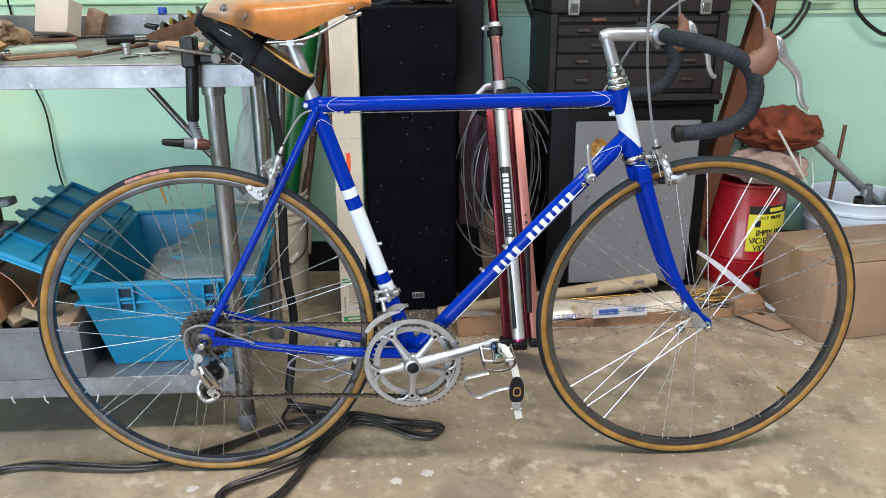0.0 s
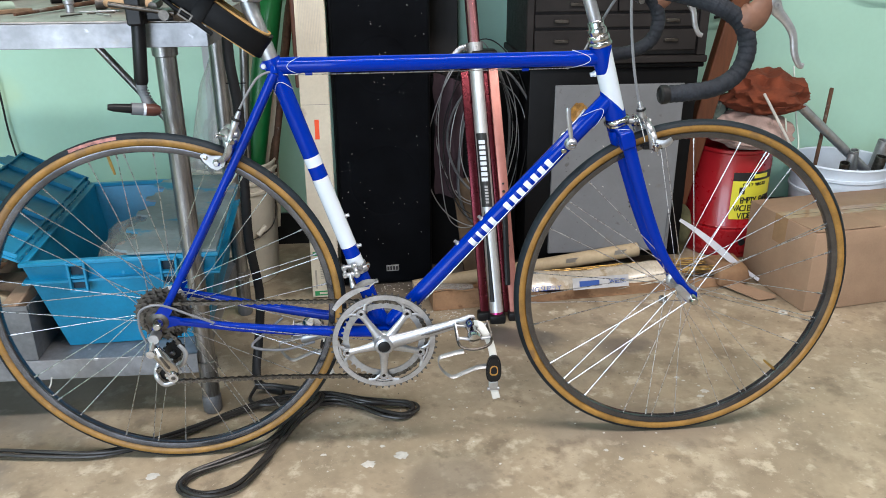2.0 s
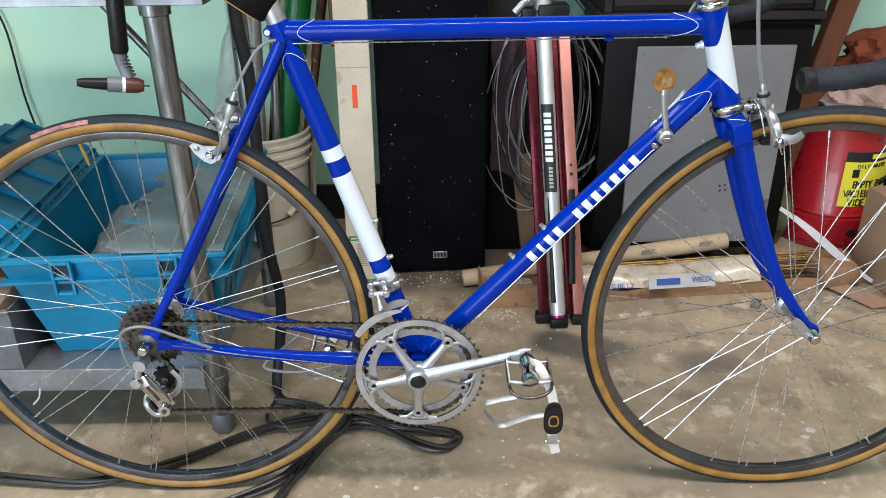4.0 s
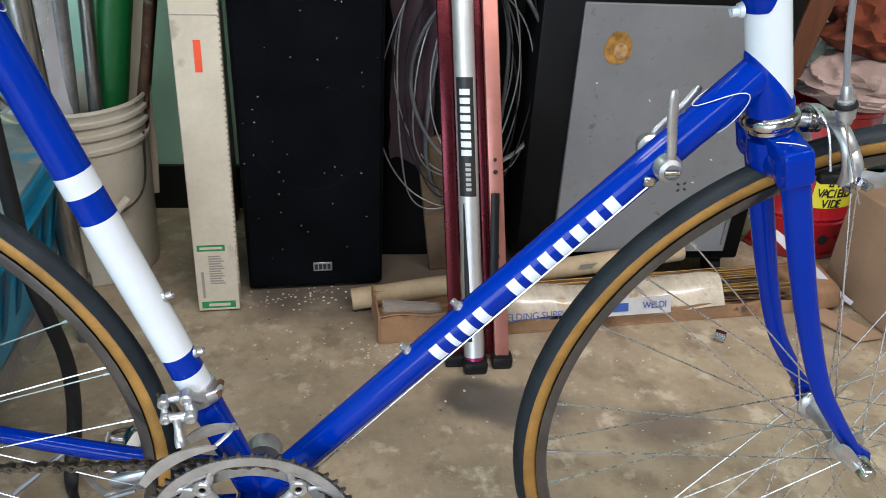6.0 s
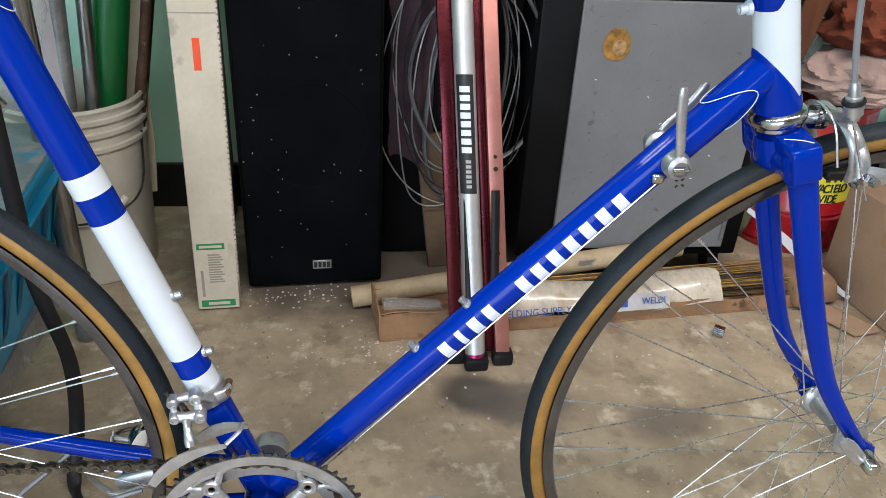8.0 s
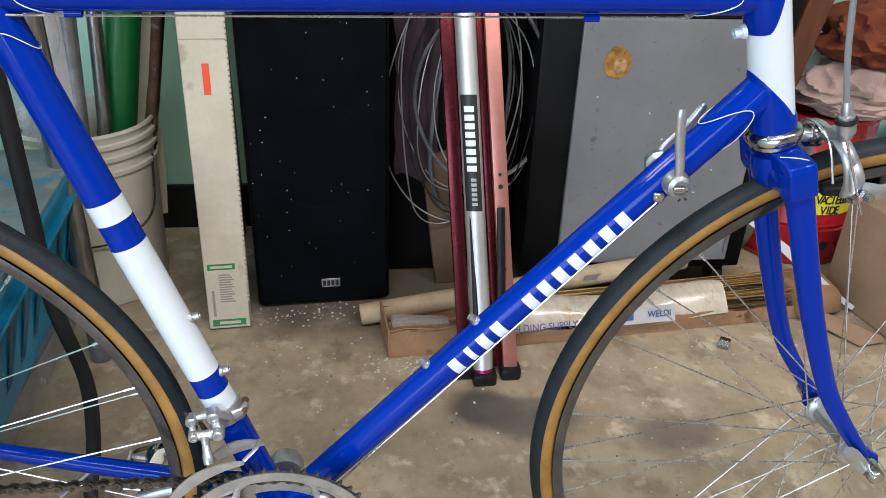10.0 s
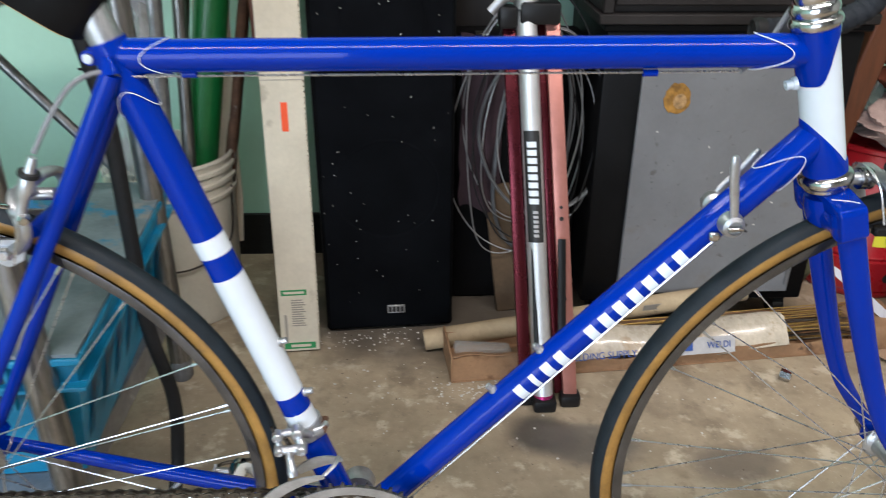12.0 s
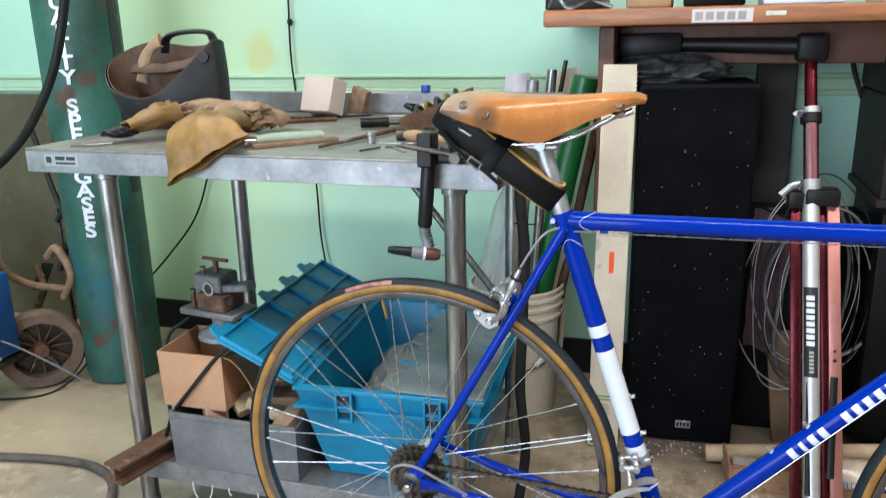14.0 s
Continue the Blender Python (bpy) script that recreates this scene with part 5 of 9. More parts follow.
part("guide_neck", tube(B(), spline([fp + V(-0.012, -0.038, 0.001), fp + V(-0.0115, -0.042, -0.0065), fp + V(-0.0095, -0.049, -0.0130), fp + V(-0.008, -0.0535, -0.0185)], 4), [0.0050, 0.0046, 0.0040, 0.0037, 0.0036, 0.0037, 0.0040, 0.0044, 0.0048, 0.0050, 0.0050, 0.0048, 0.0044], 14), alloy, fd)
coil = [fp.lerp(fp, 0) + V(-0.0165 + 0.0010 * k / 10 + 0.0022 * math.cos(k * 1.2), -0.031 + 0.0022 * math.sin(k * 1.2), 0.0110 - 0.0100 * k / 40) for k in range(41)]
part("return_spring", tube(B(), coil, 0.0006, 5), steel_dark, fd)
part("limit_screw", tube(B(), [fp + V(-0.0275, -0.026, 0.014), fp + V(-0.0300, -0.026, 0.0210)], 0.0015, 8), steel_dark, fd)


def fd_plate(y, a0, a1, wide):
    """A slim curved guide plate that follows the large ring between two angles."""
    outer, inner = [], []
    for k in range(15):
        a = radians(a0 + (a1 - a0) * k / 14)
        bulge = math.sin(math.pi * (k + 0.8) / 15.6) ** 0.7
        ro, ri = 0.1190 + wide * bulge, 0.1180 - 0.0042 * k / 14 - 0.0008 * bulge
        outer.append((BBC.x + ro * math.cos(a), BBC.z + ro * math.sin(a)))
        inner.append((BBC.x + ri * math.cos(a), BBC.z + ri * math.sin(a)))
    bm = B()
    prism(bm, outer + inner[::-1], -0.0009, 0.0009, Matrix.Translation((0, y, 0)) @ Matrix.Rotation(radians(90), 4, "X"))
    return bm


part("chain_guide", fd_plate(-0.0545, 101, 141, 0.0072), alloy, fd)
part("chain_guide", fd_plate(-0.0330, 93, 116, 0.0085), alloy_dull, fd)
hook = spline([BBC + V(0.1215 * math.cos(radians(101)), -0.0545, 0.1215 * math.sin(radians(101))), BBC + V(-0.013, -0.044, 0.1235), BBC + V(-0.010, -0.0330, 0.1240)], 5)
part("guide_bridge", tube(B(), hook, 0.0024, 8, flat=(1.0, 0.5), up=(0, 0, 1)), alloy_dull, fd)

# chain: links one by one
RC = 0.0822
cp = []
for k in range(0, 13):
    a = radians(98 - 196 * k / 12)
    cp.append(V(BBC.x + RC * math.cos(a), 0, BBC.z + RC * math.sin(a)))
cp += [V(-0.30, 0, 0.199), V(-0.47, 0, 0.2035)]
for k in range(0, 7):
    a = radians(-95 - 120 * k / 6)
    cp.append(P2 + V(0.0190 * math.cos(a), 0, 0.0190 * math.sin(a)))
for k in range(0, 5):
    a = radians(-45 + 90 * k / 4)
    cp.append(P1 + V(0.0190 * math.cos(a), 0, 0.0190 * math.sin(a)))
for k in range(0, 10):
    a = radians(-62 - 210 * k / 9)
    cp.append(V(-0.5 + 0.0330 * math.cos(a), 0, WR + 0.0330 * math.sin(a)))
cp.append(cp[0])
ln = [0.0]
for a, b in zip(cp, cp[1:]):
    ln.append(ln[-1] + (Vector((b.x, 0, b.z)) - Vector((a.x, 0, a.z))).length)
PITCH = 0.0127
N_LINK = int(ln[-1] / PITCH)
PITCH = ln[-1] / N_LINK


def along(s):
    s = s % ln[-1]
    for i in range(len(cp) - 1):
        if ln[i] <= s <= ln[i + 1]:
            t = (s - ln[i]) / max(1e-9, ln[i + 1] - ln[i])
            p = cp[i].lerp(cp[i + 1], t)
            return V(p.x, -0.0515 + 0.0120 * max(0, min(1, (p.x + 0.46) / 0.3)), p.z)
    return cp[0]


def link_mesh(wide):
    bm = B()
    w = 0.0033 if wide else 0.0022
    for s in (-1, 1):
        o = [(PITCH / 2 + 0.0039 * math.cos(radians(a)), 0.0042 * math.sin(radians(a))) for a in range(-110, 111, 44)] + [(0, 0.0020)]
        o += [(-PITCH / 2 - 0.0039 * math.cos(radians(a)), 0.0042 * math.sin(radians(a))) for a in range(110, -111, -44)] + [(0, -0.0020)]
        prism(bm, o, s * w - 0.0006, s * w + 0.0006, Matrix.Rotation(radians(90), 4, "X"))
    if not wide:
        for s in (-1, 1):
            tube(bm, [(s * PITCH / 2, -0.0047, 0), (s * PITCH / 2, 0.0047, 0)], 0.0021, 8)
    return finish(bm, "chain_link", chain_steel if wide else steel_dark)


chain = part("chain", tube(B(), [along(0), along(0) + V(0, 0.003, 0)], 0.002, 6), steel_dark, bike, "dark oily roller chain")
lm = (link_mesh(True), link_mesh(False))
for k in range(N_LINK):
    a, b = along(k * PITCH), along((k + 1) * PITCH)
    d = b - a
    m = Matrix.Translation((a + b) / 2) @ Matrix.Rotation(-math.atan2(d.z, d.x), 4, "Y")
    share("chain_link", lm[k % 2], chain, m)

# wheels


def wheel(c, front):
    """Rim with tyre, hub and thirty-six crossed spokes."""
    ry = Matrix.Translation(c) @ Matrix.Rotation(radians(90), 4, "X")
    prof = [(0.3030, -0.0050), (0.3045, -0.0080), (0.3075, -0.0092), (0.3082, -0.0085), (0.3090, -0.0095), (0.3120, -0.0100), (0.3150, -0.0096), (0.3135, -0.006), (0.3135, 0.006), (0.3150, 0.0096), (0.3120, 0.0100), (0.3045, 0.0080), (0.3030, 0.0050)]
    rim = part("wheel", lathe(B(), prof, 112, ry, closed=True), rim_metal, bike, "grey aluminium tubular rim")
    rt, ct = 0.0116, WR - 0.0116
    carc = [(ct + rt * math.cos(radians(a)), rt * math.sin(radians(a))) for a in range(0, 360, 20)]
    tyre = part("tyre", lathe(B(), carc, 112, ry, closed=True), gum_wall, rim, "tan gum wall tubular tyre")
    cap = [(ct + (rt + 0.0010) * math.cos(radians(a)), (rt + 0.0010) * math.sin(radians(a))) for a in range(-70, 71, 14)] + \
          [(ct + (rt - 0.0015) * math.cos(radians(a)), (rt - 0.0015) * math.sin(radians(a))) for a in range(66, -67, -33)]
    part("tread", lathe(B(), cap, 112, ry, closed=True), tread_rubber, rim, "black tyre tread")
    if front:
        hp = [(0, -0.046), (0.006, -0.046), (0.006, -0.040), (0.012, -0.039), (0.013, -0.034), (0.0185, -0.0335), (0.0195, -0.031), (0.0180, -0.0285), (0.0125, -0.026), (0.0105, -0.010),
              (0.0105, 0.010), (0.0125, 0.026), (0.0180, 0.0285), (0.0195, 0.031), (0.0185, 0.0335), (0.013, 0.034), (0.012, 0.039), (0.006, 0.040), (0.006, 0.046), (0, 0.046)]
        fl = (-0.031, 0.031)
    else:
        hp = [(0, -0.060), (0.007, -0.060), (0.007, -0.034), (0.014, -0.033), (0.0255, -0.022), (0.0265, -0.020), (0.0245, -0.017), (0.0145, -0.012), (0.0125, 0.010), (0.0145, 0.030),
              (0.0245, 0.034), (0.0265, 0.0365), (0.0255, 0.039), (0.014, 0.042), (0.013, 0.050), (0.007, 0.051), (0.007, 0.060), (0, 0.060)]
        fl = (-0.020, 0.0365)
    ryh = Matrix.Translation(c) @ Matrix.Rotation(radians(-90), 4, "X")
    part("hub", lathe(B(), hp, 28, ryh), alloy, rim, "polished hub with flanges")
    dy = 0.0490 if front else DROP
    nut = [(0, -0.002), (0.0100, -0.002), (0.0105, 0.003), (0.0085, 0.010), (0.0078, 0.020), (0.0055, 0.0225), (0, 0.0225)]
    part("axle_nut", lathe(B(), nut, 18, axis_m(c + V(0, -dy - 0.0035, 0), (0, -1, 0))), chrome, rim)
    part("axle_nut", lathe(B(), nut, 18, axis_m(c + V(0, dy + 0.0035, 0), (0, 1, 0))), chrome, rim)
    if front:
        lv = spline([c + V(0.001, -dy - 0.011, -0.006), c + V(-0.015, -dy - 0.014, 0.010), c + V(-0.035, -dy - 0.014, 0.031)], 4)
        part("release_lever", tube(B(), lv, [0.0045, 0.0056, 0.0064, 0.0070, 0.0074, 0.0077, 0.0078, 0.0074, 0.0052], 14, flat=(1.0, 0.45), up=(0, 1, 0)), alloy, rim)
    meshes = {}
    hole = 0.0172 if front else 0.0235
    for side in (0, 1):
        for way in (-1, 1):
            yy = fl[side] + (0.0022 if way > 0 else -0.0022)
            a0 = 0.0
            a1 = way * radians(64)
            p = V(hole * math.cos(a0), yy, hole * math.sin(a0))
            q = V(0.3040 * math.cos(a1), 0.0028 * (1 if side else -1), 0.3040 * math.sin(a1))
            d = (q - p).normalized()
            bm = tube(B(), [p, q - d * 0.012], 0.00080, 6)
            tube(bm, [q - d * 0.012, q], 0.0017, 6)
            meshes[side, way] = finish(bm, "spoke", steel_spoke)
    for side in (0, 1):
        for k in range(18):
            way = 1 if k % 2 else -1
            ang = 20.0 * k + (10 if side else 0) + (8 if front else 3)
            share("spoke", meshes[side, way], rim, Matrix.Translation(c) @ Matrix.Rotation(-radians(ang), 4, "Y"))
    va = radians(-42) if front else radians(102)
    d = V(math.cos(va), 0, math.sin(va))
    part("valve", tube(B(), [c + d * 0.302, c + d * 0.285, c + d * 0.270, c + d * 0.268], [0.0028, 0.0028, 0.0022, 0.0012], 8), brass, rim, "brass valve stem")
    return rim


rw = wheel(REAR, False)
fw = wheel(FRONT, True)
# worn label on the rear tyre
bm = B()
for a0, a1 in ((97, 112),):
    n = 14
    g = []
    for i in range(n + 1):
        a = radians(a0 + (a1 - a0) * i / n)
        ring_pts = []
        for th in (-66, -50, -36):
            rr = WR - 0.0116 + 0.0129 * math.cos(radians(th))
            ring_pts.append(bm.verts.new((-0.5 + rr * math.cos(a), 0.0129 * math.sin(radians(th)), WR + rr * math.sin(a))))
        g.append(ring_pts)
    for i in range(n):
        for j in range(2):
            bm.faces.new((g[i][j], g[i + 1][j], g[i + 1][j + 1], g[i][j + 1]))
part("tyre_label", bm, M("worn red tyre label", (0.30, 0.13, 0.12), 0.6, var=0.5, scale=60), rw, "worn red printed tyre label")

# ---- the steel bench and what stands on and under it ----
BX0, BX1, BY0, BY1, BZ = -1.330, -0.383, 0.070, 0.760, 0.853
bench = thing("work_bench", "galvanised steel work bench with scuffed top and lower shelf", "work bench", (-0.885, 0.41, 0))
bm = box(B(), BX0, BX1, BY0, BY1, BZ - 0.004, BZ, 0.0012)
part("bench_top", bm, bench_top_steel, bench, "scuffed grey steel top")
bm = box(B(), BX0, BX1, BY0, BY0 + 0.003, BZ - 0.046, BZ - 0.004, 0.0008)
part("front_apron", bm, bench_steel, bench)
for x in (BX0, BX1 - 0.003):
    part("side_apron", box(B(), x, x + 0.003, BY0 + 0.003, BY1, BZ - 0.046, BZ - 0.004), bench_steel, bench)
part("back_apron", box(B(), BX0 + 0.003, BX1 - 0.003, BY1 - 0.003, BY1, BZ - 0.046, BZ - 0.004), bench_steel, bench)
part("backsplash", box(B(), BX0, BX1, BY1 - 0.004, BY1 + 0.010, BZ, BZ + 0.055, 0.003), bench_steel, bench, "low steel upstand")
LEGS = [(-0.482, 0.157), (-1.222, 0.160), (-0.482, 0.640), (-1.222, 0.640)]
for x, y in LEGS:
    leg = part("leg", lathe(B(), [(0.0195, 0.045), (0.0195, 0.780), (0.0235, 0.782), (0.0235, 0.807), (0, 0.807)], 24, Matrix.Translation((x, y, 0))), leg_steel, bench, "galvanised tube leg")
    part("leg_foot", lathe(B(), [(0, 0), (0.017, 0), (0.0205, 0.006), (0.0205, 0.040), (0.0185, 0.047), (0, 0.047)], 20, Matrix.Translation((x, y, 0))), cast_grey, leg, "grey adjustable foot")
    part("shelf_collar", lathe(B(), [(0.0200, 0.109), (0.0232, 0.111), (0.0232, 0.131), (0.0200, 0.133)], 20, Matrix.Translation((x, y, 0))), leg_steel, leg)
part("lower_shelf", box(B(), -1.208, -0.494, 0.1312, 0.6638, 0.157, 0.161), bench_steel, bench, "scuffed grey steel shelf")
for dims in ((-1.208, -0.494, 0.128, 0.131, 0.115, 0.161), (-1.208, -0.494, 0.664, 0.667, 0.115, 0.161), (-1.211, -1.2082, 0.175, 0.625, 0.115, 0.161), (-0.4938, -0.491, 0.175, 0.625, 0.115, 0.161)):
    part("shelf_lip", box(B(), *dims, 0.0008), bench_steel, bench)
part("brace", tube(B(), [(-0.80, 0.600, 0.806), (-0.535, 0.640, 0.44)], 0.009, 10), leg_steel, bench)
lab = part("maker_label", box(B(), -1.285, -1.205, BY0 - 0.0008, BY0, 0.820, 0.843), M("grey label film", (0.34, 0.36, 0.39), 0.4, 0.4), bench, "small pale label with dark marks")
for x0, x1, z0, z1 in ((-1.280, -1.268, 0.826, 0.838), (-1.258, -1.236, 0.832, 0.839), (-1.232, -1.212, 0.832, 0.839), (-1.258, -1.212, 0.824, 0.828)):
    part("label_bar", box(B(), x0, x1, BY0 - 0.0014, BY0 - 0.0008, z0, z1), mark_black, lab)

# strings hanging from the lower shelf
for x, ln, w in ((-1.08, 0.038, 0.012), (-1.03, 0.030, -0.010), (-0.99, 0.012, 0.006), (-0.80, 0.030, -0.020), (-0.92, 0.014, 0.008)):
    bm = tube(B(), spline([(x, 0.128, 0.121), (x + w * 0.3, 0.126, 0.116 - ln * 0.5), (x + w, 0.127, 0.116 - ln)], 4), 0.0016, 5)
    solid("string", bm, soft_white, "white frayed string hanging from the shelf lip", "string", group="hanging strings")


def open_box(bm, w0, d0, w1, d1, h, t):
    """A box open above, from w0 x d0 at its foot to w1 x d1 at its rim, centred."""
    def ring(w, d, z):
        return [bm.verts.new((sx * w / 2, sy * d / 2, z)) for sx, sy in ((-1, -1), (1, -1), (1, 1), (-1, 1))]
    a, b, c, d = ring(w0, d0, 0), ring(w1, d1, h), ring(w1 - 2 * t, d1 - 2 * t, h), ring(w0 - 2 * t, d0 - 2 * t, t)
    for p, q in ((a, b), (b, c), (c, d)):
        for i in range(4):
            bm.faces.new((p[i], p[(i + 1) % 4], q[(i + 1) % 4], q[i]))
    bm.faces.new(a[::-1])
    bm.faces.new(d)
    return bm


# tote with split lid
TW, TD, TH = 0.390, 0.560, 0.212
TM = pose(-0.819, 0.128, 0.1625, 0, 0, 4) @ Matrix.Translation((TW / 2, TD / 2, 0))
tote = thing("storage_tote", "turquoise plastic tote with split lid, one flap open", "storage box", m=TM)
part("tote_body", open_box(B(), TW - 0.096, TD - 0.115, TW - 0.012, TD - 0.012, TH, 0.006), tote_blue, tote)
bm = B()
for x0, x1, y0, y1 in ((-TW / 2, TW / 2, -TD / 2, -TD / 2 + 0.016), (-TW / 2, TW / 2, TD / 2 - 0.016, TD / 2), (-TW / 2, -TW / 2 + 0.016, -TD / 2 + 0.016, TD / 2 - 0.016), (TW / 2 - 0.016, TW / 2, -TD / 2 + 0.016, TD / 2 - 0.016)):
    box(bm, x0, x1, y0, y1, TH - 0.002, TH + 0.008, 0.002)
    box(bm, x0, x1, y0, y1, TH - 0.040, TH - 0.034, 0.001)
part("tote_rim", bm, tote_blue, tote, "thick rolled rim")
for x in (-0.11, 0.0, 0.11):
    bm = box(B(), x - 0.003, x + 0.003, -TD / 2 + 0.012, -TD / 2 + 0.030, TH - 0.036, TH, 0.0)
    part("rim_rib", bm, tote_blue, tote)
for x in (-0.085, 0.094):
    bm = B()
    box(bm, x - 0.018, x - 0.013, -TD / 2 - 0.006, -TD / 2 + 0.004, TH - 0.060, TH + 0.004, 0.001)
    box(bm, x + 0.013, x + 0.018, -TD / 2 - 0.006, -TD / 2 + 0.004, TH - 0.060, TH + 0.004, 0.001)
    for z in (TH - 0.060, TH - 0.030, TH - 0.002):
        box(bm, x - 0.013, x + 0.013, -TD / 2 - 0.006, -TD / 2 + 0.004, z, z + 0.006, 0.001)
    part("latch_frame", bm, tote_blue, tote)
    part("latch_hole", box(B(), x - 0.013, x + 0.013, -TD / 2 + 0.004, -TD / 2 + 0.006, TH - 0.054, TH - 0.002), M("dark slot", (0.008, 0.03, 0.05), 0.7), tote)
for k in range(7):
    y = -0.20 + 0.065 * k
    bm = B()
    vs = [bm.verts.new(p) for p in ((TW / 2 - 0.050, y - 0.012, 0.004), (TW / 2 - 0.050, y + 0.012, 0.004), (TW / 2 - 0.004, y + 0.012, TH - 0.040), (TW / 2 - 0.004, y - 0.012, TH - 0.040))]
    bm.faces.new(vs)
    bmesh.ops.solidify(bm, geom=bm.faces[:], thickness=0.008)
    part("side_rib", bm, tote_blue, tote)


def lid_flap(bm, width, length, m):
    """Half a lid: a plate with hooked teeth along its free edge, cross ribs and a hinge strip."""
    out = [(0.0, 0.0), (width * 0.86, 0.0)]
    n = 5
    for k in range(n):
        y0, y1 = length * k / n, length * (k + 1) / n
        dy = y1 - y0
        out += [(width * 0.86, y0 + dy * 0.10), (width * 0.94, y0 + dy * 0.14), (width * 0.965, y0 + dy * 0.20), (width * 1.0, y0 + dy * 0.21), (width * 1.0, y0 + dy * 0.40), (width * 0.955, y0 + dy * 0.42), (width * 0.93, y0 + dy * 0.50), (width * 0.93, y0 + dy * 0.66), (width * 0.85, y0 + dy * 0.72)]
    out += [(width * 0.84, length), (0.0, length)]
    prism(bm, out, -0.0025, 0.0025, m)
    return bm


def lid_ribs(bm, width, length, m):
    for k in range(6):
        y = 0.006 + (length - 0.012) * k / 5
        box(bm, 0.004, width * 0.84, y - 0.002, y + 0.002, -0.012, -0.0025, 0.0, m)
    for x in (0.012, width * 0.45, width * 0.82):
        box(bm, x - 0.002, x + 0.002, 0.008, length - 0.008, -0.013, -0.0025, 0.0, m)
    return bm


def frame_m(p, ex, ey):
    ex, ey = Vector(ex).normalized(), Vector(ey).normalized()
    ez = ex.cross(ey)
    return Matrix(((ex.x, ey.x, ez.x, p[0]), (ex.y, ey.y, ez.y, p[1]), (ex.z, ey.z, ez.z, p[2]), (0, 0, 0, 1)))


LA = radians(27)
lm_ = frame_m((-TW / 2, -TD / 2 + 0.004, TH + 0.012), (-math.cos(LA), 0, math.sin(LA)), (0, 1, 0))
flap = part("lid_flap", lid_flap(B(), 0.208, TD - 0.01, lm_), tote_blue, tote, "open ribbed lid flap with hooked edge")
part("lid_ribs", lid_ribs(B(), 0.208, TD - 0.01, lm_), tote_blue, flap)
bm = B()
for k in range(22):
    y = -TD / 2 + 0.012 + (TD - 0.03) * k / 21
    tube(bm, [(-TW / 2 - 0.002, y, TH + 0.010), (-TW / 2 - 0.002, y + 0.014, TH + 0.010)], 0.0042, 8)
part("hinge", bm, tote_blue, tote)
rm_ = frame_m((TW / 2 - 0.004, -TD / 2 + 0.004, TH + 0.011), (-1, 0, 0.02), (0, 1, 0))
part("lid_flap", lid_flap(B(), 0.205, TD - 0.01, rm_), tote_dusty, tote, "closed dusty lid flap with hooked edge")

bag = B()
bmesh.ops.create_icosphere(bag, subdivisions=4, radius=1.0, matrix=Matrix.Translation((-0.628, 0.37, 0.312)) @ Matrix.Diagonal((0.105, 0.19, 0.068, 1)))
rumple(bag, 0.030, 14, 3)
rumple(bag, 0.010, 45, 5)
solid("plastic_bag", bag, bag_film, "crumpled clear plastic bag lying in the tote", "plastic bag")
bm = B()
bmesh.ops.create_icosphere(bm, subdivisions=3, radius=1.0, matrix=Matrix.Translation((-0.628, 0.37, 0.285)) @ Matrix.Diagonal((0.085, 0.16, 0.05, 1)))
rumple(bm, 0.02, 16, 8)
solid("folded_cloth", bm, rag_pink, "pale folded cloth inside the plastic bag", "cloth")

# steel box, kraft carton and press vise
SB = thing("metal_box", "grey dented sheet metal box on the bench shelf", "metal box", m=pose(-0.970, 0.262, 0.1625, 0, 0, 1.5) @ Matrix.Diagonal((0.93, 1, 1.11, 1)))
part("box_body", open_box(B(), 0.315, 0.27, 0.318, 0.275, 0.112, 0.003), cast_grey, SB)
bm = B()
for x0, x1, y0, y1 in ((-0.159, 0.159, -0.139, -0.134), (-0.159, 0.159, 0.134, 0.139), (-0.161, -0.156, -0.134, 0.134), (0.156, 0.161, -0.134, 0.134)):
    box(bm, x0, x1, y0, y1, 0.104, 0.114, 0.001)
part("box_rim", bm, cast_grey, SB)
for k, (x, y, z, s, mt) in enumerate(((-0.93, 0.20, 0.292, 0.06, paper_tan), (-0.90, 0.24, 0.302, 0.055, raw_wood), (-0.99, 0.22, 0.289, 0.05, paper_tan), (-0.87, 0.17, 0.290, 0.045, cardboard), (-0.95, 0.30, 0.300, 0.07, raw_wood), (-1.05, 0.17, 0.286, 0.05, cardboard))):
    bm = B()
    box(bm, -s * 0.8, s * 0.8, -s * 0.5, s * 0.5, -0.012, 0.012, 0.003, pose(x + 0.018, y, z - 0.006, 14 * (k % 3) - 10, 20 - 13 * k, 25 * k))
    solid("scrap", bm, mt, "scrap of paper and wood in the metal box", "scrap", group="scraps in the box")
KC = thing("kraft_carton", "small brown kraft carton with bent open flaps", "carton", m=pose(-1.070, 0.225, 0.2895, 0, 0, 2) @ Matrix.Diagonal((0.96, 1, 1.042, 1)))
part("carton_body", open_box(B(), 0.155, 0.15, 0.160, 0.155, 0.120, 0.003), kraft, KC)
bm = sheet(B(), 4, 6, lambda u, v: V(0.080 + 0.075 * u, -0.07 + 0.14 * v, 0.118 - 0.085 * u * u - 0.01 * math.sin(v * 5)), 0.002)
part("carton_flap", bm, kraft, KC)
bm = sheet(B(), 4, 6, lambda u, v: V(0.15 + 0.06 * u, -0.07 + 0.14 * v, 0.033 + 0.05 * u + 0.012 * math.sin(v * 7 + u * 3)), 0.002)
part("carton_flap", bm, kraft, KC)

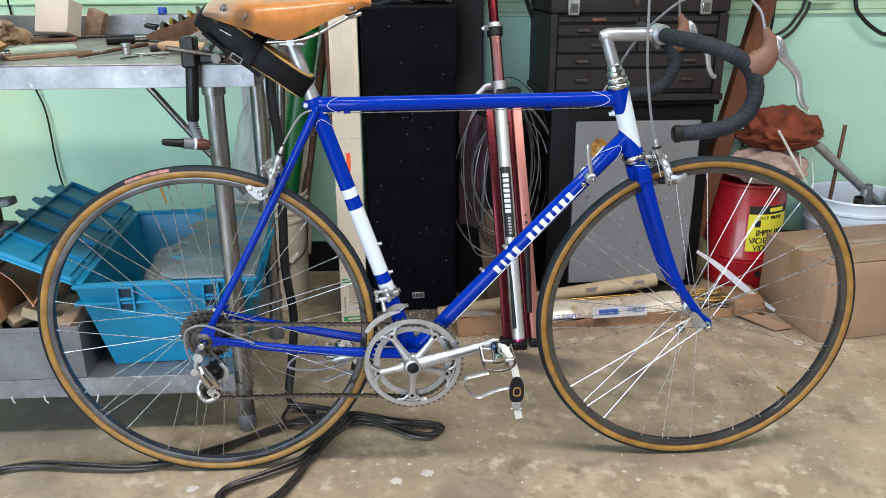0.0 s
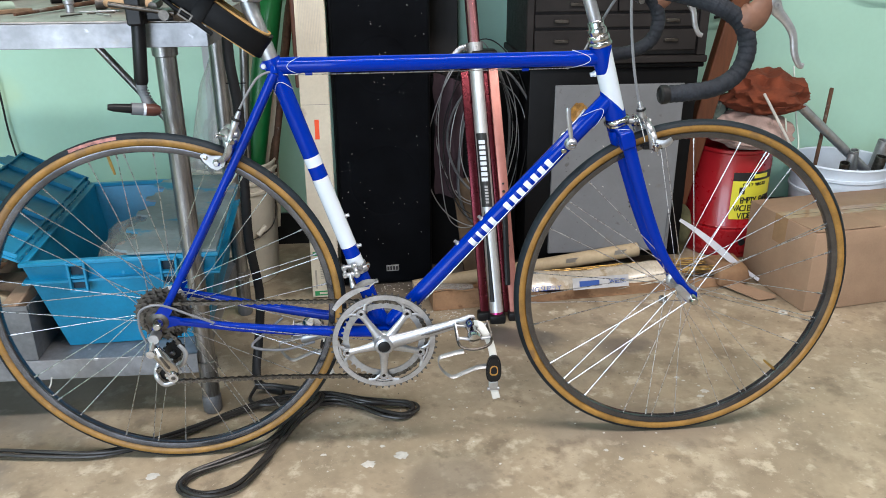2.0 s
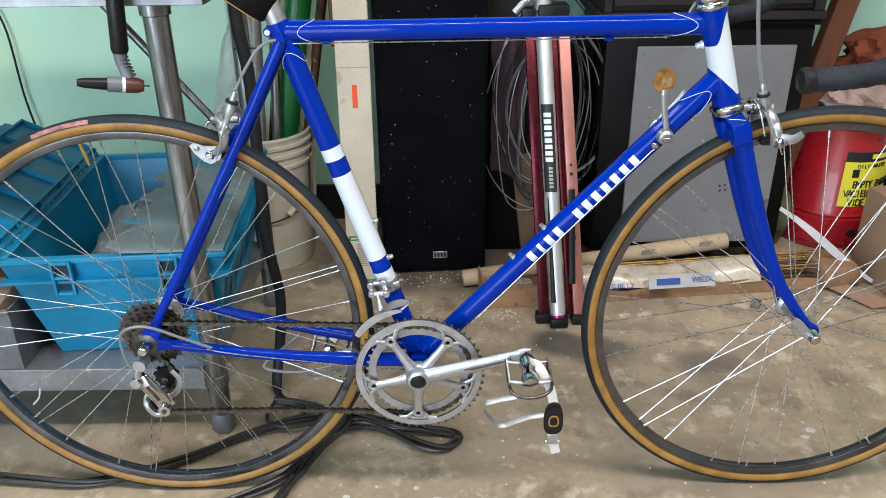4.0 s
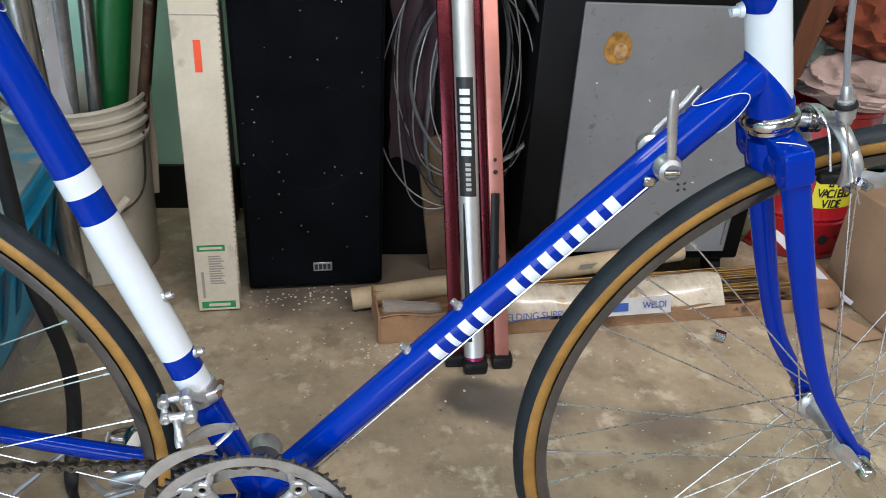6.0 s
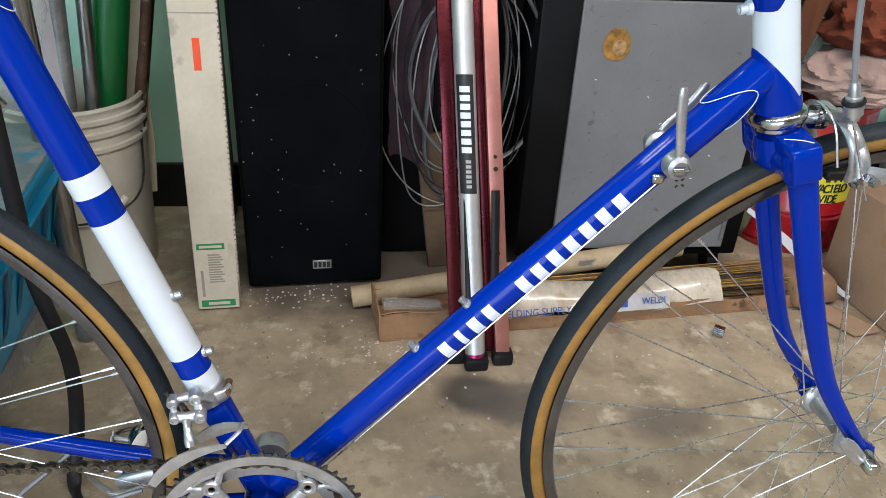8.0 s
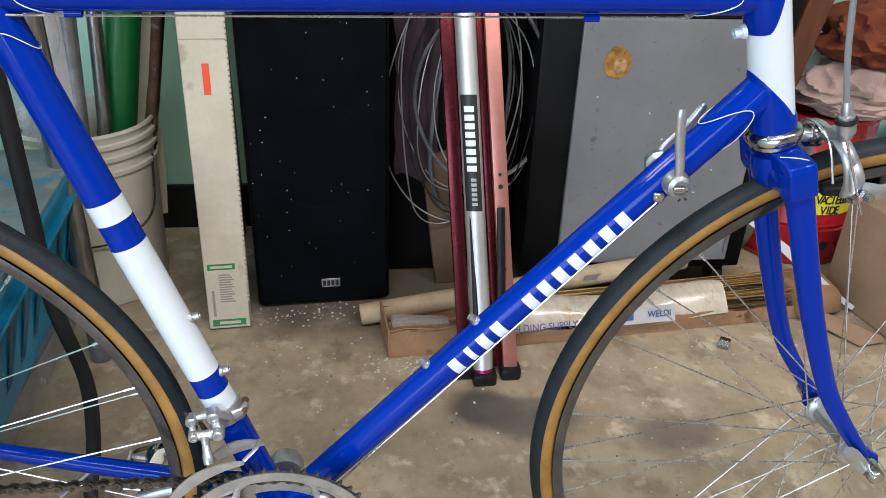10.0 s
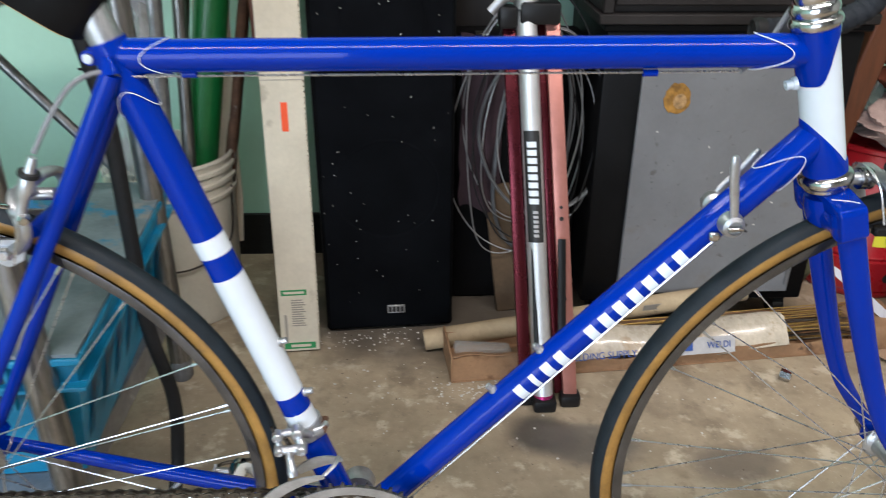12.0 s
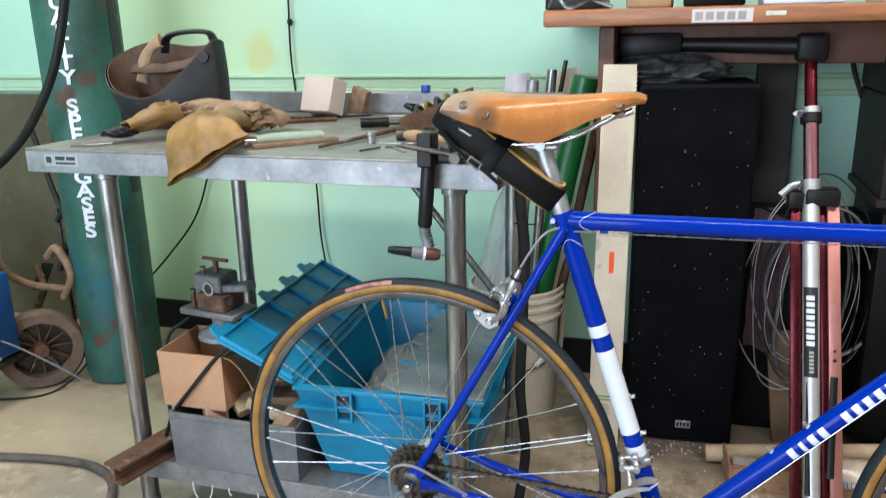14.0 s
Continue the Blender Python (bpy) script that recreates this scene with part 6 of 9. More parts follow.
press = thing("press_vise", "rusty grey bench press vise with screw handle", "vise", m=pose(-1.052, 0.262, 0.4170, 0, 0, -8) @ Matrix.Diagonal((0.74, 0.74, 0.80, 1)))
part("pedestal", lathe(B(), [(0, 0), (0.078, 0), (0.074, 0.010), (0.040, 0.024), (0.033, 0.032), (0.033, 0.062), (0, 0.062)], 22), cast_grey, press)
part("table_plate", box(B(), -0.118, 0.085, -0.055, 0.060, 0.062, 0.080, 0.004), cast_grey, press, "flat grey table plate")
part("jaw", box(B(), -0.050, 0.050, -0.050, 0.045, 0.080, 0.130, 0.005), rusty, press, "rusty lower jaw")
bm = box(B(), -0.062, 0.040, -0.045, 0.040, 0.133, 0.182, 0.006)
part("upper_block", bm, cast_grey, press, "grey upper jaw block")
part("bore", tube(B(), [(-0.002, -0.0465, 0.145), (-0.002, -0.045, 0.145)], 0.017, 18), mark_black, press)
part("bore_ring", lathe(B(), [(0.014, -0.003), (0.020, -0.003), (0.020, 0.004), (0.014, 0.004)], 18, axis_m((-0.002, -0.046, 0.145), (0, 1, 0)), closed=True), alloy_dull, press)
part("screw", tube(B(), [(-0.008, 0, 0.182), (-0.008, 0, 0.215)], 0.008, 10), rusty, press)
part("screw_handle", tube(B(), [(-0.048, -0.006, 0.218), (0.032, 0.006, 0.214)], 0.0055, 8), rusty, press)
for x, z in ((-0.078, 0.080), (-0.030, 0.182)):
    part("stud", tube(B(), [(x, -0.030, z), (x, -0.030, z + 0.050 * (1 if x < -0.05 else 0.35)), (x, -0.030, z + 0.052 * (1 if x < -0.05 else 0.35))], [0.007, 0.007, 0.010], 8), rusty, press)
part("side_arm", box(B(), 0.040, 0.150, -0.035, 0.010, 0.128, 0.150, 0.004, Matrix.Translation((0, 0, 0)) @ Matrix.Rotation(radians(-8), 4, "Y")), cast_grey, press)
bm = B()
box(bm, -0.026, 0.026, -0.13, 0.13, 0, 0.006)
box(bm, -0.026, 0.026, -0.13, 0.13, 0.036, 0.042)
box(bm, -0.006, 0.006, -0.13, 0.13, 0.006, 0.036)
solid("steel_beam", bm, rusty, "rusty brown beam offcut on the shelf", "beam", m=pose(-1.165, 0.150, 0.1625, 0, 0, -12))
bm = tube(B(), spline([(-1.155, 0.155, 0.209), (-1.12, 0.145, 0.275), (-1.06, 0.140, 0.345), (-1.00, 0.150, 0.415), (-0.965, 0.165, 0.440)], 6), 0.0042, 8)
solid("power_cord", bm, cable_black, "black power cord leading up to the tote lid", "cable", group="cords by the bench")
bm = tube(B(), spline([(-1.635, 1.160, 0.850), (-1.65, 1.15, 0.65), (-1.71, 1.13, 0.46), (-1.78, 1.05, 0.33), (-1.84, 0.90, 0.21), (-1.90, 0.66, 0.02), (-2.0, 0.52, 0.008), (-2.3, 0.50, 0.008)], 8), 0.0034, 8)
solid("power_cord", bm, cable_black, "thin black cord hanging down the wall", "cable", group="cords by the bench")
bm = tube(B(), spline([(-1.318, 1.165, 1.60), (-1.317, 1.165, 1.20), (-1.320, 1.163, 0.96), (-1.290, 1.163, 0.70), (-1.262, 1.163, 0.58), (-1.255, 1.160, 0.40), (-1.23, 1.150, 0.25), (-1.18, 1.12, 0.02)], 8), 0.0032, 8)
lathe(bm, [(0, -0.012), (0.006, -0.010), (0.0095, 0), (0.006, 0.010), (0, 0.012)], 10, Matrix.Translation((-1.3175, 1.165, 1.09)))
solid("power_cord", bm, cable_black, "thin black cord with an inline switch on the wall", "cable", group="cords by the bench")
bm = tube(B(), spline([(-1.17, 0.30, 0.43), (-1.215, 0.28, 0.39), (-1.225, 0.26, 0.31), (-1.19, 0.22, 0.24), (-1.165, 0.20, 0.210)], 6), 0.004, 8)
solid("power_cord", bm, cable_black, "black cord curling beside the carton", "cable", group="cords by the bench")

# heavy black strap that hangs from the bench end to the floor
bm = tube(B(), spline([(-0.372, 0.200, 0.842), (-0.376, 0.215, 0.76), (-0.372, 0.235, 0.66), (-0.378, 0.250, 0.50), (-0.384, 0.265, 0.36), (-0.377, 0.290, 0.22), (-0.392, 0.305, 0.10), (-0.400, 0.270, 0.02), (-0.375, 0.225, 0.012), (-0.33, 0.20, 0.012)], 8), 0.0105, 10, flat=(1.0, 0.6), up=(0, 1, 0))
lead = solid("torch_lead", bm, cable_black, "thick black sleeved lead hanging to the floor", "cable")
part("tie", tube(B(), [(-0.390, 0.228, 0.715), (-0.350, 0.228, 0.715)], 0.0015, 6), cable_black, lead)

# torch in its holder
clampo = thing("torch_holder", "black clamp on rods at the bench corner", "clamp", (-0.45, 0.06, BZ))
part("holder_block", box(B(), -0.506, -0.480, 0.030, 0.068, 0.848, 0.903, 0.003), plastic_black, clampo)
part("holder_rod", tube(B(), [(-0.530, 0.028, 0.884), (-0.425, 0.030, 0.868)], 0.0045, 10), steel_dark, clampo)
part("holder_knob", tube(B(), [(-0.440, 0.018, 0.866), (-0.440, 0.060, 0.866)], 0.009, 14), steel_dark, clampo)
part("holder_nut", lathe(B(), [(0, -0.012), (0.014, -0.012), (0.014, 0.012), (0, 0.012)], 6, axis_m((-0.417, 0.046, 0.866), (1, 0, 0))), steel_dark, clampo)
part("holder_base", box(B(), -0.478, -0.395, 0.045, 0.10, 0.8535, 0.872, 0.004), plastic_black, clampo)
for x, z in ((-0.462, 0.878), (-0.404, 0.876)):
    part("holder_bolt", tube(B(), [(x, 0.04, z), (x, 0.085, z + 0.004)], 0.008, 8), steel_dark, clampo)
torch = thing("welding_torch", "black and grey welding torch with brown cup hanging in its holder", "welding torch", (-0.495, 0.045, 0.70))
part("torch_handle", tube(B(), [(-0.4905, 0.047, 0.858), (-0.4912, 0.046, 0.852), (-0.500, 0.045, 0.752), (-0.5005, 0.045, 0.748)], [0.0095, 0.0118, 0.0118, 0.010], 16), plastic_black, torch, "black handle")
bm = tube(B(), [(-0.5005, 0.045, 0.750), (-0.5005, 0.044, 0.735), (-0.496, 0.042, 0.722), (-0.492, 0.036, 0.708)], [0.0100, 0.0082, 0.0078, 0.0090], 12)
neck = part("torch_neck", bm, torch_grey, torch, "ribbed grey neck")
for k in range(6):
    z = 0.742 - 0.005 * k
    part("neck_rib", tube(B(), [(-0.5000 + 0.0012 * k, 0.0445, z), (-0.4998 + 0.0012 * k, 0.0445, z - 0.002)], 0.0098, 12), torch_grey, neck)
h0, h1 = V(-0.5515, 0.006, 0.7165), V(-0.4735, 0.042, 0.7020)
hd = (h1 - h0)
part("back_cap", tube(B(), [h0, h0 + hd * 0.10, h0 + hd * 0.46], [0.0048, 0.0068, 0.0086], 14), plastic_black, torch, "long black back cap")
part("torch_head", tube(B(), [h0 + hd * 0.44, h0 + hd * 0.66], [0.0105, 0.0108], 14), torch_grey, torch)
part("collar", tube(B(), [h0 + hd * 0.66, h0 + hd * 0.71], 0.0110, 14), mark_white, torch, "white insulator ring")
part("cup", tube(B(), [h0 + hd * 0.71, h0 + hd * 0.90, h0 + hd * 0.99], [0.0112, 0.0108, 0.0080], 14), torch_brown, torch, "brown ceramic cup")
part("electrode", tube(B(), [h0 + hd * 0.97, h0 + hd * 1.08], 0.0010, 6), steel_dark, torch)

# folded spare tyre strapped under the saddle
sp = thing("spare_tyre", "folded black spare tyre with tan lining under the saddle", "tyre", (-0.39, 0, 0.80))
TYD = V(0.812, 0, -0.583).normalized()
TYN = V(0.583, 0, 0.812).normalized()
TYC = V(-0.3640, 0.0, 0.8790)


def fold_band(bm, half_len, half_wide, high, thick, bow):
    """A flat strip bent into a long loop, its section bowed outwards a little."""
    n = 64
    rings = []
    for k in range(n):
        a = 2 * math.pi * k / n
        ca, sa = math.cos(a), math.sin(a)
        u = half_len * math.copysign(abs(ca) ** 0.80, ca)
        w = half_wide * math.copysign(abs(sa) ** 0.62, sa)
        out = V(ca / half_len, sa / half_wide, 0).normalized()
        row = []
        for h, o in ((-1, -thick), (-1, 0), (-0.5, bow), (0, bow * 1.3), (0.5, bow), (1, 0), (1, -thick), (0, -thick)):
            wob = 0.0012 * math.sin(3 * a + h)
            row.append(bm.verts.new(TYC + TYD * (u + out.x * o) + V(0, w + out.y * o, 0) + TYN * (h * high + wob)))
        rings.append(row)
    for k in range(n):
        p, q = rings[k], rings[(k + 1) % n]
        for i in range(8):
            bm.faces.new((p[i], p[(i + 1) % 8], q[(i + 1) % 8], q[i]))
    return bm


part("tyre_fold", fold_band(B(), 0.113, 0.034, 0.0190, 0.006, 0.0016), black_leather, sp, "black folded tread")
part("tyre_lining", fold_band(B(), 0.107, 0.0275, 0.0220, 0.004, 0.0004), tan_cotton, sp, "tan cotton lining")
part("tyre_fold", fold_band(B(), 0.100, 0.0215, 0.0205, 0.006, 0.001), black_leather, sp)
part("tyre_lining", fold_band(B(), 0.092, 0.0155, 0.0215, 0.012, 0.0004), tan_cotton, sp, "tan cotton lining")
st_c = TYC + TYD * -0.002
loop = [st_c + V(0, y, 0) + TYN * n for y, n in ((-0.0380, -0.022), (-0.0380, 0.018), (-0.033, 0.026), (-0.02, 0.034), (0.02, 0.034), (0.033, 0.026), (0.0380, 0.018), (0.0380, -0.022), (0.033, -0.0265), (-0.033, -0.0265))]
part("strap", tube(B(), loop, 0.0115, 10, closed=True, flat=(0.14, 1.0), up=tuple(TYD)), black_leather, sp, "black leather strap")
BK = st_c + TYD * -0.016 + V(0, -0.0400, 0) - TYN * 0.0225
part("strap_buckle", annulus(B(), [(-0.011, -0.0065), (0.011, -0.0065), (0.011, 0.0065), (-0.011, 0.0065)], [(-0.0085, -0.004), (0.0085, -0.004), (0.0085, 0.004), (-0.0085, 0.004)], -0.0012, 0.0012, frame_m(BK, TYD, TYN)), steel_dark, sp, "dull steel buckle")
part("strap_tail", tube(B(), [BK - TYD * 0.070 + TYN * 0.006, BK - TYD * 0.02, BK + TYD * 0.02, BK + TYD * 0.050 - TYN * 0.002], 0.0036, 8, flat=(1.0, 0.3), up=(0, 1, 0)), black_leather, sp)

# on the bench top
blk = B()
box(blk, -0.046, 0.046, -0.028, 0.028, 0.0, 0.085, 0.002)
solid("stone_block", blk, block_beige, "smooth beige block leaning back on the bench", "block", m=pose(-0.965, 0.632, BZ + 0.012, -18, 0, -14))
solid("wooden_wedge", box(B(), -0.022, 0.022, -0.012, 0.012, 0, 0.070, 0.002), raw_wood, "brown wooden wedge behind the beige block", "wedge", m=pose(-0.905, 0.705, BZ + 0.001, 0, 20, -10))

mask = thing("welding_mask", "grey welding mask lying open side up on the bench", "welding mask", (-1.22, 0.44, BZ))
RIM = spline([(-1.400, 0.42, 1.000), (-1.355, 0.36, 0.945), (-1.265, 0.345, 0.922), (-1.195, 0.35, 0.950), (-1.115, 0.39, 1.030), (-1.100, 0.41, 1.046), (-1.115, 0.46, 1.040), (-1.22, 0.50, 1.030), (-1.34, 0.49, 1.040)], 6, True)
FOOT = spline([(-1.352, 0.43, 0.884), (-1.325, 0.385, 0.866), (-1.24, 0.37, 0.858), (-1.18, 0.372, 0.856), (-1.12, 0.390, 0.856), (-1.10, 0.410, 0.856), (-1.11, 0.45, 0.856), (-1.21, 0.48, 0.857), (-1.325, 0.475, 0.870)], 6, True)


def mask_shell(shrink):
    """A deep shell from a rounded foot to a slanting rim, one cheek drawn up into a tall corner."""
    c = V(-1.22, 0.44, 0.862)
    n = len(RIM)

    def fn(u, v):
        k = int(round(u * n)) % n
        if v < 0.25:
            return c.lerp(FOOT[k], 0.25 + v * 3)
        t = (v - 0.25) / 0.75
        p = FOOT[k].lerp(RIM[k], t)
        out = (FOOT[k] - c)
        p = p + V(out.x, out.y, 0) * (0.05 * math.sin(math.pi * t))
        q = V(c.x, c.y, p.z)
        return q + (p - q) * shrink + V(0, 0, 0.004 * (1 - shrink) * 20)
    return sheet(B(), n, 12, fn, 0.0025)


part("mask_shell", mask_shell(1.0), mask_grey, mask, "dark grey fibre shell")
part("mask_lining", mask_shell(0.965), mask_inside, mask, "brown worn inside")
part("headband", rumple(tube(B(), spline([(-1.335, 0.44, 0.985), (-1.26, 0.40, 0.985), (-1.20, 0.40, 0.990), (-1.135, 0.43, 1.010)], 6), 0.021, 12, flat=(1, 0.5), up=(0, -0.4, 1)), 0.004, 40, 2), mask_inside, mask, "padded brown headband")
part("crown_band", tube(B(), spline([(-1.250, 0.43, 1.020), (-1.240, 0.43, 1.052), (-1.20, 0.43, 1.064), (-1.135, 0.43, 1.064), (-1.118, 0.43, 1.045), (-1.117, 0.43, 1.02)], 5), 0.016, 10, flat=(0.35, 1), up=(0, -1, 0)), plastic_black, mask, "black crown band")
part("sweatband", rumple(tube(B(), spline([(-1.310, 0.42, 0.955), (-1.30, 0.42, 1.00), (-1.275, 0.42, 1.035), (-1.248, 0.42, 1.048)], 6), 0.016, 12, flat=(1, 0.6), up=(0, -1, 0.3)), 0.004, 40, 5), glove_tan, mask, "brown leather sweatband")
part("pivot_knob", tube(B(), [(-1.122, 0.398, 1.010), (-1.118, 0.382, 1.012)], 0.012, 14), plastic_black, mask)


def curve_at(pts, t):
    P = spline(pts, 8)
    f = t * (len(P) - 1)
    i = min(int(f), len(P) - 2)
    return P[i].lerp(P[i + 1], f - i)


def glove_cuff(mids, halves, thicks, seed):
    """A stiff leather cuff pressed flat: an oval sleeve that widens to an open mouth."""
    def fn(u, v):
        c, w = curve_at(mids, v), curve_at(halves, v)
        d = (curve_at(mids, min(1, v + 0.02)) - curve_at(mids, max(0, v - 0.02))).normalized()
        n_ = d.cross(w).normalized()
        t = curve_at([(x, 0, 0) for x in thicks], v).x
        a = 2 * math.pi * u
        s_ = math.sin(a)
        fold = 1 + 0.26 * math.sin(5 * a + 7 * v + seed) * (1 - 0.6 * v) + 0.10 * math.sin(9 * a - 6 * v)
        return c + w * math.cos(a) + n_ * (t * math.copysign(abs(s_) ** 0.8, s_) * fold)
    bm = sheet(B(), 44, 22, fn, 0.003)
    return rumple(rumple(bm, 0.007, 16, seed), 0.0022, 50, seed)


gl = thing("leather_glove", "yellow leather welding gauntlet drooping over the bench edge", "glove", (-0.945, 0.15, BZ), group="welding gloves")
part("cuff", glove_cuff([(-0.975, 0.26, 0.885), (-0.962, 0.16, 0.900), (-0.936, 0.075, 0.892), (-0.902, 0.046, 0.846)], [(0.040, 0, 0), (0.058, 0, 0.004), (0.070, 0, 0.024), (0.082, 0.006, 0.046)], [0.020, 0.021, 0.017, 0.014], 2), glove_yellow, gl, "wide yellow leather cuff")
part("palm", cloth_lump((-0.985, 0.305, 0.888), (0.060, 0.070, 0.036), 3, 0.4), glove_tan, gl, "tan suede palm")


def finger(bm, pts, r):
    P = spline(pts, 6)
    k = len(P) - 1
    tube(bm, P, [r * (0.95 + 0.12 * math.sin(i * 1.1)) * (1 if i < k - 1 else 0.72) for i in range(k + 1)], 12)
    return bm


gl2 = thing("leather_glove", "tan suede welding glove with curled fingers on the bench", "glove", m=pose(-1.065, 0.325, BZ, 0, 0, 16), group="welding gloves")
part("palm", cloth_lump((0, 0, 0.034), (0.095, 0.055, 0.034), 7, 0.45), glove_tan, gl2)
for k, (dy, l) in enumerate(((-0.036, 0.075), (-0.012, 0.090), (0.012, 0.088), (0.034, 0.070))):
    part("finger", rumple(finger(B(), [(0.06, dy, 0.036), (0.06 + l * 0.45, dy * 1.1, 0.044), (0.06 + l * 0.9, dy * 1.15, 0.030), (0.06 + l, dy * 1.1, 0.016)], 0.0145), 0.006, 45, k), glove_tan, gl2)
bm = glove_cuff([(-0.070, -0.03, 0.050), (-0.11, -0.065, 0.042), (-0.15, -0.10, 0.028)], [(0.022, -0.022, 0), (0.020, -0.022, 0.004), (0.018, -0.020, 0.004)], [0.022, 0.020, 0.012], 9)
part("cuff", bm, glove_yellow, gl2, "rolled yellow cuff")
part("cuff_mouth", cloth_lump((-0.160, -0.110, 0.018), (0.032, 0.016, 0.012), 4, 0.4, 40), mask_grey, gl2, "dark scorched cuff edge")


def bench_rod(name, a, b, r, mat, label, cat, group="", rb=None):
    bm = tube(B(), [V(*a), V(*b)], [r, rb or r], 10)
    return solid(name, bm, mat, label, cat, group=group)


Z = BZ + 0.0005
t1 = thing("wire_brush", "pale green handled tool with a bright tip on the bench", "hand tool", (-0.90, 0.30, BZ))
part("grip", tube(B(), [(-0.872, 0.162, Z + 0.012), (-0.852, 0.185, Z + 0.013), (-0.784, 0.262, Z + 0.011)], [0.0100, 0.0125, 0.0110], 12, flat=(1, 0.85), up=(0, 0, 1)), handle_green, t1)
part("tip", tube(B(), [(-0.888, 0.145, Z + 0.0115), (-0.872, 0.162, Z + 0.0115)], [0.0110, 0.0100], 12), chrome, t1)
part("shaft", box(B(), -0.012, 0.012, -0.085, 0.085, 0, 0.007, 0.001, pose(-0.812, 0.205, Z, 0, 0, -42)), raw_wood, t1)
part("loop_handle", tube(B(), spline([(-0.915, 0.170, Z + 0.010), (-0.930, 0.190, Z + 0.013), (-0.910, 0.215, Z + 0.012), (-0.890, 0.200, Z + 0.010)], 5), 0.006, 8), handle_wood, t1)
bench_rod("iron_bar", (-1.10, 0.56, Z + 0.004), (-0.86, 0.70, Z + 0.004), 0.0045, steel_dark, "thin dark iron bar lying on the bench", "metal bar", "bars on the bench")
bench_rod("iron_bar", (-1.06, 0.47, Z + 0.005), (-0.90, 0.58, Z + 0.005), 0.005, rusty, "rusty iron bar lying on the bench", "metal bar", "bars on the bench")
bench_rod("iron_bar", (-0.735, 0.150, Z + 0.005), (-0.675, 0.395, Z + 0.007), 0.003, rusty, "rusty tapered bar lying on the bench", "metal bar", "bars on the bench", 0.005)
bench_rod("iron_bar", (-0.80, 0.66, Z + 0.003), (-0.60, 0.69, Z + 0.003), 0.003, alloy_dull, "bright thin rod lying on the bench", "metal bar", "bars on the bench")
fl_ = bench_rod("file", (-0.79, 0.47, Z + 0.010), (-0.735, 0.50, Z + 0.010), 0.011, plastic_black, "black handled file on the bench", "file")
part("blade", tube(B(), [(-0.737, 0.499, Z + 0.008), (-0.62, 0.57, Z + 0.008)], 0.006, 8), steel_dark, fl_)
for k, (x, y, l, a) in enumerate(((-0.60, 0.20, 0.05, 30), (-0.585, 0.165, 0.06, -50), (-0.64, 0.16, 0.05, 65), (-0.615, 0.235, 0.07, 10), (-1.215, 0.105, 0.06, 15), (-1.200, 0.125, 0.05, 40), (-0.54, 0.28, 0.05, 20))):
    d = V(math.cos(radians(a)), math.sin(radians(a)), 0) * l / 2
    bench_rod("wire_offcut", tuple(V(x, y, Z + 0.002) - d), tuple(V(x, y, Z + 0.002) + d), 0.0016, alloy_dull if k % 2 else steel_dark, "short cut wire on the bench", "wire", "wire offcuts")
cup = lathe(B(), [(0, 0), (0.008, 0), (0.008, 0.014), (0.010, 0.016), (0.010, 0.022), (0.007, 0.022), (0.007, 0.017), (0, 0.017)], 16, Matrix.Translation((-0.672, 0.245, Z)))
solid("brass_fitting", cup, alloy_dull, "small metal fitting standing on the bench", "fitting")
hm = thing("hammer", "small steel hammer with a wooden handle on the bench", "hammer", (-0.60, 0.30, BZ))
part("hammer_head", tube(B(), [(-0.635, 0.285, Z + 0.0122), (-0.620, 0.288, Z + 0.0122), (-0.610, 0.290, Z + 0.0122), (-0.570, 0.300, Z + 0.0122)], [0.0120, 0.0120, 0.008, 0.0095], 14), steel_dark, hm)
part("hammer_handle", tube(B(), [(-0.605, 0.262, Z + 0.015), (-0.590, 0.250, Z + 0.015), (-0.50, 0.215, Z + 0.015)], [0.010, 0.014, 0.013], 12, flat=(1, 0.8), up=(0, 0, 1)), handle_wood, hm)
gt = thing("tin_tray", "rusty tin tray with loose parts on the bench", "tray", m=pose(-0.600, 0.470, BZ + 0.022, 0, -22, 12))
part("tray_body", open_box(B(), 0.15, 0.085, 0.165, 0.10, 0.035, 0.002), rusty, gt)
for k in range(5):
    part("tray_part", tube(B(), spline([(-0.05 + 0.025 * k, -0.03, 0.02), (-0.04 + 0.022 * k, 0.0, 0.045), (-0.03 + 0.02 * k, 0.03, 0.02)], 4), 0.005, 8), brass if k % 2 else steel_dark, gt)
gg = thing("safety_goggles", "clear and black safety goggles heaped on the bench", "goggles", m=pose(-0.640, 0.60, BZ + 0.004, 0, 0, 30))
for s in (-1, 1):
    part("lens", lathe(B(), [(0.0, 0.030), (0.020, 0.028), (0.030, 0.018), (0.033, 0.004), (0.030, 0.004), (0.018, 0.024), (0.0, 0.026)], 16, pose(s * 0.034, 0, 0.010, 30, 0, 0)), bag_film, gg)
    part("temple", box(B(), s * 0.070 - 0.004, s * 0.070 + 0.004, 0.0, 0.10, 0.022, 0.032, 0.002), plastic_black, gg)
part("strap", tube(B(), spline([(-0.07, 0.09, 0.030), (-0.02, 0.10, 0.022), (0.04, 0.10, 0.018), (0.07, 0.09, 0.030)], 5), 0.005, 8, flat=(1, 0.3), up=(0, 1, 0)), plastic_black, gg)
solid("bottle_cap", lathe(B(), [(0, 0), (0.012, 0), (0.012, 0.013), (0.0105, 0.016), (0, 0.016)], 18, Matrix.Translation((-0.735, 0.762, BZ + 0.0555))), M("blue cap plastic", (0.01, 0.05, 0.35), 0.4), "blue plastic cap on the bench upstand", "cap")

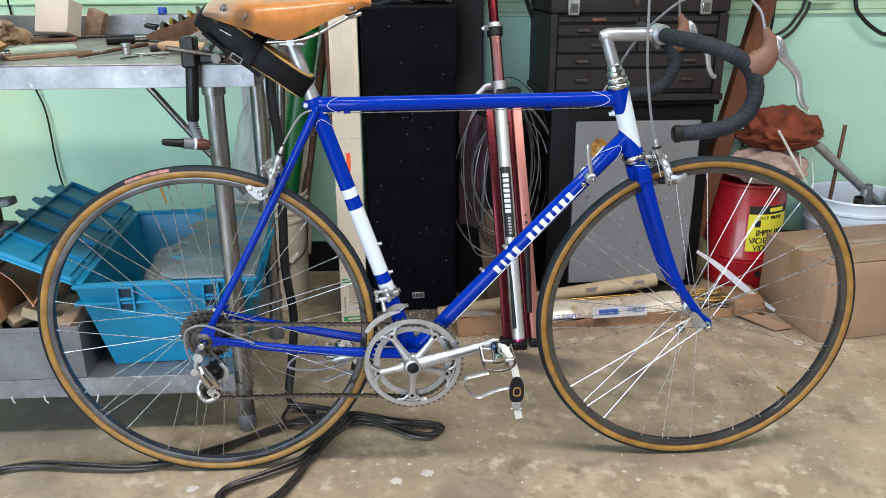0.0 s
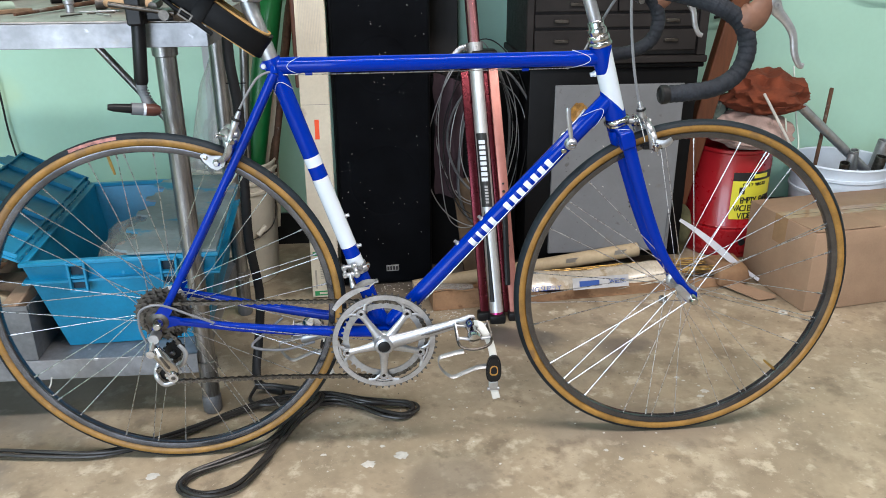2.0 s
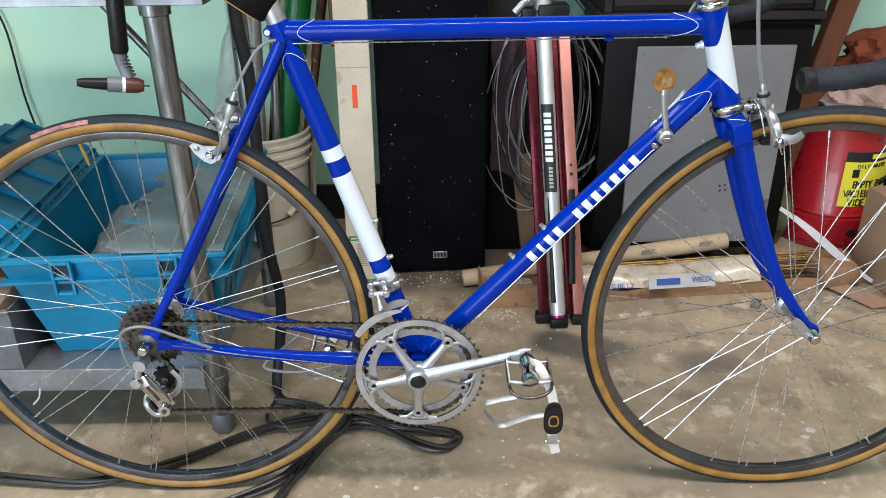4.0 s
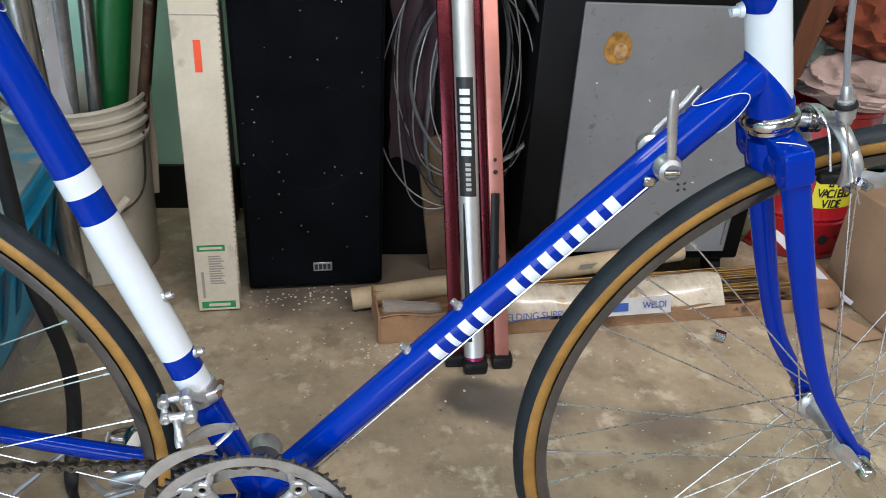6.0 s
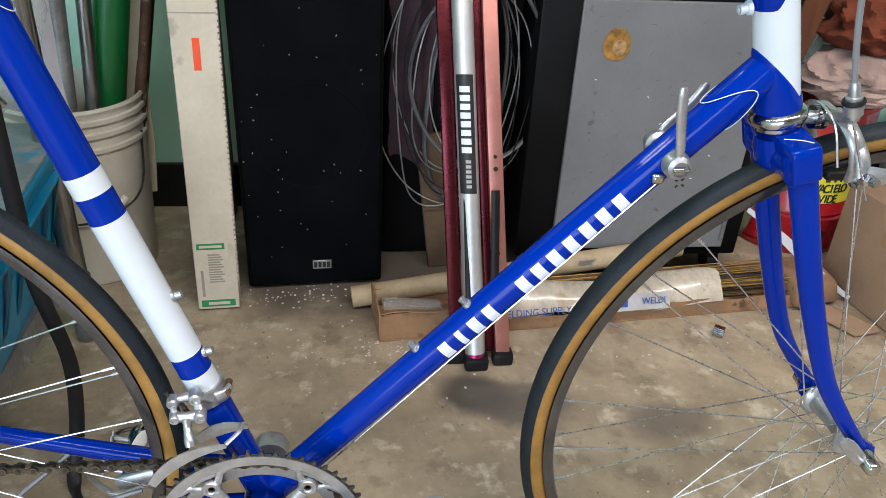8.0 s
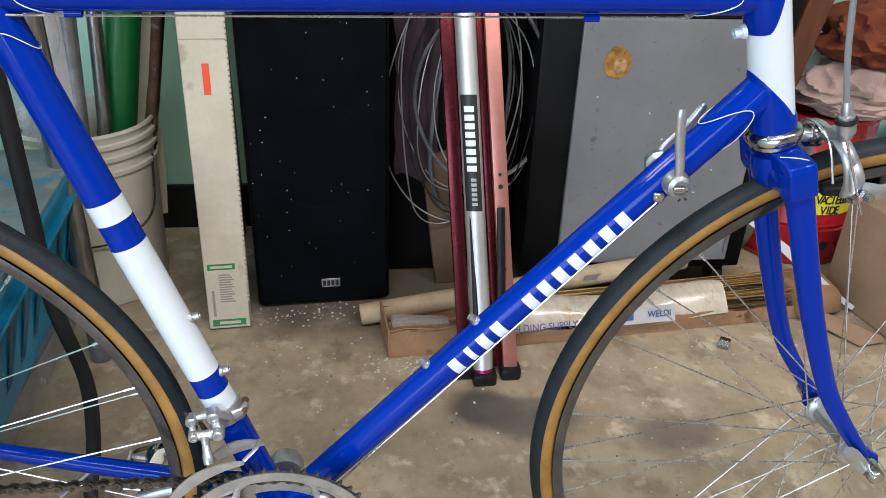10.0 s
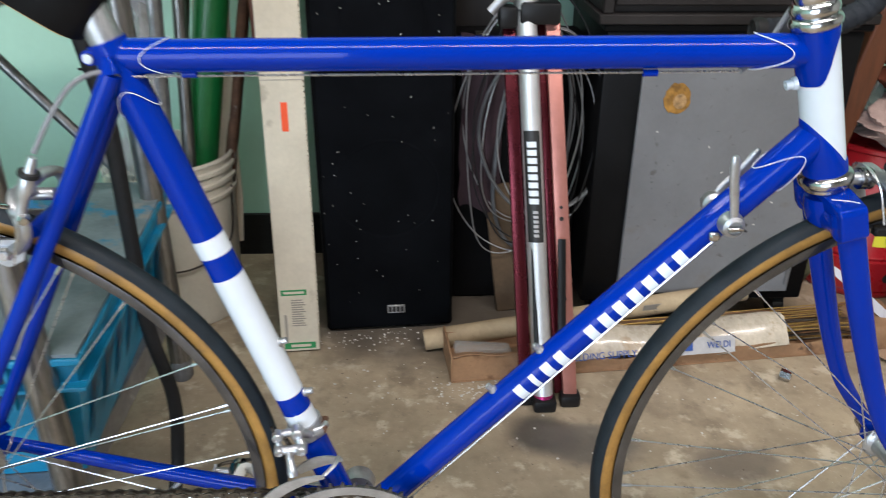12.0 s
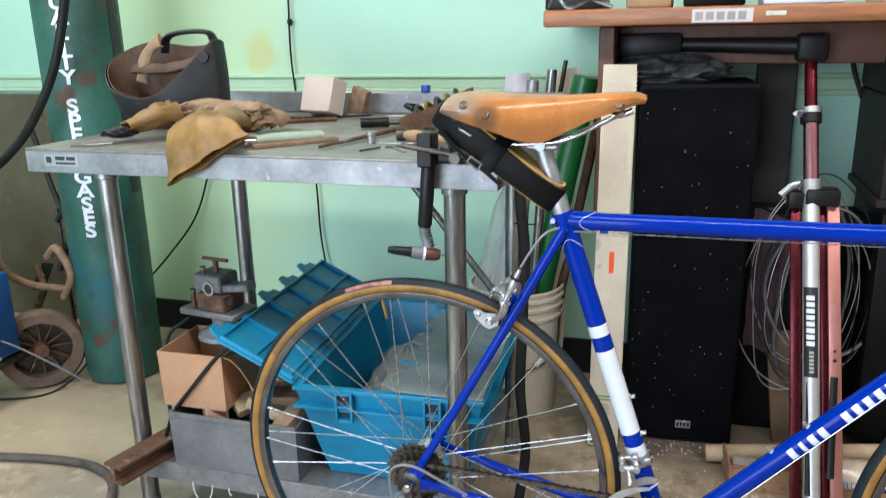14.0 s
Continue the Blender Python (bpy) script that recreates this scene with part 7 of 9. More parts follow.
# ---- gas cylinder, welder and hoses to the side ----
CYL = V(-1.810, 0.800, 0)
cyl = thing("gas_cylinder", "tall worn green gas cylinder with white stencilled letters", "gas cylinder", tuple(CYL))
part("cylinder_body", lathe(B(), [(0, 0), (0.098, 0), (0.112, 0.008), (0.117, 0.030), (0.117, 1.240), (0.108, 1.300), (0.080, 1.350), (0.045, 1.385), (0.040, 1.420), (0, 1.420)], 48, Matrix.Translation(CYL)), cyl_green, cyl)

bm = B()
g = []
for i in range(9):
    a = radians(-3 + 23 * i / 8)
    g.append((bm.verts.new(CYL + V(0.1184 * math.cos(a), 0.1184 * math.sin(a), 0.60)), bm.verts.new(CYL + V(0.1184 * math.cos(a), 0.1184 * math.sin(a), 1.235))))
for i in range(8):
    bm.faces.new((g[i][0], g[i + 1][0], g[i + 1][1], g[i][1]))
part("black_stripe", bm, M("worn black stripe", (0.014, 0.020, 0.020), 0.55, var=0.4, scale=20, stain=[((0.035, 0.15, 0.10), 14, 0.62)]), cyl, "worn black painted stripe")
zt = 1.191
for ch in "QUALITY SPEC GASES":
    if ch != " ":
        a = radians(-70)
        lettering("letter", ch, 0.056, Matrix.Translation(V(0.1186 * math.cos(a), 0.1186 * math.sin(a), zt)) @ Matrix.Rotation(a + radians(90), 4, "Z") @ Matrix.Rotation(radians(90), 4, "X"), mark_white, cyl, squeeze=1.25, bold=0.0016)
    zt -= 0.0405
part("valve_cap", lathe(B(), [(0, 1.42), (0.036, 1.42), (0.040, 1.44), (0.040, 1.52), (0.022, 1.56), (0, 1.56)], 20, Matrix.Translation(CYL)), cast_grey, cyl)

wld = thing("welding_machine", "blue welding machine on a two wheeled cart", "welding machine", (-2.31, 0.36, 0))
part("housing", box(B(), -2.630, -1.985, 0.15, 0.575, 0.145, 0.400, 0.012, None, 2), welder_blue, wld)
part("control_panel", box(B(), -2.630, -2.000, 0.16, 0.570, 0.405, 0.450, 0.015, None, 2), plastic_black, wld, "black upper casing")
part("chassis", box(B(), -2.630, -1.990, 0.16, 0.60, 0.115, 0.140, 0.004), steel_dark, wld)
WC = V(-1.980, 0.640, 0.126)
ax = V(0.72, -0.69, 0).normalized()
cw = part("cart_wheel", lathe(B(), [(0.088, -0.024), (0.118, -0.026), (0.1255, -0.014), (0.1255, 0.014), (0.118, 0.026), (0.088, 0.024)], 36, axis_m(WC, ax), closed=True), M("dusty brown tyre", (0.15, 0.10, 0.07), 0.85, var=0.25, scale=20, bump=0.2), wld, "dusty brown rubber cart wheel")
part("wheel_disc", lathe(B(), [(0, -0.018), (0.089, -0.018), (0.089, -0.013), (0, -0.013)], 30, axis_m(WC, ax)), steel_dark, cw, "dark wheel disc")
part("wheel_hub", lathe(B(), [(0, -0.030), (0.020, -0.028), (0.026, 0.0), (0.020, 0.034), (0, 0.036)], 18, axis_m(WC, ax)), rusty, cw)
side = ax.cross(V(0, 0, 1)).normalized()
for k in range(12):
    a = 2 * math.pi * k / 12
    d = side * math.cos(a) + V(0, 0, 1) * math.sin(a)
    part("wheel_spoke", tube(B(), [WC + d * 0.018, WC + d * 0.090], [0.0045, 0.0035], 6), rusty, cw)
part("axle", tube(B(), [WC - ax * 0.05, WC - ax * 0.30], 0.010, 8), steel_dark, wld)
part("cart_bracket", tube(B(), [(-2.080, 0.70, 0.15), (-2.010, 0.72, 0.30), (-2.050, 0.74, 0.36)], 0.012, 8), rusty, wld)
for k in range(4):
    part("cart_grille", tube(B(), [(-2.10 + 0.012 * k, 0.76, 0.27), (-2.06 + 0.012 * k, 0.78, 0.36)], 0.006, 6), steel_dark, wld)
for k, pts in enumerate((((-2.070, 0.62, 0.78), (-2.030, 0.60, 0.60), (-2.050, 0.60, 0.42), (-2.080, 0.62, 0.30)), ((-2.080, 0.60, 0.74), (-2.050, 0.58, 0.55), (-2.035, 0.60, 0.40), (-2.010, 0.66, 0.33), (-1.930, 0.72, 0.30)))):
    solid("hose", tube(B(), spline(pts, 7), 0.011, 10), paper_tan if k == 0 else raw_wood, "tan rubber hose beside the welding machine", "hose", group="hoses by the machine")
bm = tube(B(), spline([(-1.580, 0.56, 1.60), (-1.615, 0.58, 1.36), (-1.655, 0.60, 1.18), (-1.730, 0.60, 0.98), (-1.845, 0.60, 0.82), (-1.980, 0.62, 0.72), (-2.100, 0.64, 0.66)], 8), 0.0125, 10)
solid("hose", bm, cable_black, "thick black hose hanging in front of the cylinder", "hose", group="hoses by the machine")
bm = tube(B(), [(-2.140, 0.95, 0.86), (-1.900, 0.90, 0.46)], 0.014, 10)
solid("steel_pole", bm, rusty, "dark rusty pole leaning behind the machine", "pole")
bm = tube(B(), spline([(-1.980, 0.98, 0.90), (-1.920, 0.96, 0.72), (-1.940, 0.94, 0.54), (-1.980, 0.92, 0.44)], 6), 0.009, 8)
solid("hose", bm, cable_black, "black hose hanging on the wall side", "hose", group="hoses by the machine")
bm = tube(B(), spline([(-2.630, 0.46, 0.30), (-2.280, 0.455, 0.245), (-2.100, 0.47, 0.235), (-1.980, 0.51, 0.200), (-1.860, 0.56, 0.12), (-1.780, 0.60, 0.05)], 6), 0.0028, 6)
wr = solid("earth_wire", bm, cable_grey, "thin grey wire with a white tag across the wheel", "wire")
part("tag", box(B(), -2.015, -1.985, 0.494, 0.500, 0.145, 0.205, 0.002), soft_white, wr, "white cloth tag")

# Panel added to give the lower left wall its shaded olive tone.
solid("added_shade_panel", box(B(), -3.3, -2.30, WALL_Y - 0.032, WALL_Y - 0.0185, 0.003, 0.862, 0.002), M("olive brown shade panel", (0.085, 0.074, 0.042), 0.7, var=0.25, scale=5, bump=0.15, stain=[((0.10, 0.08, 0.045), 6, 0.6)]), "added olive brown panel for the shaded lower wall", "board")

for k, pts in enumerate((((-1.900, 0.86, 1.02), (-1.870, 0.84, 0.80), (-1.900, 0.80, 0.62), (-1.980, 0.78, 0.50)), ((-2.040, 0.80, 0.78), (-1.960, 0.76, 0.62), (-1.900, 0.74, 0.48), (-1.940, 0.72, 0.36)), ((-1.980, 0.72, 0.40), (-1.910, 0.69, 0.44), (-1.870, 0.69, 0.36), (-1.920, 0.70, 0.28)))):
    solid("hose", tube(B(), spline(pts, 7), 0.009 if k < 2 else 0.012, 10), cable_black if k < 2 else raw_wood, "dark rubber hose hanging beside the welding cart", "hose", group="hoses by the machine")
rack = thing("wire_rack", "dark wire rack standing behind the cart wheel", "rack", (-1.930, 0.86, 0))
for k in range(7):
    part("rung", tube(B(), [(-2.050, 0.86, 0.18 + 0.045 * k), (-1.870, 0.90, 0.18 + 0.045 * k)], 0.005, 6), steel_dark, rack)
for x, y in ((-2.050, 0.86), (-1.870, 0.90)):
    part("upright", tube(B(), [(x, y, 0.0), (x, y, 0.52)], 0.007, 8), steel_dark, rack)

# hoses and cables on the floor


def floor_lead(name, pts, r, mat, label, group, n=8):
    bm = tube(B(), spline([(x, y, z) for x, y, z in pts], n), r, 10)
    return solid(name, bm, mat, label, "cable", group=group)


H = 0.0125
floor_lead("floor_hose", [(-2.4, 0.10, H), (-1.95, 0.185, H), (-1.70, 0.250, H), (-1.52, 0.270, H), (-1.405, 0.235, H), (-1.335, 0.150, H), (-1.296, 0.040, H), (-1.285, -0.08, H), (-1.29, -0.30, H)], 0.0108, hose_dusty, "dusty grey brown rubber hose snaking over the floor", "floor hoses")
floor_lead("floor_hose", [(-2.2, -0.05, H), (-1.75, 0.000, H), (-1.60, 0.035, H), (-1.47, 0.030, H), (-1.375, -0.025, H), (-1.31, -0.12, H), (-1.30, -0.30, H)], 0.0108, hose_dusty, "dusty grey brown rubber hose looping on the floor", "floor hoses")
floor_lead("floor_hose", [(-2.2, -0.10, H), (-1.72, -0.035, H), (-1.60, -0.005, H + 0.018), (-1.53, -0.040, H + 0.022), (-1.50, -0.12, H), (-1.55, -0.25, H)], 0.0100, hose_dusty, "dusty grey brown rubber hose looping on the floor", "floor hoses")
floor_lead("floor_hose", [(-1.62, -0.30, H), (-1.50, -0.115, H + 0.022), (-1.42, -0.085, H + 0.020), (-1.33, -0.115, H + 0.018), (-1.26, -0.24, H)], 0.0100, hose_dusty, "dusty grey brown rubber hose looping on the floor", "floor hoses")
C = 0.0085
main = [(-1.36, -0.34, C), (-1.22, -0.170, C), (-1.02, -0.015, C), (-0.924, 0.019, C), (-0.811, 0.008, C), (-0.690, -0.002, C), (-0.600, 0.020, C), (-0.520, 0.061, C), (-0.430, 0.122, C), (-0.330, 0.158, C + 0.006),
        (-0.225, 0.165, C + 0.008), (-0.145, 0.132, C + 0.008), (-0.088, 0.130, C), (-0.046, 0.124, C), (-0.032, 0.102, C), (-0.055, 0.080, C), (-0.100, 0.092, C), (-0.145, 0.120, C), (-0.210, 0.152, C), (-0.285, 0.118, C + 0.004),
        (-0.318, 0.040, C), (-0.350, -0.004, C), (-0.415, -0.048, C), (-0.478, -0.086, C), (-0.488, -0.125, C), (-0.44, -0.150, C), (-0.385, -0.13, C), (-0.345, -0.06, C), (-0.318, 0.0, C + 0.006), (-0.290, 0.070, C + 0.008), (-0.240, 0.150, C + 0.02), (-0.330, 0.205, C + 0.01), (-0.395, 0.215, C + 0.01)]


def strand(pts, phase, wide, turns, r):
    """One cable of a loosely twisted bunch lying along pts."""
    P = spline(pts, 7)
    out = []
    for i, p in enumerate(P):
        d = P[min(i + 1, len(P) - 1)] - P[max(i - 1, 0)]
        side = V(-d.y, d.x, 0).normalized() if d.length > 1e-6 else V(1, 0, 0)
        a = phase + turns * i
        out.append(p + side * (wide * math.cos(a) * (0.85 + 0.3 * math.sin(i * 0.13 + phase))) + V(0, 0, 0.0042 * (1 + math.sin(a))))
    return tube(B(), out, r, 8)


for k in range(3):
    solid("floor_cable", strand(main if k < 2 else main[:-4], 2.1 * k, 0.0078, 0.11, 0.0041), cable_floor, "black cable of a loose bunch looped under the bicycle", "cable", group="floor cables")
coil = [(-0.395, 0.215, C + 0.008), (-0.40, 0.165, C), (-0.36, 0.140, C + 0.006), (-0.29, 0.150, C + 0.012), (-0.22, 0.155, C + 0.014)]
solid("floor_cable", strand(coil, 0.7, 0.0040, 0.15, 0.0041), cable_floor, "black cable coiled on the floor", "cable", group="floor cables")
bm = tube(B(), spline([(-0.30, 0.085, 0.26), (-0.335, 0.07, 0.235), (-0.36, 0.05, 0.215), (-0.30, 0.05, 0.205), (-0.235, 0.06, 0.215)], 6), 0.0028, 6)
part("loose_strap", bm, cable_grey, bike, "loose grey toe strap of the far pedal")

# ---- pail with tubes, long carton, loudspeaker ----
PC = V(-0.534, 0.925, 0)
pail = thing("plastic_pail", "dirty white plastic pail holding tubes and papers", "bucket", tuple(PC))
part("pail_body", lathe(B(), [(0, 0.001), (0.112, 0.001), (0.116, 0.006), (0.1265, 0.285), (0.1320, 0.287), (0.1325, 0.295), (0.1275, 0.297), (0.1280, 0.315), (0.1340, 0.317), (0.1345, 0.325), (0.1290, 0.327), (0.1295, 0.340), (0.1350, 0.342), (0.1350, 0.350),
                              (0.1300, 0.352), (0.1315, 0.362), (0.1345, 0.366), (0.1330, 0.371), (0.1280, 0.371), (0.1260, 0.362), (0.1120, 0.012), (0, 0.010)], 48, Matrix.Translation(PC)), bucket_white, pail)
part("bail_wire", tube(B(), spline([PC + V(0.128, -0.02, 0.30), PC + V(0.125, -0.065, 0.20), PC + V(0.085, -0.108, 0.165), PC + V(0.02, -0.130, 0.150), PC + V(-0.06, -0.120, 0.16), PC + V(-0.13, -0.02, 0.30)], 7), 0.0022, 6), steel_dark, pail, "wire bail")
part("bail_grip", tube(B(), [PC + V(0.100, -0.092, 0.190), PC + V(0.078, -0.114, 0.168)], 0.0085, 10), bucket_white, pail, "white plastic grip")
PB = 0.014
inpail = [("cardboard_tube", green_tube, (-0.548, 0.93, PB), (-0.372, 0.915, 0.935), 0.0330, "green cardboard tube leaning in the pail", "tube"),
          ("metal_tube", leg_steel, (-0.520, 0.87, PB), (-0.455, 0.89, 0.955), 0.013, "grey metal tube standing in the pail", "tube"),
          ("metal_tube", alloy_dull, (-0.560, 0.86, PB), (-0.500, 0.87, 0.930), 0.016, "bright metal tube standing in the pail", "tube"),
          ("metal_tube", rusty, (-0.480, 0.90, PB), (-0.342, 0.99, 0.850), 0.010, "brown metal tube leaning in the pail", "tube"),
          ("metal_tube", rusty, (-0.490, 0.93, PB), (-0.352, 1.02, 0.800), 0.013, "brown metal tube leaning in the pail", "tube"),
          ("metal_tube", leg_steel, (-0.595, 0.90, PB), (-0.560, 0.86, 0.900), 0.012, "grey metal tube standing in the pail", "tube"),
          ("metal_tube", steel_dark, (-0.580, 0.96, PB), (-0.430, 0.95, 0.975), 0.006, "thin dark rod standing in the pail", "rod")]
for nm, mt, a, b, r, lab_, cat in inpail:
    a, b = V(*a) + V(0.018, 0, 0), V(*b) + V(0.018, 0, 0)
    d = b - a
    bm = tube(B(), [a, a + d * 0.985, b], [r, r, r * 0.93], 20)
    solid(nm, bm, mt, lab_, cat, group="tubes in the pail")
bm = sheet(B(), 6, 10, lambda u, v: V(-0.585 + 0.065 * u + 0.030 * v, 0.845 - 0.02 * math.sin(u * 3) + 0.03 * v, 0.10 + 0.85 * v), 0.002)
solid("card_sheet", rumple(bm, 0.004, 12, 1), paper, "white card sheet standing in the pail", "card", group="papers in the pail")
bm = sheet(B(), 5, 8, lambda u, v: V(-0.480 + 0.075 * u + 0.03 * v, 0.985 - 0.02 * u, 0.12 + 0.82 * v + 0.02 * u), 0.002)
solid("card_sheet", rumple(bm, 0.006, 12, 6), cardboard_pale, "cream card sheet standing in the pail", "card", group="papers in the pail")
bm = sheet(B(), 8, 14, lambda u, v: V(-0.640 + 0.11 * u * (1 - 0.5 * v) + 0.10 * v, 0.80 + 0.02 * math.sin(6 * u), 0.36 + 0.32 * v + 0.015 * math.sin(9 * u)), 0.001)
solid("clear_bag", rumple(bm, 0.016, 13, 4), bag_film, "clear plastic bag standing out of the pail", "plastic bag")

CBX = thing("long_carton", "long off white cardboard carton standing on end", "carton", m=pose(-0.262, 0.742, 0.0, -4.5, 0, 5) @ Matrix.Rotation(radians(0.4), 4, "Y"))
bm = box(B(), -0.0390, 0.0390, -0.024, 0.024, 0.002, 0.972, 0.0015)
part("carton_body", bm, cardboard_pale, CBX)
bm = B()
for k in range(90):
    z = 0.06 + 0.0100 * k
    box(bm, 0.0380, 0.0405, -0.0252, -0.0205, z, z + 0.006)
part("perforated_edge", bm, cardboard_pale, CBX, "torn zip strip edge")
part("carton_seam", box(B(), -0.0385, 0.0385, -0.0247, -0.0240, 0.560, 0.5615), grey_print, CBX)
part("sticker", box(B(), -0.0045, 0.0075, -0.0250, -0.0240, 0.466, 0.520), orange_tape, CBX, "orange sticker")
part("green_label", box(B(), -0.0320, 0.0190, -0.0249, -0.0240, 0.130, 0.142), green_print, CBX, "green printed band")
part("label_bar", box(B(), -0.0270, 0.0140, -0.0253, -0.0249, 0.1335, 0.1385), cardboard_pale, CBX)
part("green_label", box(B(), -0.0320, 0.0310, -0.0249, -0.0240, 0.008, 0.022), green_print, CBX, "green printed band")
part("label_bar", box(B(), -0.0190, 0.0210, -0.0253, -0.0249, 0.012, 0.018), cardboard_pale, CBX)
for k in range(12):
    part("print_line", box(B(), -0.0130, 0.0150 - 0.003 * (k % 3), -0.0246, -0.0240, 0.060 + 0.0052 * k, 0.0626 + 0.0052 * k), grey_print, CBX)
part("print_line", box(B(), -0.0285, -0.0235, -0.0246, -0.0240, 0.030, 0.086), grey_print, CBX)
for k in range(14):
    part("print_line", box(B(), -0.0300 + 0.0042 * k, -0.0283 + 0.0042 * k, -0.0246, -0.0240, 0.700 + 0.02 * (k % 2), 0.930), M("faint print", (0.55, 0.50, 0.43), 0.7) if k == 0 else MATS["faint print"], CBX)

spk = thing("loudspeaker", "tall black floor loudspeaker flecked with white dust", "loudspeaker", m=pose(-0.085, 0.925, 0.0, 0, 0, 4))
part("cabinet", box(B(), -0.136, 0.136, -0.115, 0.125, 0.0, 0.925, 0.006, None, 2), speaker_black, spk)
part("grille", box(B(), -0.130, 0.130, -0.131, -0.116, 0.012, 0.915, 0.006, None, 2), speaker_cloth, spk, "black cloth grille")
part("badge", box(B(), -0.006, 0.032, -0.1335, -0.131, 0.046, 0.066, 0.001), alloy_dull, spk, "small silver badge with unreadable marks")
for k in range(4):
    part("badge_bar", box(B(), -0.003 + 0.0085 * k, 0.003 + 0.0085 * k, -0.1342, -0.1335, 0.050, 0.062), mark_black, spk)
for z, r in ((0.66, 0.075), (0.33, 0.10)):
    part("driver_ring", lathe(B(), [(r, 0), (r + 0.004, 0.0008), (r + 0.008, 0)], 40, axis_m((0, -0.1312, z), (0, -1, 0))), speaker_cloth, spk)
random.seed(11)
bm = B()
for k in range(60):
    x, z = random.uniform(-0.125, 0.125), 0.05 + 0.82 * random.random() ** 0.8
    a, l, w = random.uniform(0, 3.1), random.uniform(0.0005, 0.0018), random.uniform(0.0004, 0.0007)
    box(bm, -l, l, -0.0003, 0.0003, -w, w, 0, Matrix.Translation((x, -0.1316, z)) @ Matrix.Rotation(a, 4, "Y"))
part("white_dust", bm, soft_white, spk, "white dust flecks")["kind"] = "stuff"

# black things stacked in the gap behind the stand
solid("dark_plank", box(B(), -0.052, 0.046, -0.012, 0.012, 0, 1.00, 0.002), M("dark stained plank", (0.012, 0.0085, 0.0075), 0.55, var=0.3, stretch=(8, 8, 1)), "dark stained plank standing at the wall", "plank", m=pose(0.118, 1.075, 0, -3, 0, 0))
case = thing("black_case", "black case standing behind the repair stand", "case", (0.20, 1.0, 0.002))
part("case_body", box(B(), 0.060, 0.335, 0.965, 1.06, 0.002, 0.60, 0.012, None, 2), cabinet_black, case)
part("case_lid", box(B(), 0.060, 0.335, 0.930, 0.962, 0.002, 0.60, 0.010, None, 2), cabinet_black, case)
for x in (0.12, 0.27):
    part("latch", box(B(), x - 0.014, x + 0.014, 0.950, 0.976, 0.5995, 0.605, 0.002), steel_dark, case)
solid("cardboard_piece", box(B(), -0.028, 0.028, -0.006, 0.006, 0, 0.30, 0.002), M("dark kraft board", (0.105, 0.066, 0.036), 0.8, var=0.3, scale=9), "dark brown cardboard piece leaning on the case", "cardboard", m=pose(0.190, 0.875, 0.001, -5, -6.5, 4))
solid("pink_cloth", rumple(sheet(B(), 10, 16, lambda u, v: V(0.075 + 0.085 * u, 0.885 + 0.015 * math.sin(8 * u), 0.26 + 0.36 * v - 0.03 * u), 0.002), 0.010, 18, 3), M("dull plum cloth", (0.048, 0.026, 0.034), 0.9, var=0.3), "dull plum cloth hanging behind the stand", "cloth")

# folded repair stand
F0, F1 = V(0.216, 0.522, 0.0), V(0.160, 0.842, 0.95)
SA = (F1 - F0).normalized()


def sat(z):
    return F0 + SA * (z / SA.z)


stand = thing("repair_stand", "folded red and silver bicycle repair stand", "repair stand", tuple(F0))
sleeve = part("lower_tube", tube(B(), [sat(0.018), sat(0.700)], 0.0180, 28), stand_silver, stand, "silver anodised tube")
part("mid_tube", tube(B(), [sat(0.690), sat(0.850)], 0.0162, 24), M("rose anodised tube", (0.55, 0.24, 0.26), 0.22, 0.95, var=0.05), stand, "rose anodised tube")
part("upper_tube", tube(B(), [sat(0.845), sat(1.010)], 0.0135, 24), M("deep red tube", (0.13, 0.012, 0.020), 0.25, 0.8, var=0.05), stand, "deep red tube")
for z in (0.700, 0.855):
    col = part("collar", tube(B(), [sat(z - 0.018), sat(z - 0.016), sat(z + 0.010), sat(z + 0.012)], [0.020, 0.0225, 0.0225, 0.020], 24), plastic_black if z > 0.8 else alloy_dull, stand, "clamp collar")
    part("collar_band", tube(B(), [sat(z + 0.004), sat(z + 0.016)], 0.0235, 24), alloy_dull, col)
    p = sat(z)
    part("clamp_lever", tube(B(), spline([p + V(-0.024, -0.010, 0.008), p + V(-0.040, -0.012, 0.004), p + V(-0.062, -0.012, -0.018)] if z < 0.8 else [p + V(-0.020, -0.012, 0.006), p + V(-0.030, -0.012, 0.004), p + V(-0.034, -0.012, 0.000)], 5), 0.0085, 10, flat=(1, 0.5), up=(0, 1, 0)), alloy, col)
    part("clamp_bolt", tube(B(), [p + V(-0.026, -0.022, 0.006), p + V(-0.026, 0.012, 0.006)], 0.006, 8), chrome, col)
part("leg_hub", box(B(), -0.012, 0.058, -0.024, 0.030, -0.022, 0.016, 0.006, Matrix.Translation(sat(0.685)), 2), plastic_black, stand, "black leg hub")
part("leg_hub", box(B(), -0.048, -0.016, -0.020, 0.020, -0.030, 0.008, 0.006, Matrix.Translation(sat(0.685)), 2), plastic_black, stand)


def flat_leg(p, q, w, t, mat, label):
    d = q - p
    bm = box(B(), -w / 2, w / 2, -t / 2, t / 2, 0, d.length, 0.003, Matrix.Translation(p) @ Matrix.Rotation(math.atan2(d.x, d.z), 4, "Y") @ Matrix.Rotation(-math.asin(d.y / d.length), 4, "X"), 2)
    return part("leg", bm, mat, stand, label)


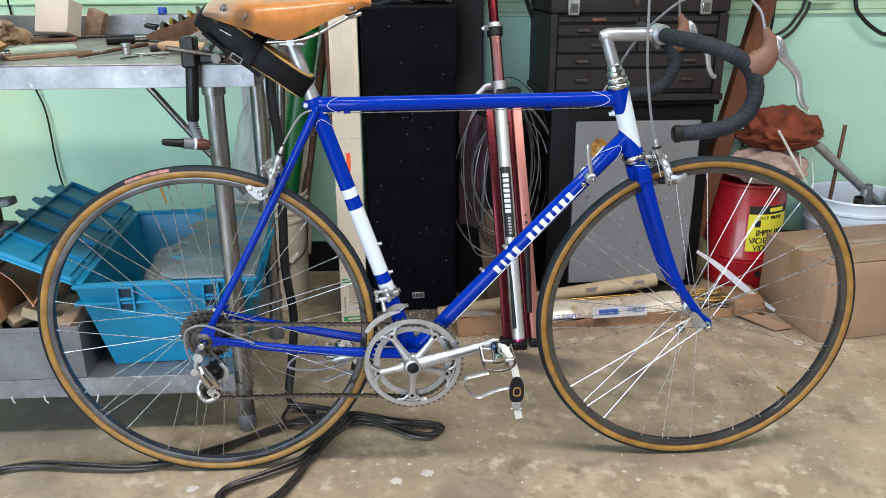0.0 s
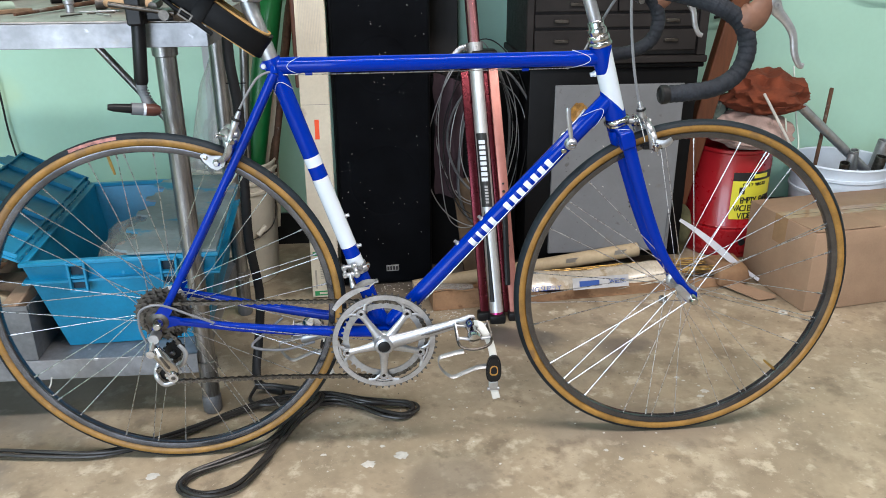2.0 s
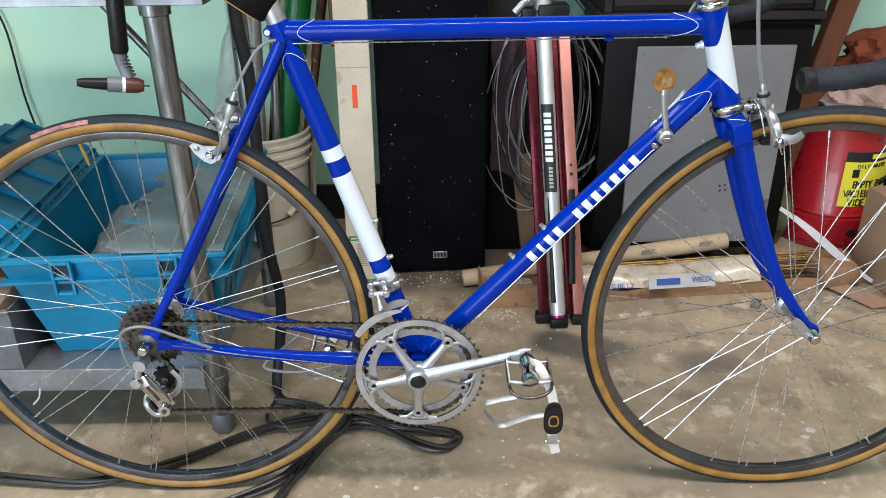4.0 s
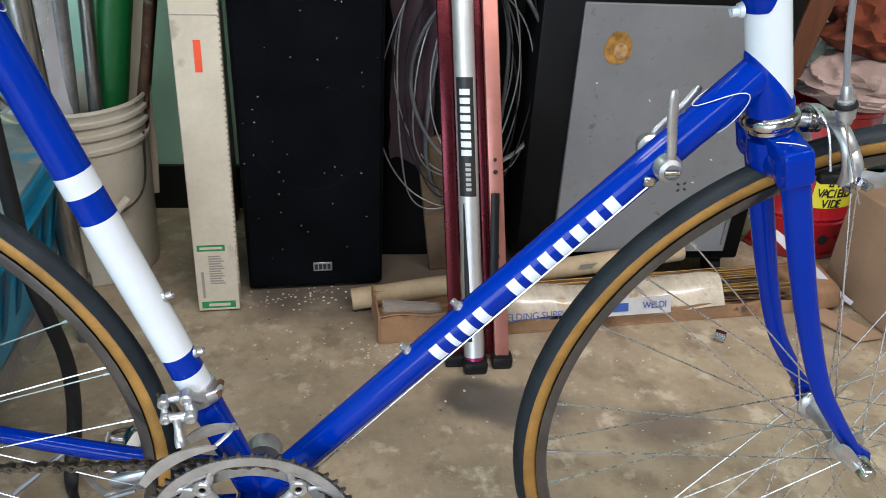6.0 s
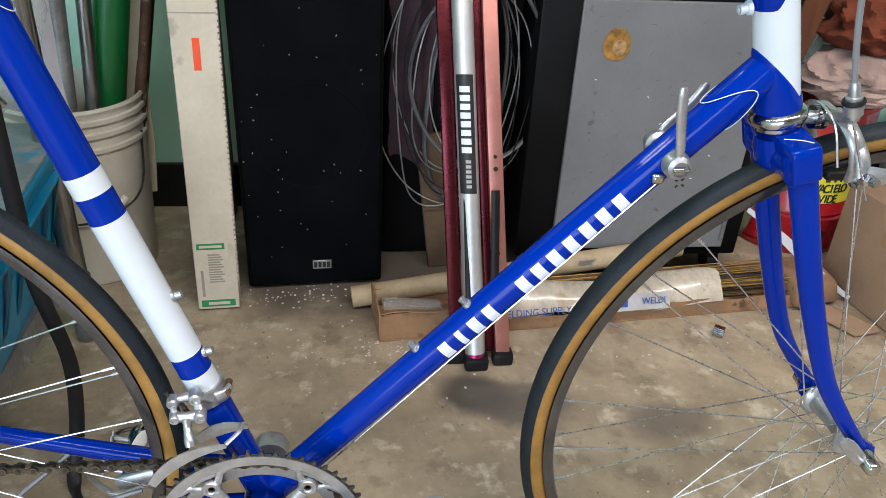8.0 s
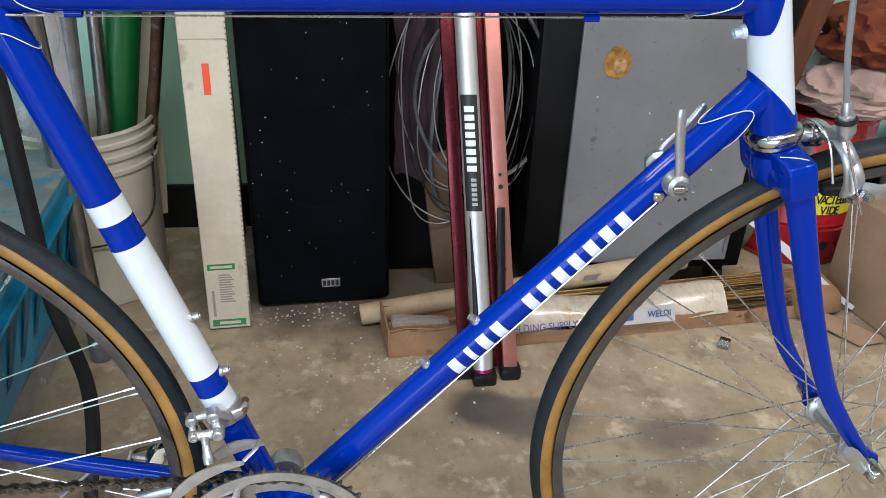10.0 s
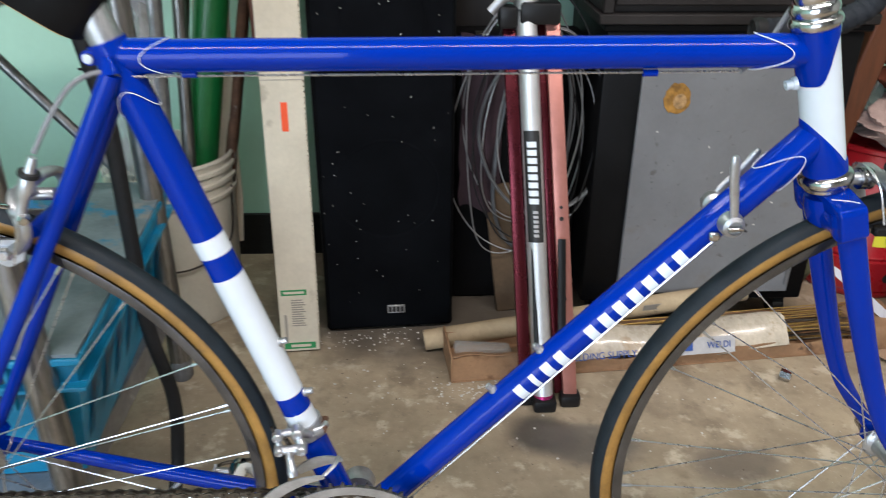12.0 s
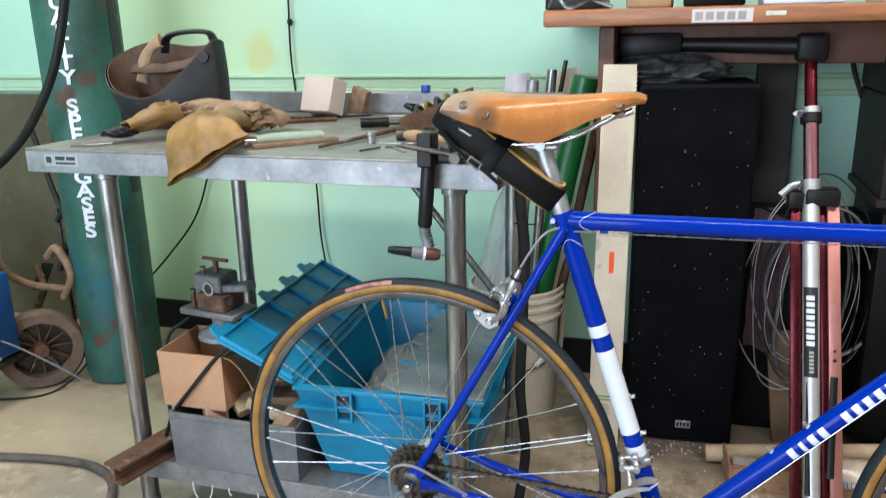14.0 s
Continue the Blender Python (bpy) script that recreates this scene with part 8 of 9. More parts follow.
l1 = flat_leg(F0 + V(0.050, 0.012, 0.016), sat(0.675) + V(0.046, 0.008, 0), 0.026, 0.016, stand_pink, "faded red leg")
flat_leg(F0 + V(0.030, 0.026, 0.016), sat(0.675) + V(0.026, 0.024, 0), 0.016, 0.016, stand_red, "red leg")
flat_leg(F0 + V(-0.032, 0.020, 0.016), sat(0.675) + V(-0.030, 0.014, 0), 0.024, 0.014, stand_red, "red leg")
for dx, dy, r in ((0.0, 0.0, 0.0215), (0.050, 0.012, 0.019), (-0.034, 0.020, 0.019)):
    part("foot_cap", box(B(), F0.x + dx - r, F0.x + dx + r, F0.y + dy - r * 0.8, F0.y + dy + r * 0.8, 0.0, 0.026, 0.006, None, 2), plastic_black, stand, "black rubber foot cap")
part("sleeve_end", tube(B(), [sat(0.016), sat(0.026)], 0.0186, 24), M("magenta ring", (0.40, 0.03, 0.16), 0.3, 0.8), stand)
for a, b in ((V(-0.022, -0.012, 0.30), V(-0.012, -0.016, 0.06)), (V(0.026, -0.014, 0.31), V(0.030, -0.012, 0.10))):
    p, q = F0 + V(a.x, a.y + 0.33 * a.z, a.z), F0 + V(b.x, b.y + 0.33 * b.z, b.z)
    part("link_bar", tube(B(), [p, q], 0.0075, 8, flat=(1, 0.3), up=(0, 1, 0)), plastic_black, stand, "black folding link")
for z in (0.20, 0.34, 0.36):
    p = sat(z) + V(0.047, -0.004, 0)
    part("hole", tube(B(), [p, p + V(0, -0.002, 0)], 0.0040 if z < 0.35 else 0.003, 10), mark_black, l1)


def tube_patch(z0, z1, th0, th1, r):
    bm = B()
    g = []
    for i in range(9):
        th = radians(th0 + (th1 - th0) * i / 8)
        o = V(math.sin(th), -math.cos(th), 0.33 * math.cos(th)) * r
        g.append((bm.verts.new(sat(z0) + o), bm.verts.new(sat(z1) + o)))
    for i in range(8):
        bm.faces.new((g[i][0], g[i + 1][0], g[i + 1][1], g[i][1]))
    return bm


lab2 = part("stand_label", tube_patch(0.300, 0.488, -62, 38, 0.0184), mark_black, stand, "black label with white bars")
for k in range(8):
    part("label_bar", tube_patch(0.470 - 0.0136 * k - 0.0095, 0.470 - 0.0136 * k, -40, 14, 0.0188), mark_white, lab2)
for k in range(6):
    part("label_bar", tube_patch(0.354 - 0.0080 * k - 0.0050, 0.354 - 0.0080 * k, -20, 8, 0.0188), M("grey label bar", (0.35, 0.35, 0.36), 0.5) if k == 0 else MATS["grey label bar"], lab2)
part("clamp_head", box(B(), -0.032, 0.036, -0.028, 0.028, -0.034, 0.030, 0.012, Matrix.Translation(sat(1.005)), 3), plastic_black, stand, "black clamp head")
part("clamp_arm", tube(B(), [sat(1.0) + V(-0.02, 0, 0.006), sat(1.0) + V(-0.30, 0.05, 0.012)], [0.020, 0.017], 14), plastic_black, stand)
part("clamp_jaw", box(B(), -0.45, -0.28, 0.02, 0.07, -0.020, 0.040, 0.010, Matrix.Translation(sat(1.0)), 2), plastic_black, stand)

# coils of wire and tube hanging behind the stand
random.seed(5)
for k in range(9):
    cx, cz, rx, rz = 0.205 + random.uniform(-0.035, 0.045), 0.43 + random.uniform(-0.03, 0.05), random.uniform(0.075, 0.135), random.uniform(0.18, 0.27)
    y = 0.835 + 0.006 * k
    pts = [(cx + rx * math.cos(a) + 0.008 * math.sin(3 * a + k), y + 0.010 * math.sin(2 * a + k), cz + rz * math.sin(a) - 0.03 * abs(math.cos(a))) for a in [2 * math.pi * j / 14 for j in range(14)]]
    thick = 0.0075 if k in (2, 6) else 0.0016
    bm = tube(B(), spline(pts, 5, True), thick, 8, closed=True, flat=(1, 0.5) if thick > 0.005 else None)
    solid("wire_coil", bm, (cast_grey if k in (2, 6) else alloy_dull if k % 3 else cable_black), "loose coil of grey wire hanging behind the stand" if thick < 0.005 else "grey flat tubing coiled behind the stand", "coil", group="hanging coils")
bm = tube(B(), spline([(0.285, 1.13, 1.05), (0.295, 1.13, 0.95), (0.335, 1.13, 0.84), (0.372, 1.13, 0.72), (0.385, 1.12, 0.60)], 6), 0.006, 8)
solid("power_cord", bm, cable_black, "black cord on the wall behind the stand", "cable", group="cords by the bench")

# ---- cabinet, tool chest ----
KY = 0.815
cab = thing("steel_cabinet", "black steel cabinet with a scuffed grey door", "cabinet", (0.585, 0.95, 0))
part("cabinet_body", box(B(), 0.338, 0.828, KY, 1.14, 0.055, 0.636, 0.006, None, 2), cabinet_black, cab)
part("cabinet_top", box(B(), 0.330, 0.836, KY - 0.012, 1.145, 0.6365, 0.650, 0.003), cabinet_black, cab)
door = part("cabinet_door", box(B(), -0.188, 0.188, -0.009, 0.0, -0.256, 0.256, 0.002, pose(0.600, KY - 0.0015, 0.335, 0, 0, 0)), panel_grey, cab, "scuffed grey door panel")
part("door_hinge", box(B(), 0.776, 0.784, KY - 0.014, KY - 0.0105, 0.10, 0.20), cast_grey, door)
bm = B()
random.seed(3)
pts = [(0.0265 * (0.86 + 0.22 * random.random()) * math.cos(2 * math.pi * k / 26), 0.0325 * (0.86 + 0.2 * random.random()) * math.sin(2 * math.pi * k / 26)) for k in range(26)]
prism(bm, pts, 0, 0.0008, frame_m((0.484, KY - 0.0108, 0.511), (1, 0, 0), (0, 0, 1)))
part("door_sticker", bm, sticker_gold, door, "gold brown oval sticker")
bm = B()
prism(bm, [(0.013 * math.cos(2 * math.pi * k / 18), 0.015 * math.sin(2 * math.pi * k / 18)) for k in range(18)], 0, 0.0006, frame_m((0.489, KY - 0.0118, 0.506), (1, 0, 0), (0, 0, 1)))
part("sticker_patch", bm, M("pale brown sticker patch", (0.36, 0.22, 0.10), 0.5, var=0.4, scale=90), door)
for a in range(4):
    part("print_mark", box(B(), -0.0035, 0.0035, -0.0006, 0.0, -0.0022, 0.0022, 0, pose(0.662, KY - 0.0105, 0.232, 0, 0, 0) @ Matrix.Rotation(radians(90 * a + 35), 4, "Y") @ Matrix.Translation((0.0095, 0, 0))), mark_black, door, "small black mark")
bm = B()
random.seed(8)
for k in range(46):
    x, z = random.uniform(-0.185, 0.185), random.uniform(-0.24, 0.24)
    box(bm, -random.uniform(0.001, 0.009), 0.001, -0.0004, 0.0, -0.0005, 0.0006, 0, Matrix.Translation((0.600 + x, KY - 0.0105, 0.337 + z)) @ Matrix.Rotation(random.uniform(-1.5, 1.5), 4, "Y"))
part("scuff_marks", bm, M("dark scuff", (0.12, 0.115, 0.115), 0.6), door)["kind"] = "stuff"
bm = B()
for k in range(9):
    x, z = random.uniform(-0.17, 0.17), random.uniform(-0.2, 0.22)
    box(bm, -random.uniform(0.001, 0.004), 0.002, -0.0004, 0.0, -0.001, 0.0012, 0, Matrix.Translation((0.600 + x, KY - 0.0106, 0.337 + z)) @ Matrix.Rotation(random.uniform(-1, 1), 4, "Y"))
part("paint_flecks", bm, soft_white, door)["kind"] = "stuff"
for x in (0.375, 0.790):
    for y in (0.85, 1.10):
        cst = part("caster", tube(B(), [(x - 0.012, y, 0.024), (x + 0.012, y, 0.024)], 0.024, 18), black_rubber, cab, "black rubber caster")
        part("caster_fork", box(B(), x - 0.016, x + 0.016, y - 0.014, y + 0.014, 0.040, 0.055, 0.002), steel_dark, cst)

CX0, CX1, CY, CZ0, CZ1 = 0.322, 0.832, 0.795, 0.6510, 0.992
chest = thing("tool_chest", "brown grey metal machinist's tool chest on the cabinet", "tool chest", (0.577, 0.95, CZ0))
part("chest_body", box(B(), CX0, CX1, CY + 0.012, 1.14, CZ0 + 0.020, CZ1 - 0.095, 0.003), chest_brown, chest)
part("chest_base", box(B(), CX0 - 0.006, CX1 + 0.006, CY - 0.004, 1.145, CZ0, CZ0 + 0.0195, 0.003), chest_brown, chest)
for x0, x1 in ((CX0, CX0 + 0.020), (CX1 - 0.026, CX1)):
    part("chest_stile", box(B(), x0, x1, CY, CY + 0.0115, CZ0 + 0.020, CZ1 - 0.095, 0.002), chest_brown, chest)
part("chest_lid", box(B(), CX0 - 0.003, CX1 + 0.003, CY - 0.002, 1.142, CZ1 - 0.094, CZ1, 0.010, None, 2), chest_brown, chest, "hinged lid")
rows = [(0.872, 0.890, 2), (0.836, 0.868, 1), (0.790, 0.832, 2), (0.748, 0.786, 1), (0.684, 0.744, 1)]
for z0, z1, n in rows:
    for k in range(n):
        x0 = CX0 + 0.022 + (CX1 - CX0 - 0.050) * k / n
        x1 = CX0 + 0.022 + (CX1 - CX0 - 0.050) * (k + 1) / n - 0.003
        dr = part("drawer", box(B(), x0, x1, CY - 0.0005, CY + 0.0115, z0 + 0.0015, z1 - 0.0015, 0.002), chest_brown, chest)
        for fx in ((0.16, 0.84) if n == 1 else (0.5,)):
            xc = x0 + (x1 - x0) * fx
            zc = (z0 + z1) / 2
            bm = box(B(), xc - 0.020, xc + 0.020, CY - 0.008, CY - 0.001, zc - 0.005, zc + 0.005, 0.002)
            part("drawer_pull", bm, rusty if (k + int(z0 * 100)) % 3 == 0 else steel_dark, dr, "small dark drawer pull")
for x in (CX0 + 0.062, CX1 - 0.073):
    lt = part("latch", box(B(), x - 0.017, x + 0.017, CY - 0.009, CY - 0.0025, 0.893, 0.937, 0.003), alloy_dull, chest, "worn steel latch")
    part("latch_plate", box(B(), x - 0.011, x + 0.011, CY - 0.012, CY - 0.0092, 0.900, 0.925, 0.002), chrome, lt)
part("lock", tube(B(), [(0.560, CY - 0.006, 0.927), (0.560, CY, 0.927)], 0.009, 14), steel_dark, chest)

# ---- wooden work bench above ----
wb = thing("wooden_bench", "heavy worn orange brown wooden work bench", "work bench", (0.9, 0.95, 0))
part("bench_top", box(B(), -0.432, 1.045, 0.720, 1.165, 1.058, 1.096, 0.006, None, 2), wood_worn, wb)
part("bench_end", box(B(), -0.312, -0.275, 0.800, 1.15, 0.60, 1.0575, 0.003), wood_red, wb, "dark red brown end board")
part("bench_rail", box(B(), -0.274, 1.0, 0.900, 0.925, 0.965, 1.0575, 0.003), wood_red, wb, "dark red brown rail")
part("bench_leg", box(B(), -0.028, 0.028, -0.022, 0.022, -0.582, 0.474, 0.004, pose(0.947, 0.975, 0.58, 0, 11, 0)), post_wood, wb, "slanting brown wooden leg")
part("bench_leg", box(B(), -0.312, -0.275, 1.09, 1.15, 0, 0.5995, 0.003), wood_red, wb)
tagw = part("edge_label", box(B(), -0.105, 0.020, 0.7188, 0.7200, 1.062, 1.090), paper, wb, "torn white label with grey marks")
for k in range(5):
    part("label_bar", box(B(), -0.098 + 0.022 * k, -0.082 + 0.022 * k, 0.7180, 0.7188, 1.067, 1.084), grey_print, tagw)
part("paint_smear", box(B(), 0.045, 0.085, 0.7190, 0.7200, 1.074, 1.083), soft_white, wb)
clut = [(-0.37, 0.86, 0.13, 0.20, 0.05, plastic_black, "dark plastic case"), (-0.20, 0.84, 0.10, 0.16, 0.035, handle_wood, "brown wooden box"), (-0.06, 0.85, 0.13, 0.18, 0.05, cabinet_black, "black metal box"),
        (0.12, 0.84, 0.16, 0.18, 0.030, bucket_blue, "pale blue plastic tray"), (0.33, 0.86, 0.12, 0.16, 0.055, cardboard_pale, "cream card box"), (0.50, 0.85, 0.14, 0.2, 0.03, tote_blue, "turquoise plastic tray")]
for x, y, w, d, h, mt, lb in clut:
    bm = box(B(), x - w / 2, x + w / 2, y - d / 2, y + d / 2, 1.0965, 1.0965 + h, 0.006, None, 2)
    solid("storage_case", bm, mt, lb + " on the wooden bench", "box", group="boxes on the wooden bench")
bm = tube(B(), spline([(-0.425, 0.76, 1.102), (-0.41, 0.765, 1.13), (-0.38, 0.76, 1.10), (-0.33, 0.765, 1.115), (-0.28, 0.76, 1.102)], 5), 0.005, 8)
solid("clamp_wire", bm, chrome, "bright bent wire lying on the wooden bench", "wire")
solid("dark_cloth", cloth_lump((-0.15, 0.865, 0.948), (0.12, 0.045, 0.040), 5, 0.5), M("dark bundle", (0.03, 0.032, 0.035), 0.7, var=0.8, scale=30), "dark crumpled cloth heap on the loudspeaker", "cloth")

# ---- red can, buckets, boxes at the far side ----
RC_ = V(1.058, 1.025, 0)
can = thing("waste_can", "red steel oily waste can stuffed with rags", "waste can", tuple(RC_))
part("can_body", lathe(B(), [(0, 0.001), (0.126, 0.001), (0.130, 0.006), (0.130, 0.018), (0.127, 0.022), (0.127, 0.100), (0.131, 0.106), (0.127, 0.112), (0.127, 0.345), (0.132, 0.350), (0.132, 0.358), (0.126, 0.360), (0.123, 0.350), (0.123, 0.30), (0, 0.29)], 48, Matrix.Translation(RC_)), can_red, can)
part("can_base", lathe(B(), [(0.128, 0.020), (0.1335, 0.022), (0.1335, 0.095), (0.128, 0.098)], 48, Matrix.Translation(RC_)), can_red, can)
part("vent_hole", tube(B(), [RC_ + V(0.010, -0.1338, 0.058), RC_ + V(0.010, -0.1345, 0.058)], 0.012, 14), mark_black, can)


def can_patch(z0, z1, a0, a1, r, n=10):
    bm = B()
    g = []
    for i in range(n + 1):
        a = radians(a0 + (a1 - a0) * i / n)
        g.append((bm.verts.new(RC_ + V(r * math.cos(a), r * math.sin(a), z0)), bm.verts.new(RC_ + V(r * math.cos(a), r * math.sin(a), z1))))
    for i in range(n):
        bm.faces.new((g[i][0], g[i + 1][0], g[i + 1][1], g[i][1]))
    return bm


A0, A1 = -108, -38
lb = part("can_label", can_patch(0.135, 0.290, A0, A1, 0.1276), label_yellow, can, "yellow and black warning label")
part("label_band", can_patch(0.262, 0.290, A0, A1, 0.1280), mark_black, lb)
part("label_bar", can_patch(0.270, 0.283, -78, -52, 0.1284), label_yellow, lb)


def can_text(body, size, ang, z):
    a = radians(ang)
    m = Matrix.Translation(V(0.1284 * math.cos(a), 0.1284 * math.sin(a), z)) @ Matrix.Rotation(a + radians(90), 4, "Z") @ Matrix.Rotation(radians(90), 4, "X")
    return lettering("label_text", body, size, m, mark_black, lb, squeeze=0.8, depth=0.0015)


for body, size, z, start, step in (("OILY WASTE", 0.015, 0.250, -92, 3.9), ("EMPTY EVERY", 0.029, 0.198, -93, 5.0), ("VACIELO", 0.029, 0.172, -101, 5.0), ("VIDE", 0.029, 0.146, -94, 5.0)):
    for k, ch in enumerate(body):
        if ch != " ":
            can_text(ch, size, start + step * k, z)
part("warning_sign", can_patch(0.219, 0.242, -98, -90, 0.1283, 4), mark_black, lb)
solid("rag", cloth_lump((1.075, 0.965, 0.405), (0.125, 0.115, 0.062), 2, 0.30), rag_pink, "dirty pink rag stuffed into the red can", "rag", group="rags")
solid("rag", cloth_lump((1.120, 0.985, 0.512), (0.122, 0.105, 0.080), 6, 0.38, 10), rag_rust, "rust orange rag heaped on the can", "rag", group="rags")
solid("rag", cloth_lump((0.955, 1.06, 0.44), (0.075, 0.08, 0.085), 12, 0.4), rag_green, "dull green rag at the can's rim", "rag", group="rags")
bm = B()
bmesh.ops.create_icosphere(bm, subdivisions=4, radius=1, matrix=pose(0.880, 0.965, 0.09) @ Matrix.Diagonal((0.035, 0.06, 0.088, 1)))
rumple(bm, 0.02, 16, 3)
solid("rag", bm, M("olive rag", (0.10, 0.095, 0.045), 0.9, var=0.35, scale=20, bump=0.4), "olive green rag on the floor by the cabinet", "rag", group="rags")

BC = V(1.425, 1.000, 0)
bkt = thing("white_bucket", "pale white bucket full of metal offcuts", "bucket", tuple(BC))
part("bucket_body", lathe(B(), [(0, 0.001), (0.128, 0.001), (0.132, 0.008), (0.146, 0.200), (0.151, 0.203), (0.151, 0.210), (0.147, 0.212), (0.1485, 0.250), (0.1535, 0.254), (0.1535, 0.262), (0.149, 0.264), (0.150, 0.290), (0.154, 0.295), (0.150, 0.300), (0.146, 0.296), (0.128, 0.02), (0, 0.02)], 48, Matrix.Translation(BC)), bucket_blue, bkt)
bkt_items = [((1.36, 0.95, 0.03), (1.392, 0.925, 0.335), 0.0125, alloy, "bright aluminium tube standing in the bucket"), ((1.478, 0.962, 0.262), (1.166, 0.950, 0.520), 0.0145, alloy, "bright pipe leaning over the bucket"),
             ((1.300, 0.985, 0.05), (1.314, 0.975, 0.535), 0.0062, rusty, "dark rod standing in the bucket"), ((1.45, 0.98, 0.04), (1.40, 0.93, 0.345), 0.014, alloy_dull, "short grey pipe in the bucket"),
             ((1.46, 0.95, 0.04), (1.475, 0.90, 0.330), 0.017, steel_dark, "short dark pipe in the bucket"), ((1.38, 0.95, 0.05), (1.345, 0.88, 0.318), 0.015, steel_dark, "short dark pipe in the bucket"),
             ((1.50, 1.02, 0.05), (1.53, 0.98, 0.36), 0.020, alloy_dull, "short grey pipe in the bucket")]
for a, b, r, mt, lb_ in bkt_items:
    a, b = V(*a) + V(0.018, 0, 0), V(*b) + V(0.018, 0, 0)
    d = (b - a).normalized()
    bm = lathe(B(), [(r, 0), (r, (b - a).length), (r * 0.8, (b - a).length), (r * 0.8, 0.01), (0, 0.01)], 18, axis_m(a, d))
    solid("metal_pipe", bm, mt, lb_, "pipe", group="offcuts in the bucket")
bm = tube(B(), spline([(1.215, 1.01, 0.60), (1.235, 0.985, 0.45), (1.240, 0.95, 0.36), (1.225, 0.93, 0.295), (1.190, 0.91, 0.34), (1.155, 0.90, 0.46)], 6), 0.0026, 6)
solid("clear_tube", bm, M("clear vinyl tube", (0.65, 0.75, 0.66), 0.25, var=0.05), "thin clear tube looped over the bucket", "tube")
bm = tube(B(), [(1.046, 0.842, 0.548), (1.156, 0.838, 0.384)], 0.0042, 10)
solid("white_rod", bm, soft_white, "white rod leaning beside the bucket", "rod")

cbx = thing("cardboard_box", "closed brown cardboard box with shiny tape", "cardboard box", m=pose(1.076, 0.497, 0.0, 0, 0, 9))
part("box_body", box(B(), 0, 0.50, 0, 0.300, 0.001, 0.236, 0.004, None, 2), cardboard, cbx)
part("box_tape", box(B(), -0.0004, 0.5004, 0.122, 0.177, 0.2362, 0.2368), M("shiny brown tape", (0.36, 0.23, 0.13), 0.2, coat=0.4), cbx, "shiny brown packing tape")
part("box_tape", box(B(), -0.0006, -0.0001, 0.122, 0.177, 0.155, 0.2364), MATS["shiny brown tape"], cbx)
part("box_seam", box(B(), 0.002, 0.498, 0.1488, 0.1502, 0.2368, 0.2372), M("dark seam", (0.10, 0.06, 0.035), 0.8), cbx)
part("box_flap", rumple(sheet(B(), 6, 6, lambda u, v: V(0.004 + 0.20 * u, 0.003 + 0.115 * v, 0.2367 + 0.004 * (1 - v)), 0.002), 0.002, 14, 1), cardboard, cbx)

# paper sheet, carton tray with brazing rods, paper roll
bm = sheet(B(), 20, 5, lambda u, v: V(0.800 + 0.240 * u + 0.004 * v, 0.765 - 0.070 * u + 0.004 * math.sin(9 * u), 0.190 - 0.176 * u + (0.009 + 0.014 * math.sin(3.1 * u) ** 1.6) * (v - 0.5) + 0.004 * math.sin(6.0 * u)), 0.0007)
solid("paper_sheet", bm, paper, "curled white paper sheet against the can", "paper")
TR = pose(0.047, 0.602, 0.0, 0, 0, 5.5)
tray = thing("carton_tray", "long torn cardboard tray holding brazing rods", "cardboard tray", m=TR)
bm = B()
box(bm, 0, 0.955, 0, 0.115, 0.001, 0.004)
box(bm, 0, 0.955, 0.112, 0.115, 0.004, 0.045)
bmf = sheet(bm, 40, 3, lambda u, v: V(0.955 * u, 0.002 + 0.006 * math.sin(9 * u) * v, 0.004 + ((0.050 if u < 0.17 else 0.030) + 0.005 * math.sin(13 * u) + 0.003 * math.sin(47 * u)) * v), 0.003)
part("tray_body", bm, tray_card, tray)
part("tray_end", box(B(), -0.002, 0.002, 0, 0.115, 0.003, 0.062, 0.001), tray_card, tray)
part("tray_end", rumple(box(B(), 0.86, 0.965, -0.012, 0.10, 0.004, 0.065, 0.012, None, 3), 0.012, 22, 3), tray_card, tray, "crushed torn end")
part("tray_flap", sheet(B(), 6, 3, lambda u, v: V(0.002 + 0.145 * u, 0.004 + 0.05 * v, 0.060 - 0.022 * v + 0.004 * math.sin(7 * u)), 0.002), tray_card, tray)
random.seed(21)
for k in range(34):
    y = 0.030 + 0.072 * random.random()
    z = 0.020 + 0.036 * random.random()
    bm = tube(B(), [(0.20 + 0.12 * random.random(), y, z), (0.90 + 0.05 * random.random(), y + random.uniform(-0.03, 0.03), z + random.uniform(-0.012, 0.012))], 0.0013, 5)
    for v in bm.verts:
        v.co = TR @ v.co
    solid("brazing_rod", bm, brass if k % 3 else steel_dark, "thin brass brazing rod lying in the tray", "rod", group="brazing rods")
bm = sheet(B(), 24, 6, lambda u, v: V(0.245 + 0.455 * u, -0.001 + 0.085 * v, 0.030 + 0.042 * math.sin(v * 2.6) + 0.006 * math.sin(7 * u + 2 * v)), 0.001)
rumple(bm, 0.004, 24, 2)
for v in bm.verts:
    v.co = TR @ v.co
sleeve_bag = solid("plastic_sleeve", bm, M("milky plastic sleeve", (0.50, 0.435, 0.345), 0.28, var=0.2, scale=20, coat=0.3, stain=[((0.33, 0.25, 0.16), 12, 0.58)]), "milky plastic sleeve with blue print over the rods", "plastic sleeve")
BASE[sleeve_bag] = Vector(sleeve_bag.location)
inv = Matrix.Translation(-sleeve_bag.location)
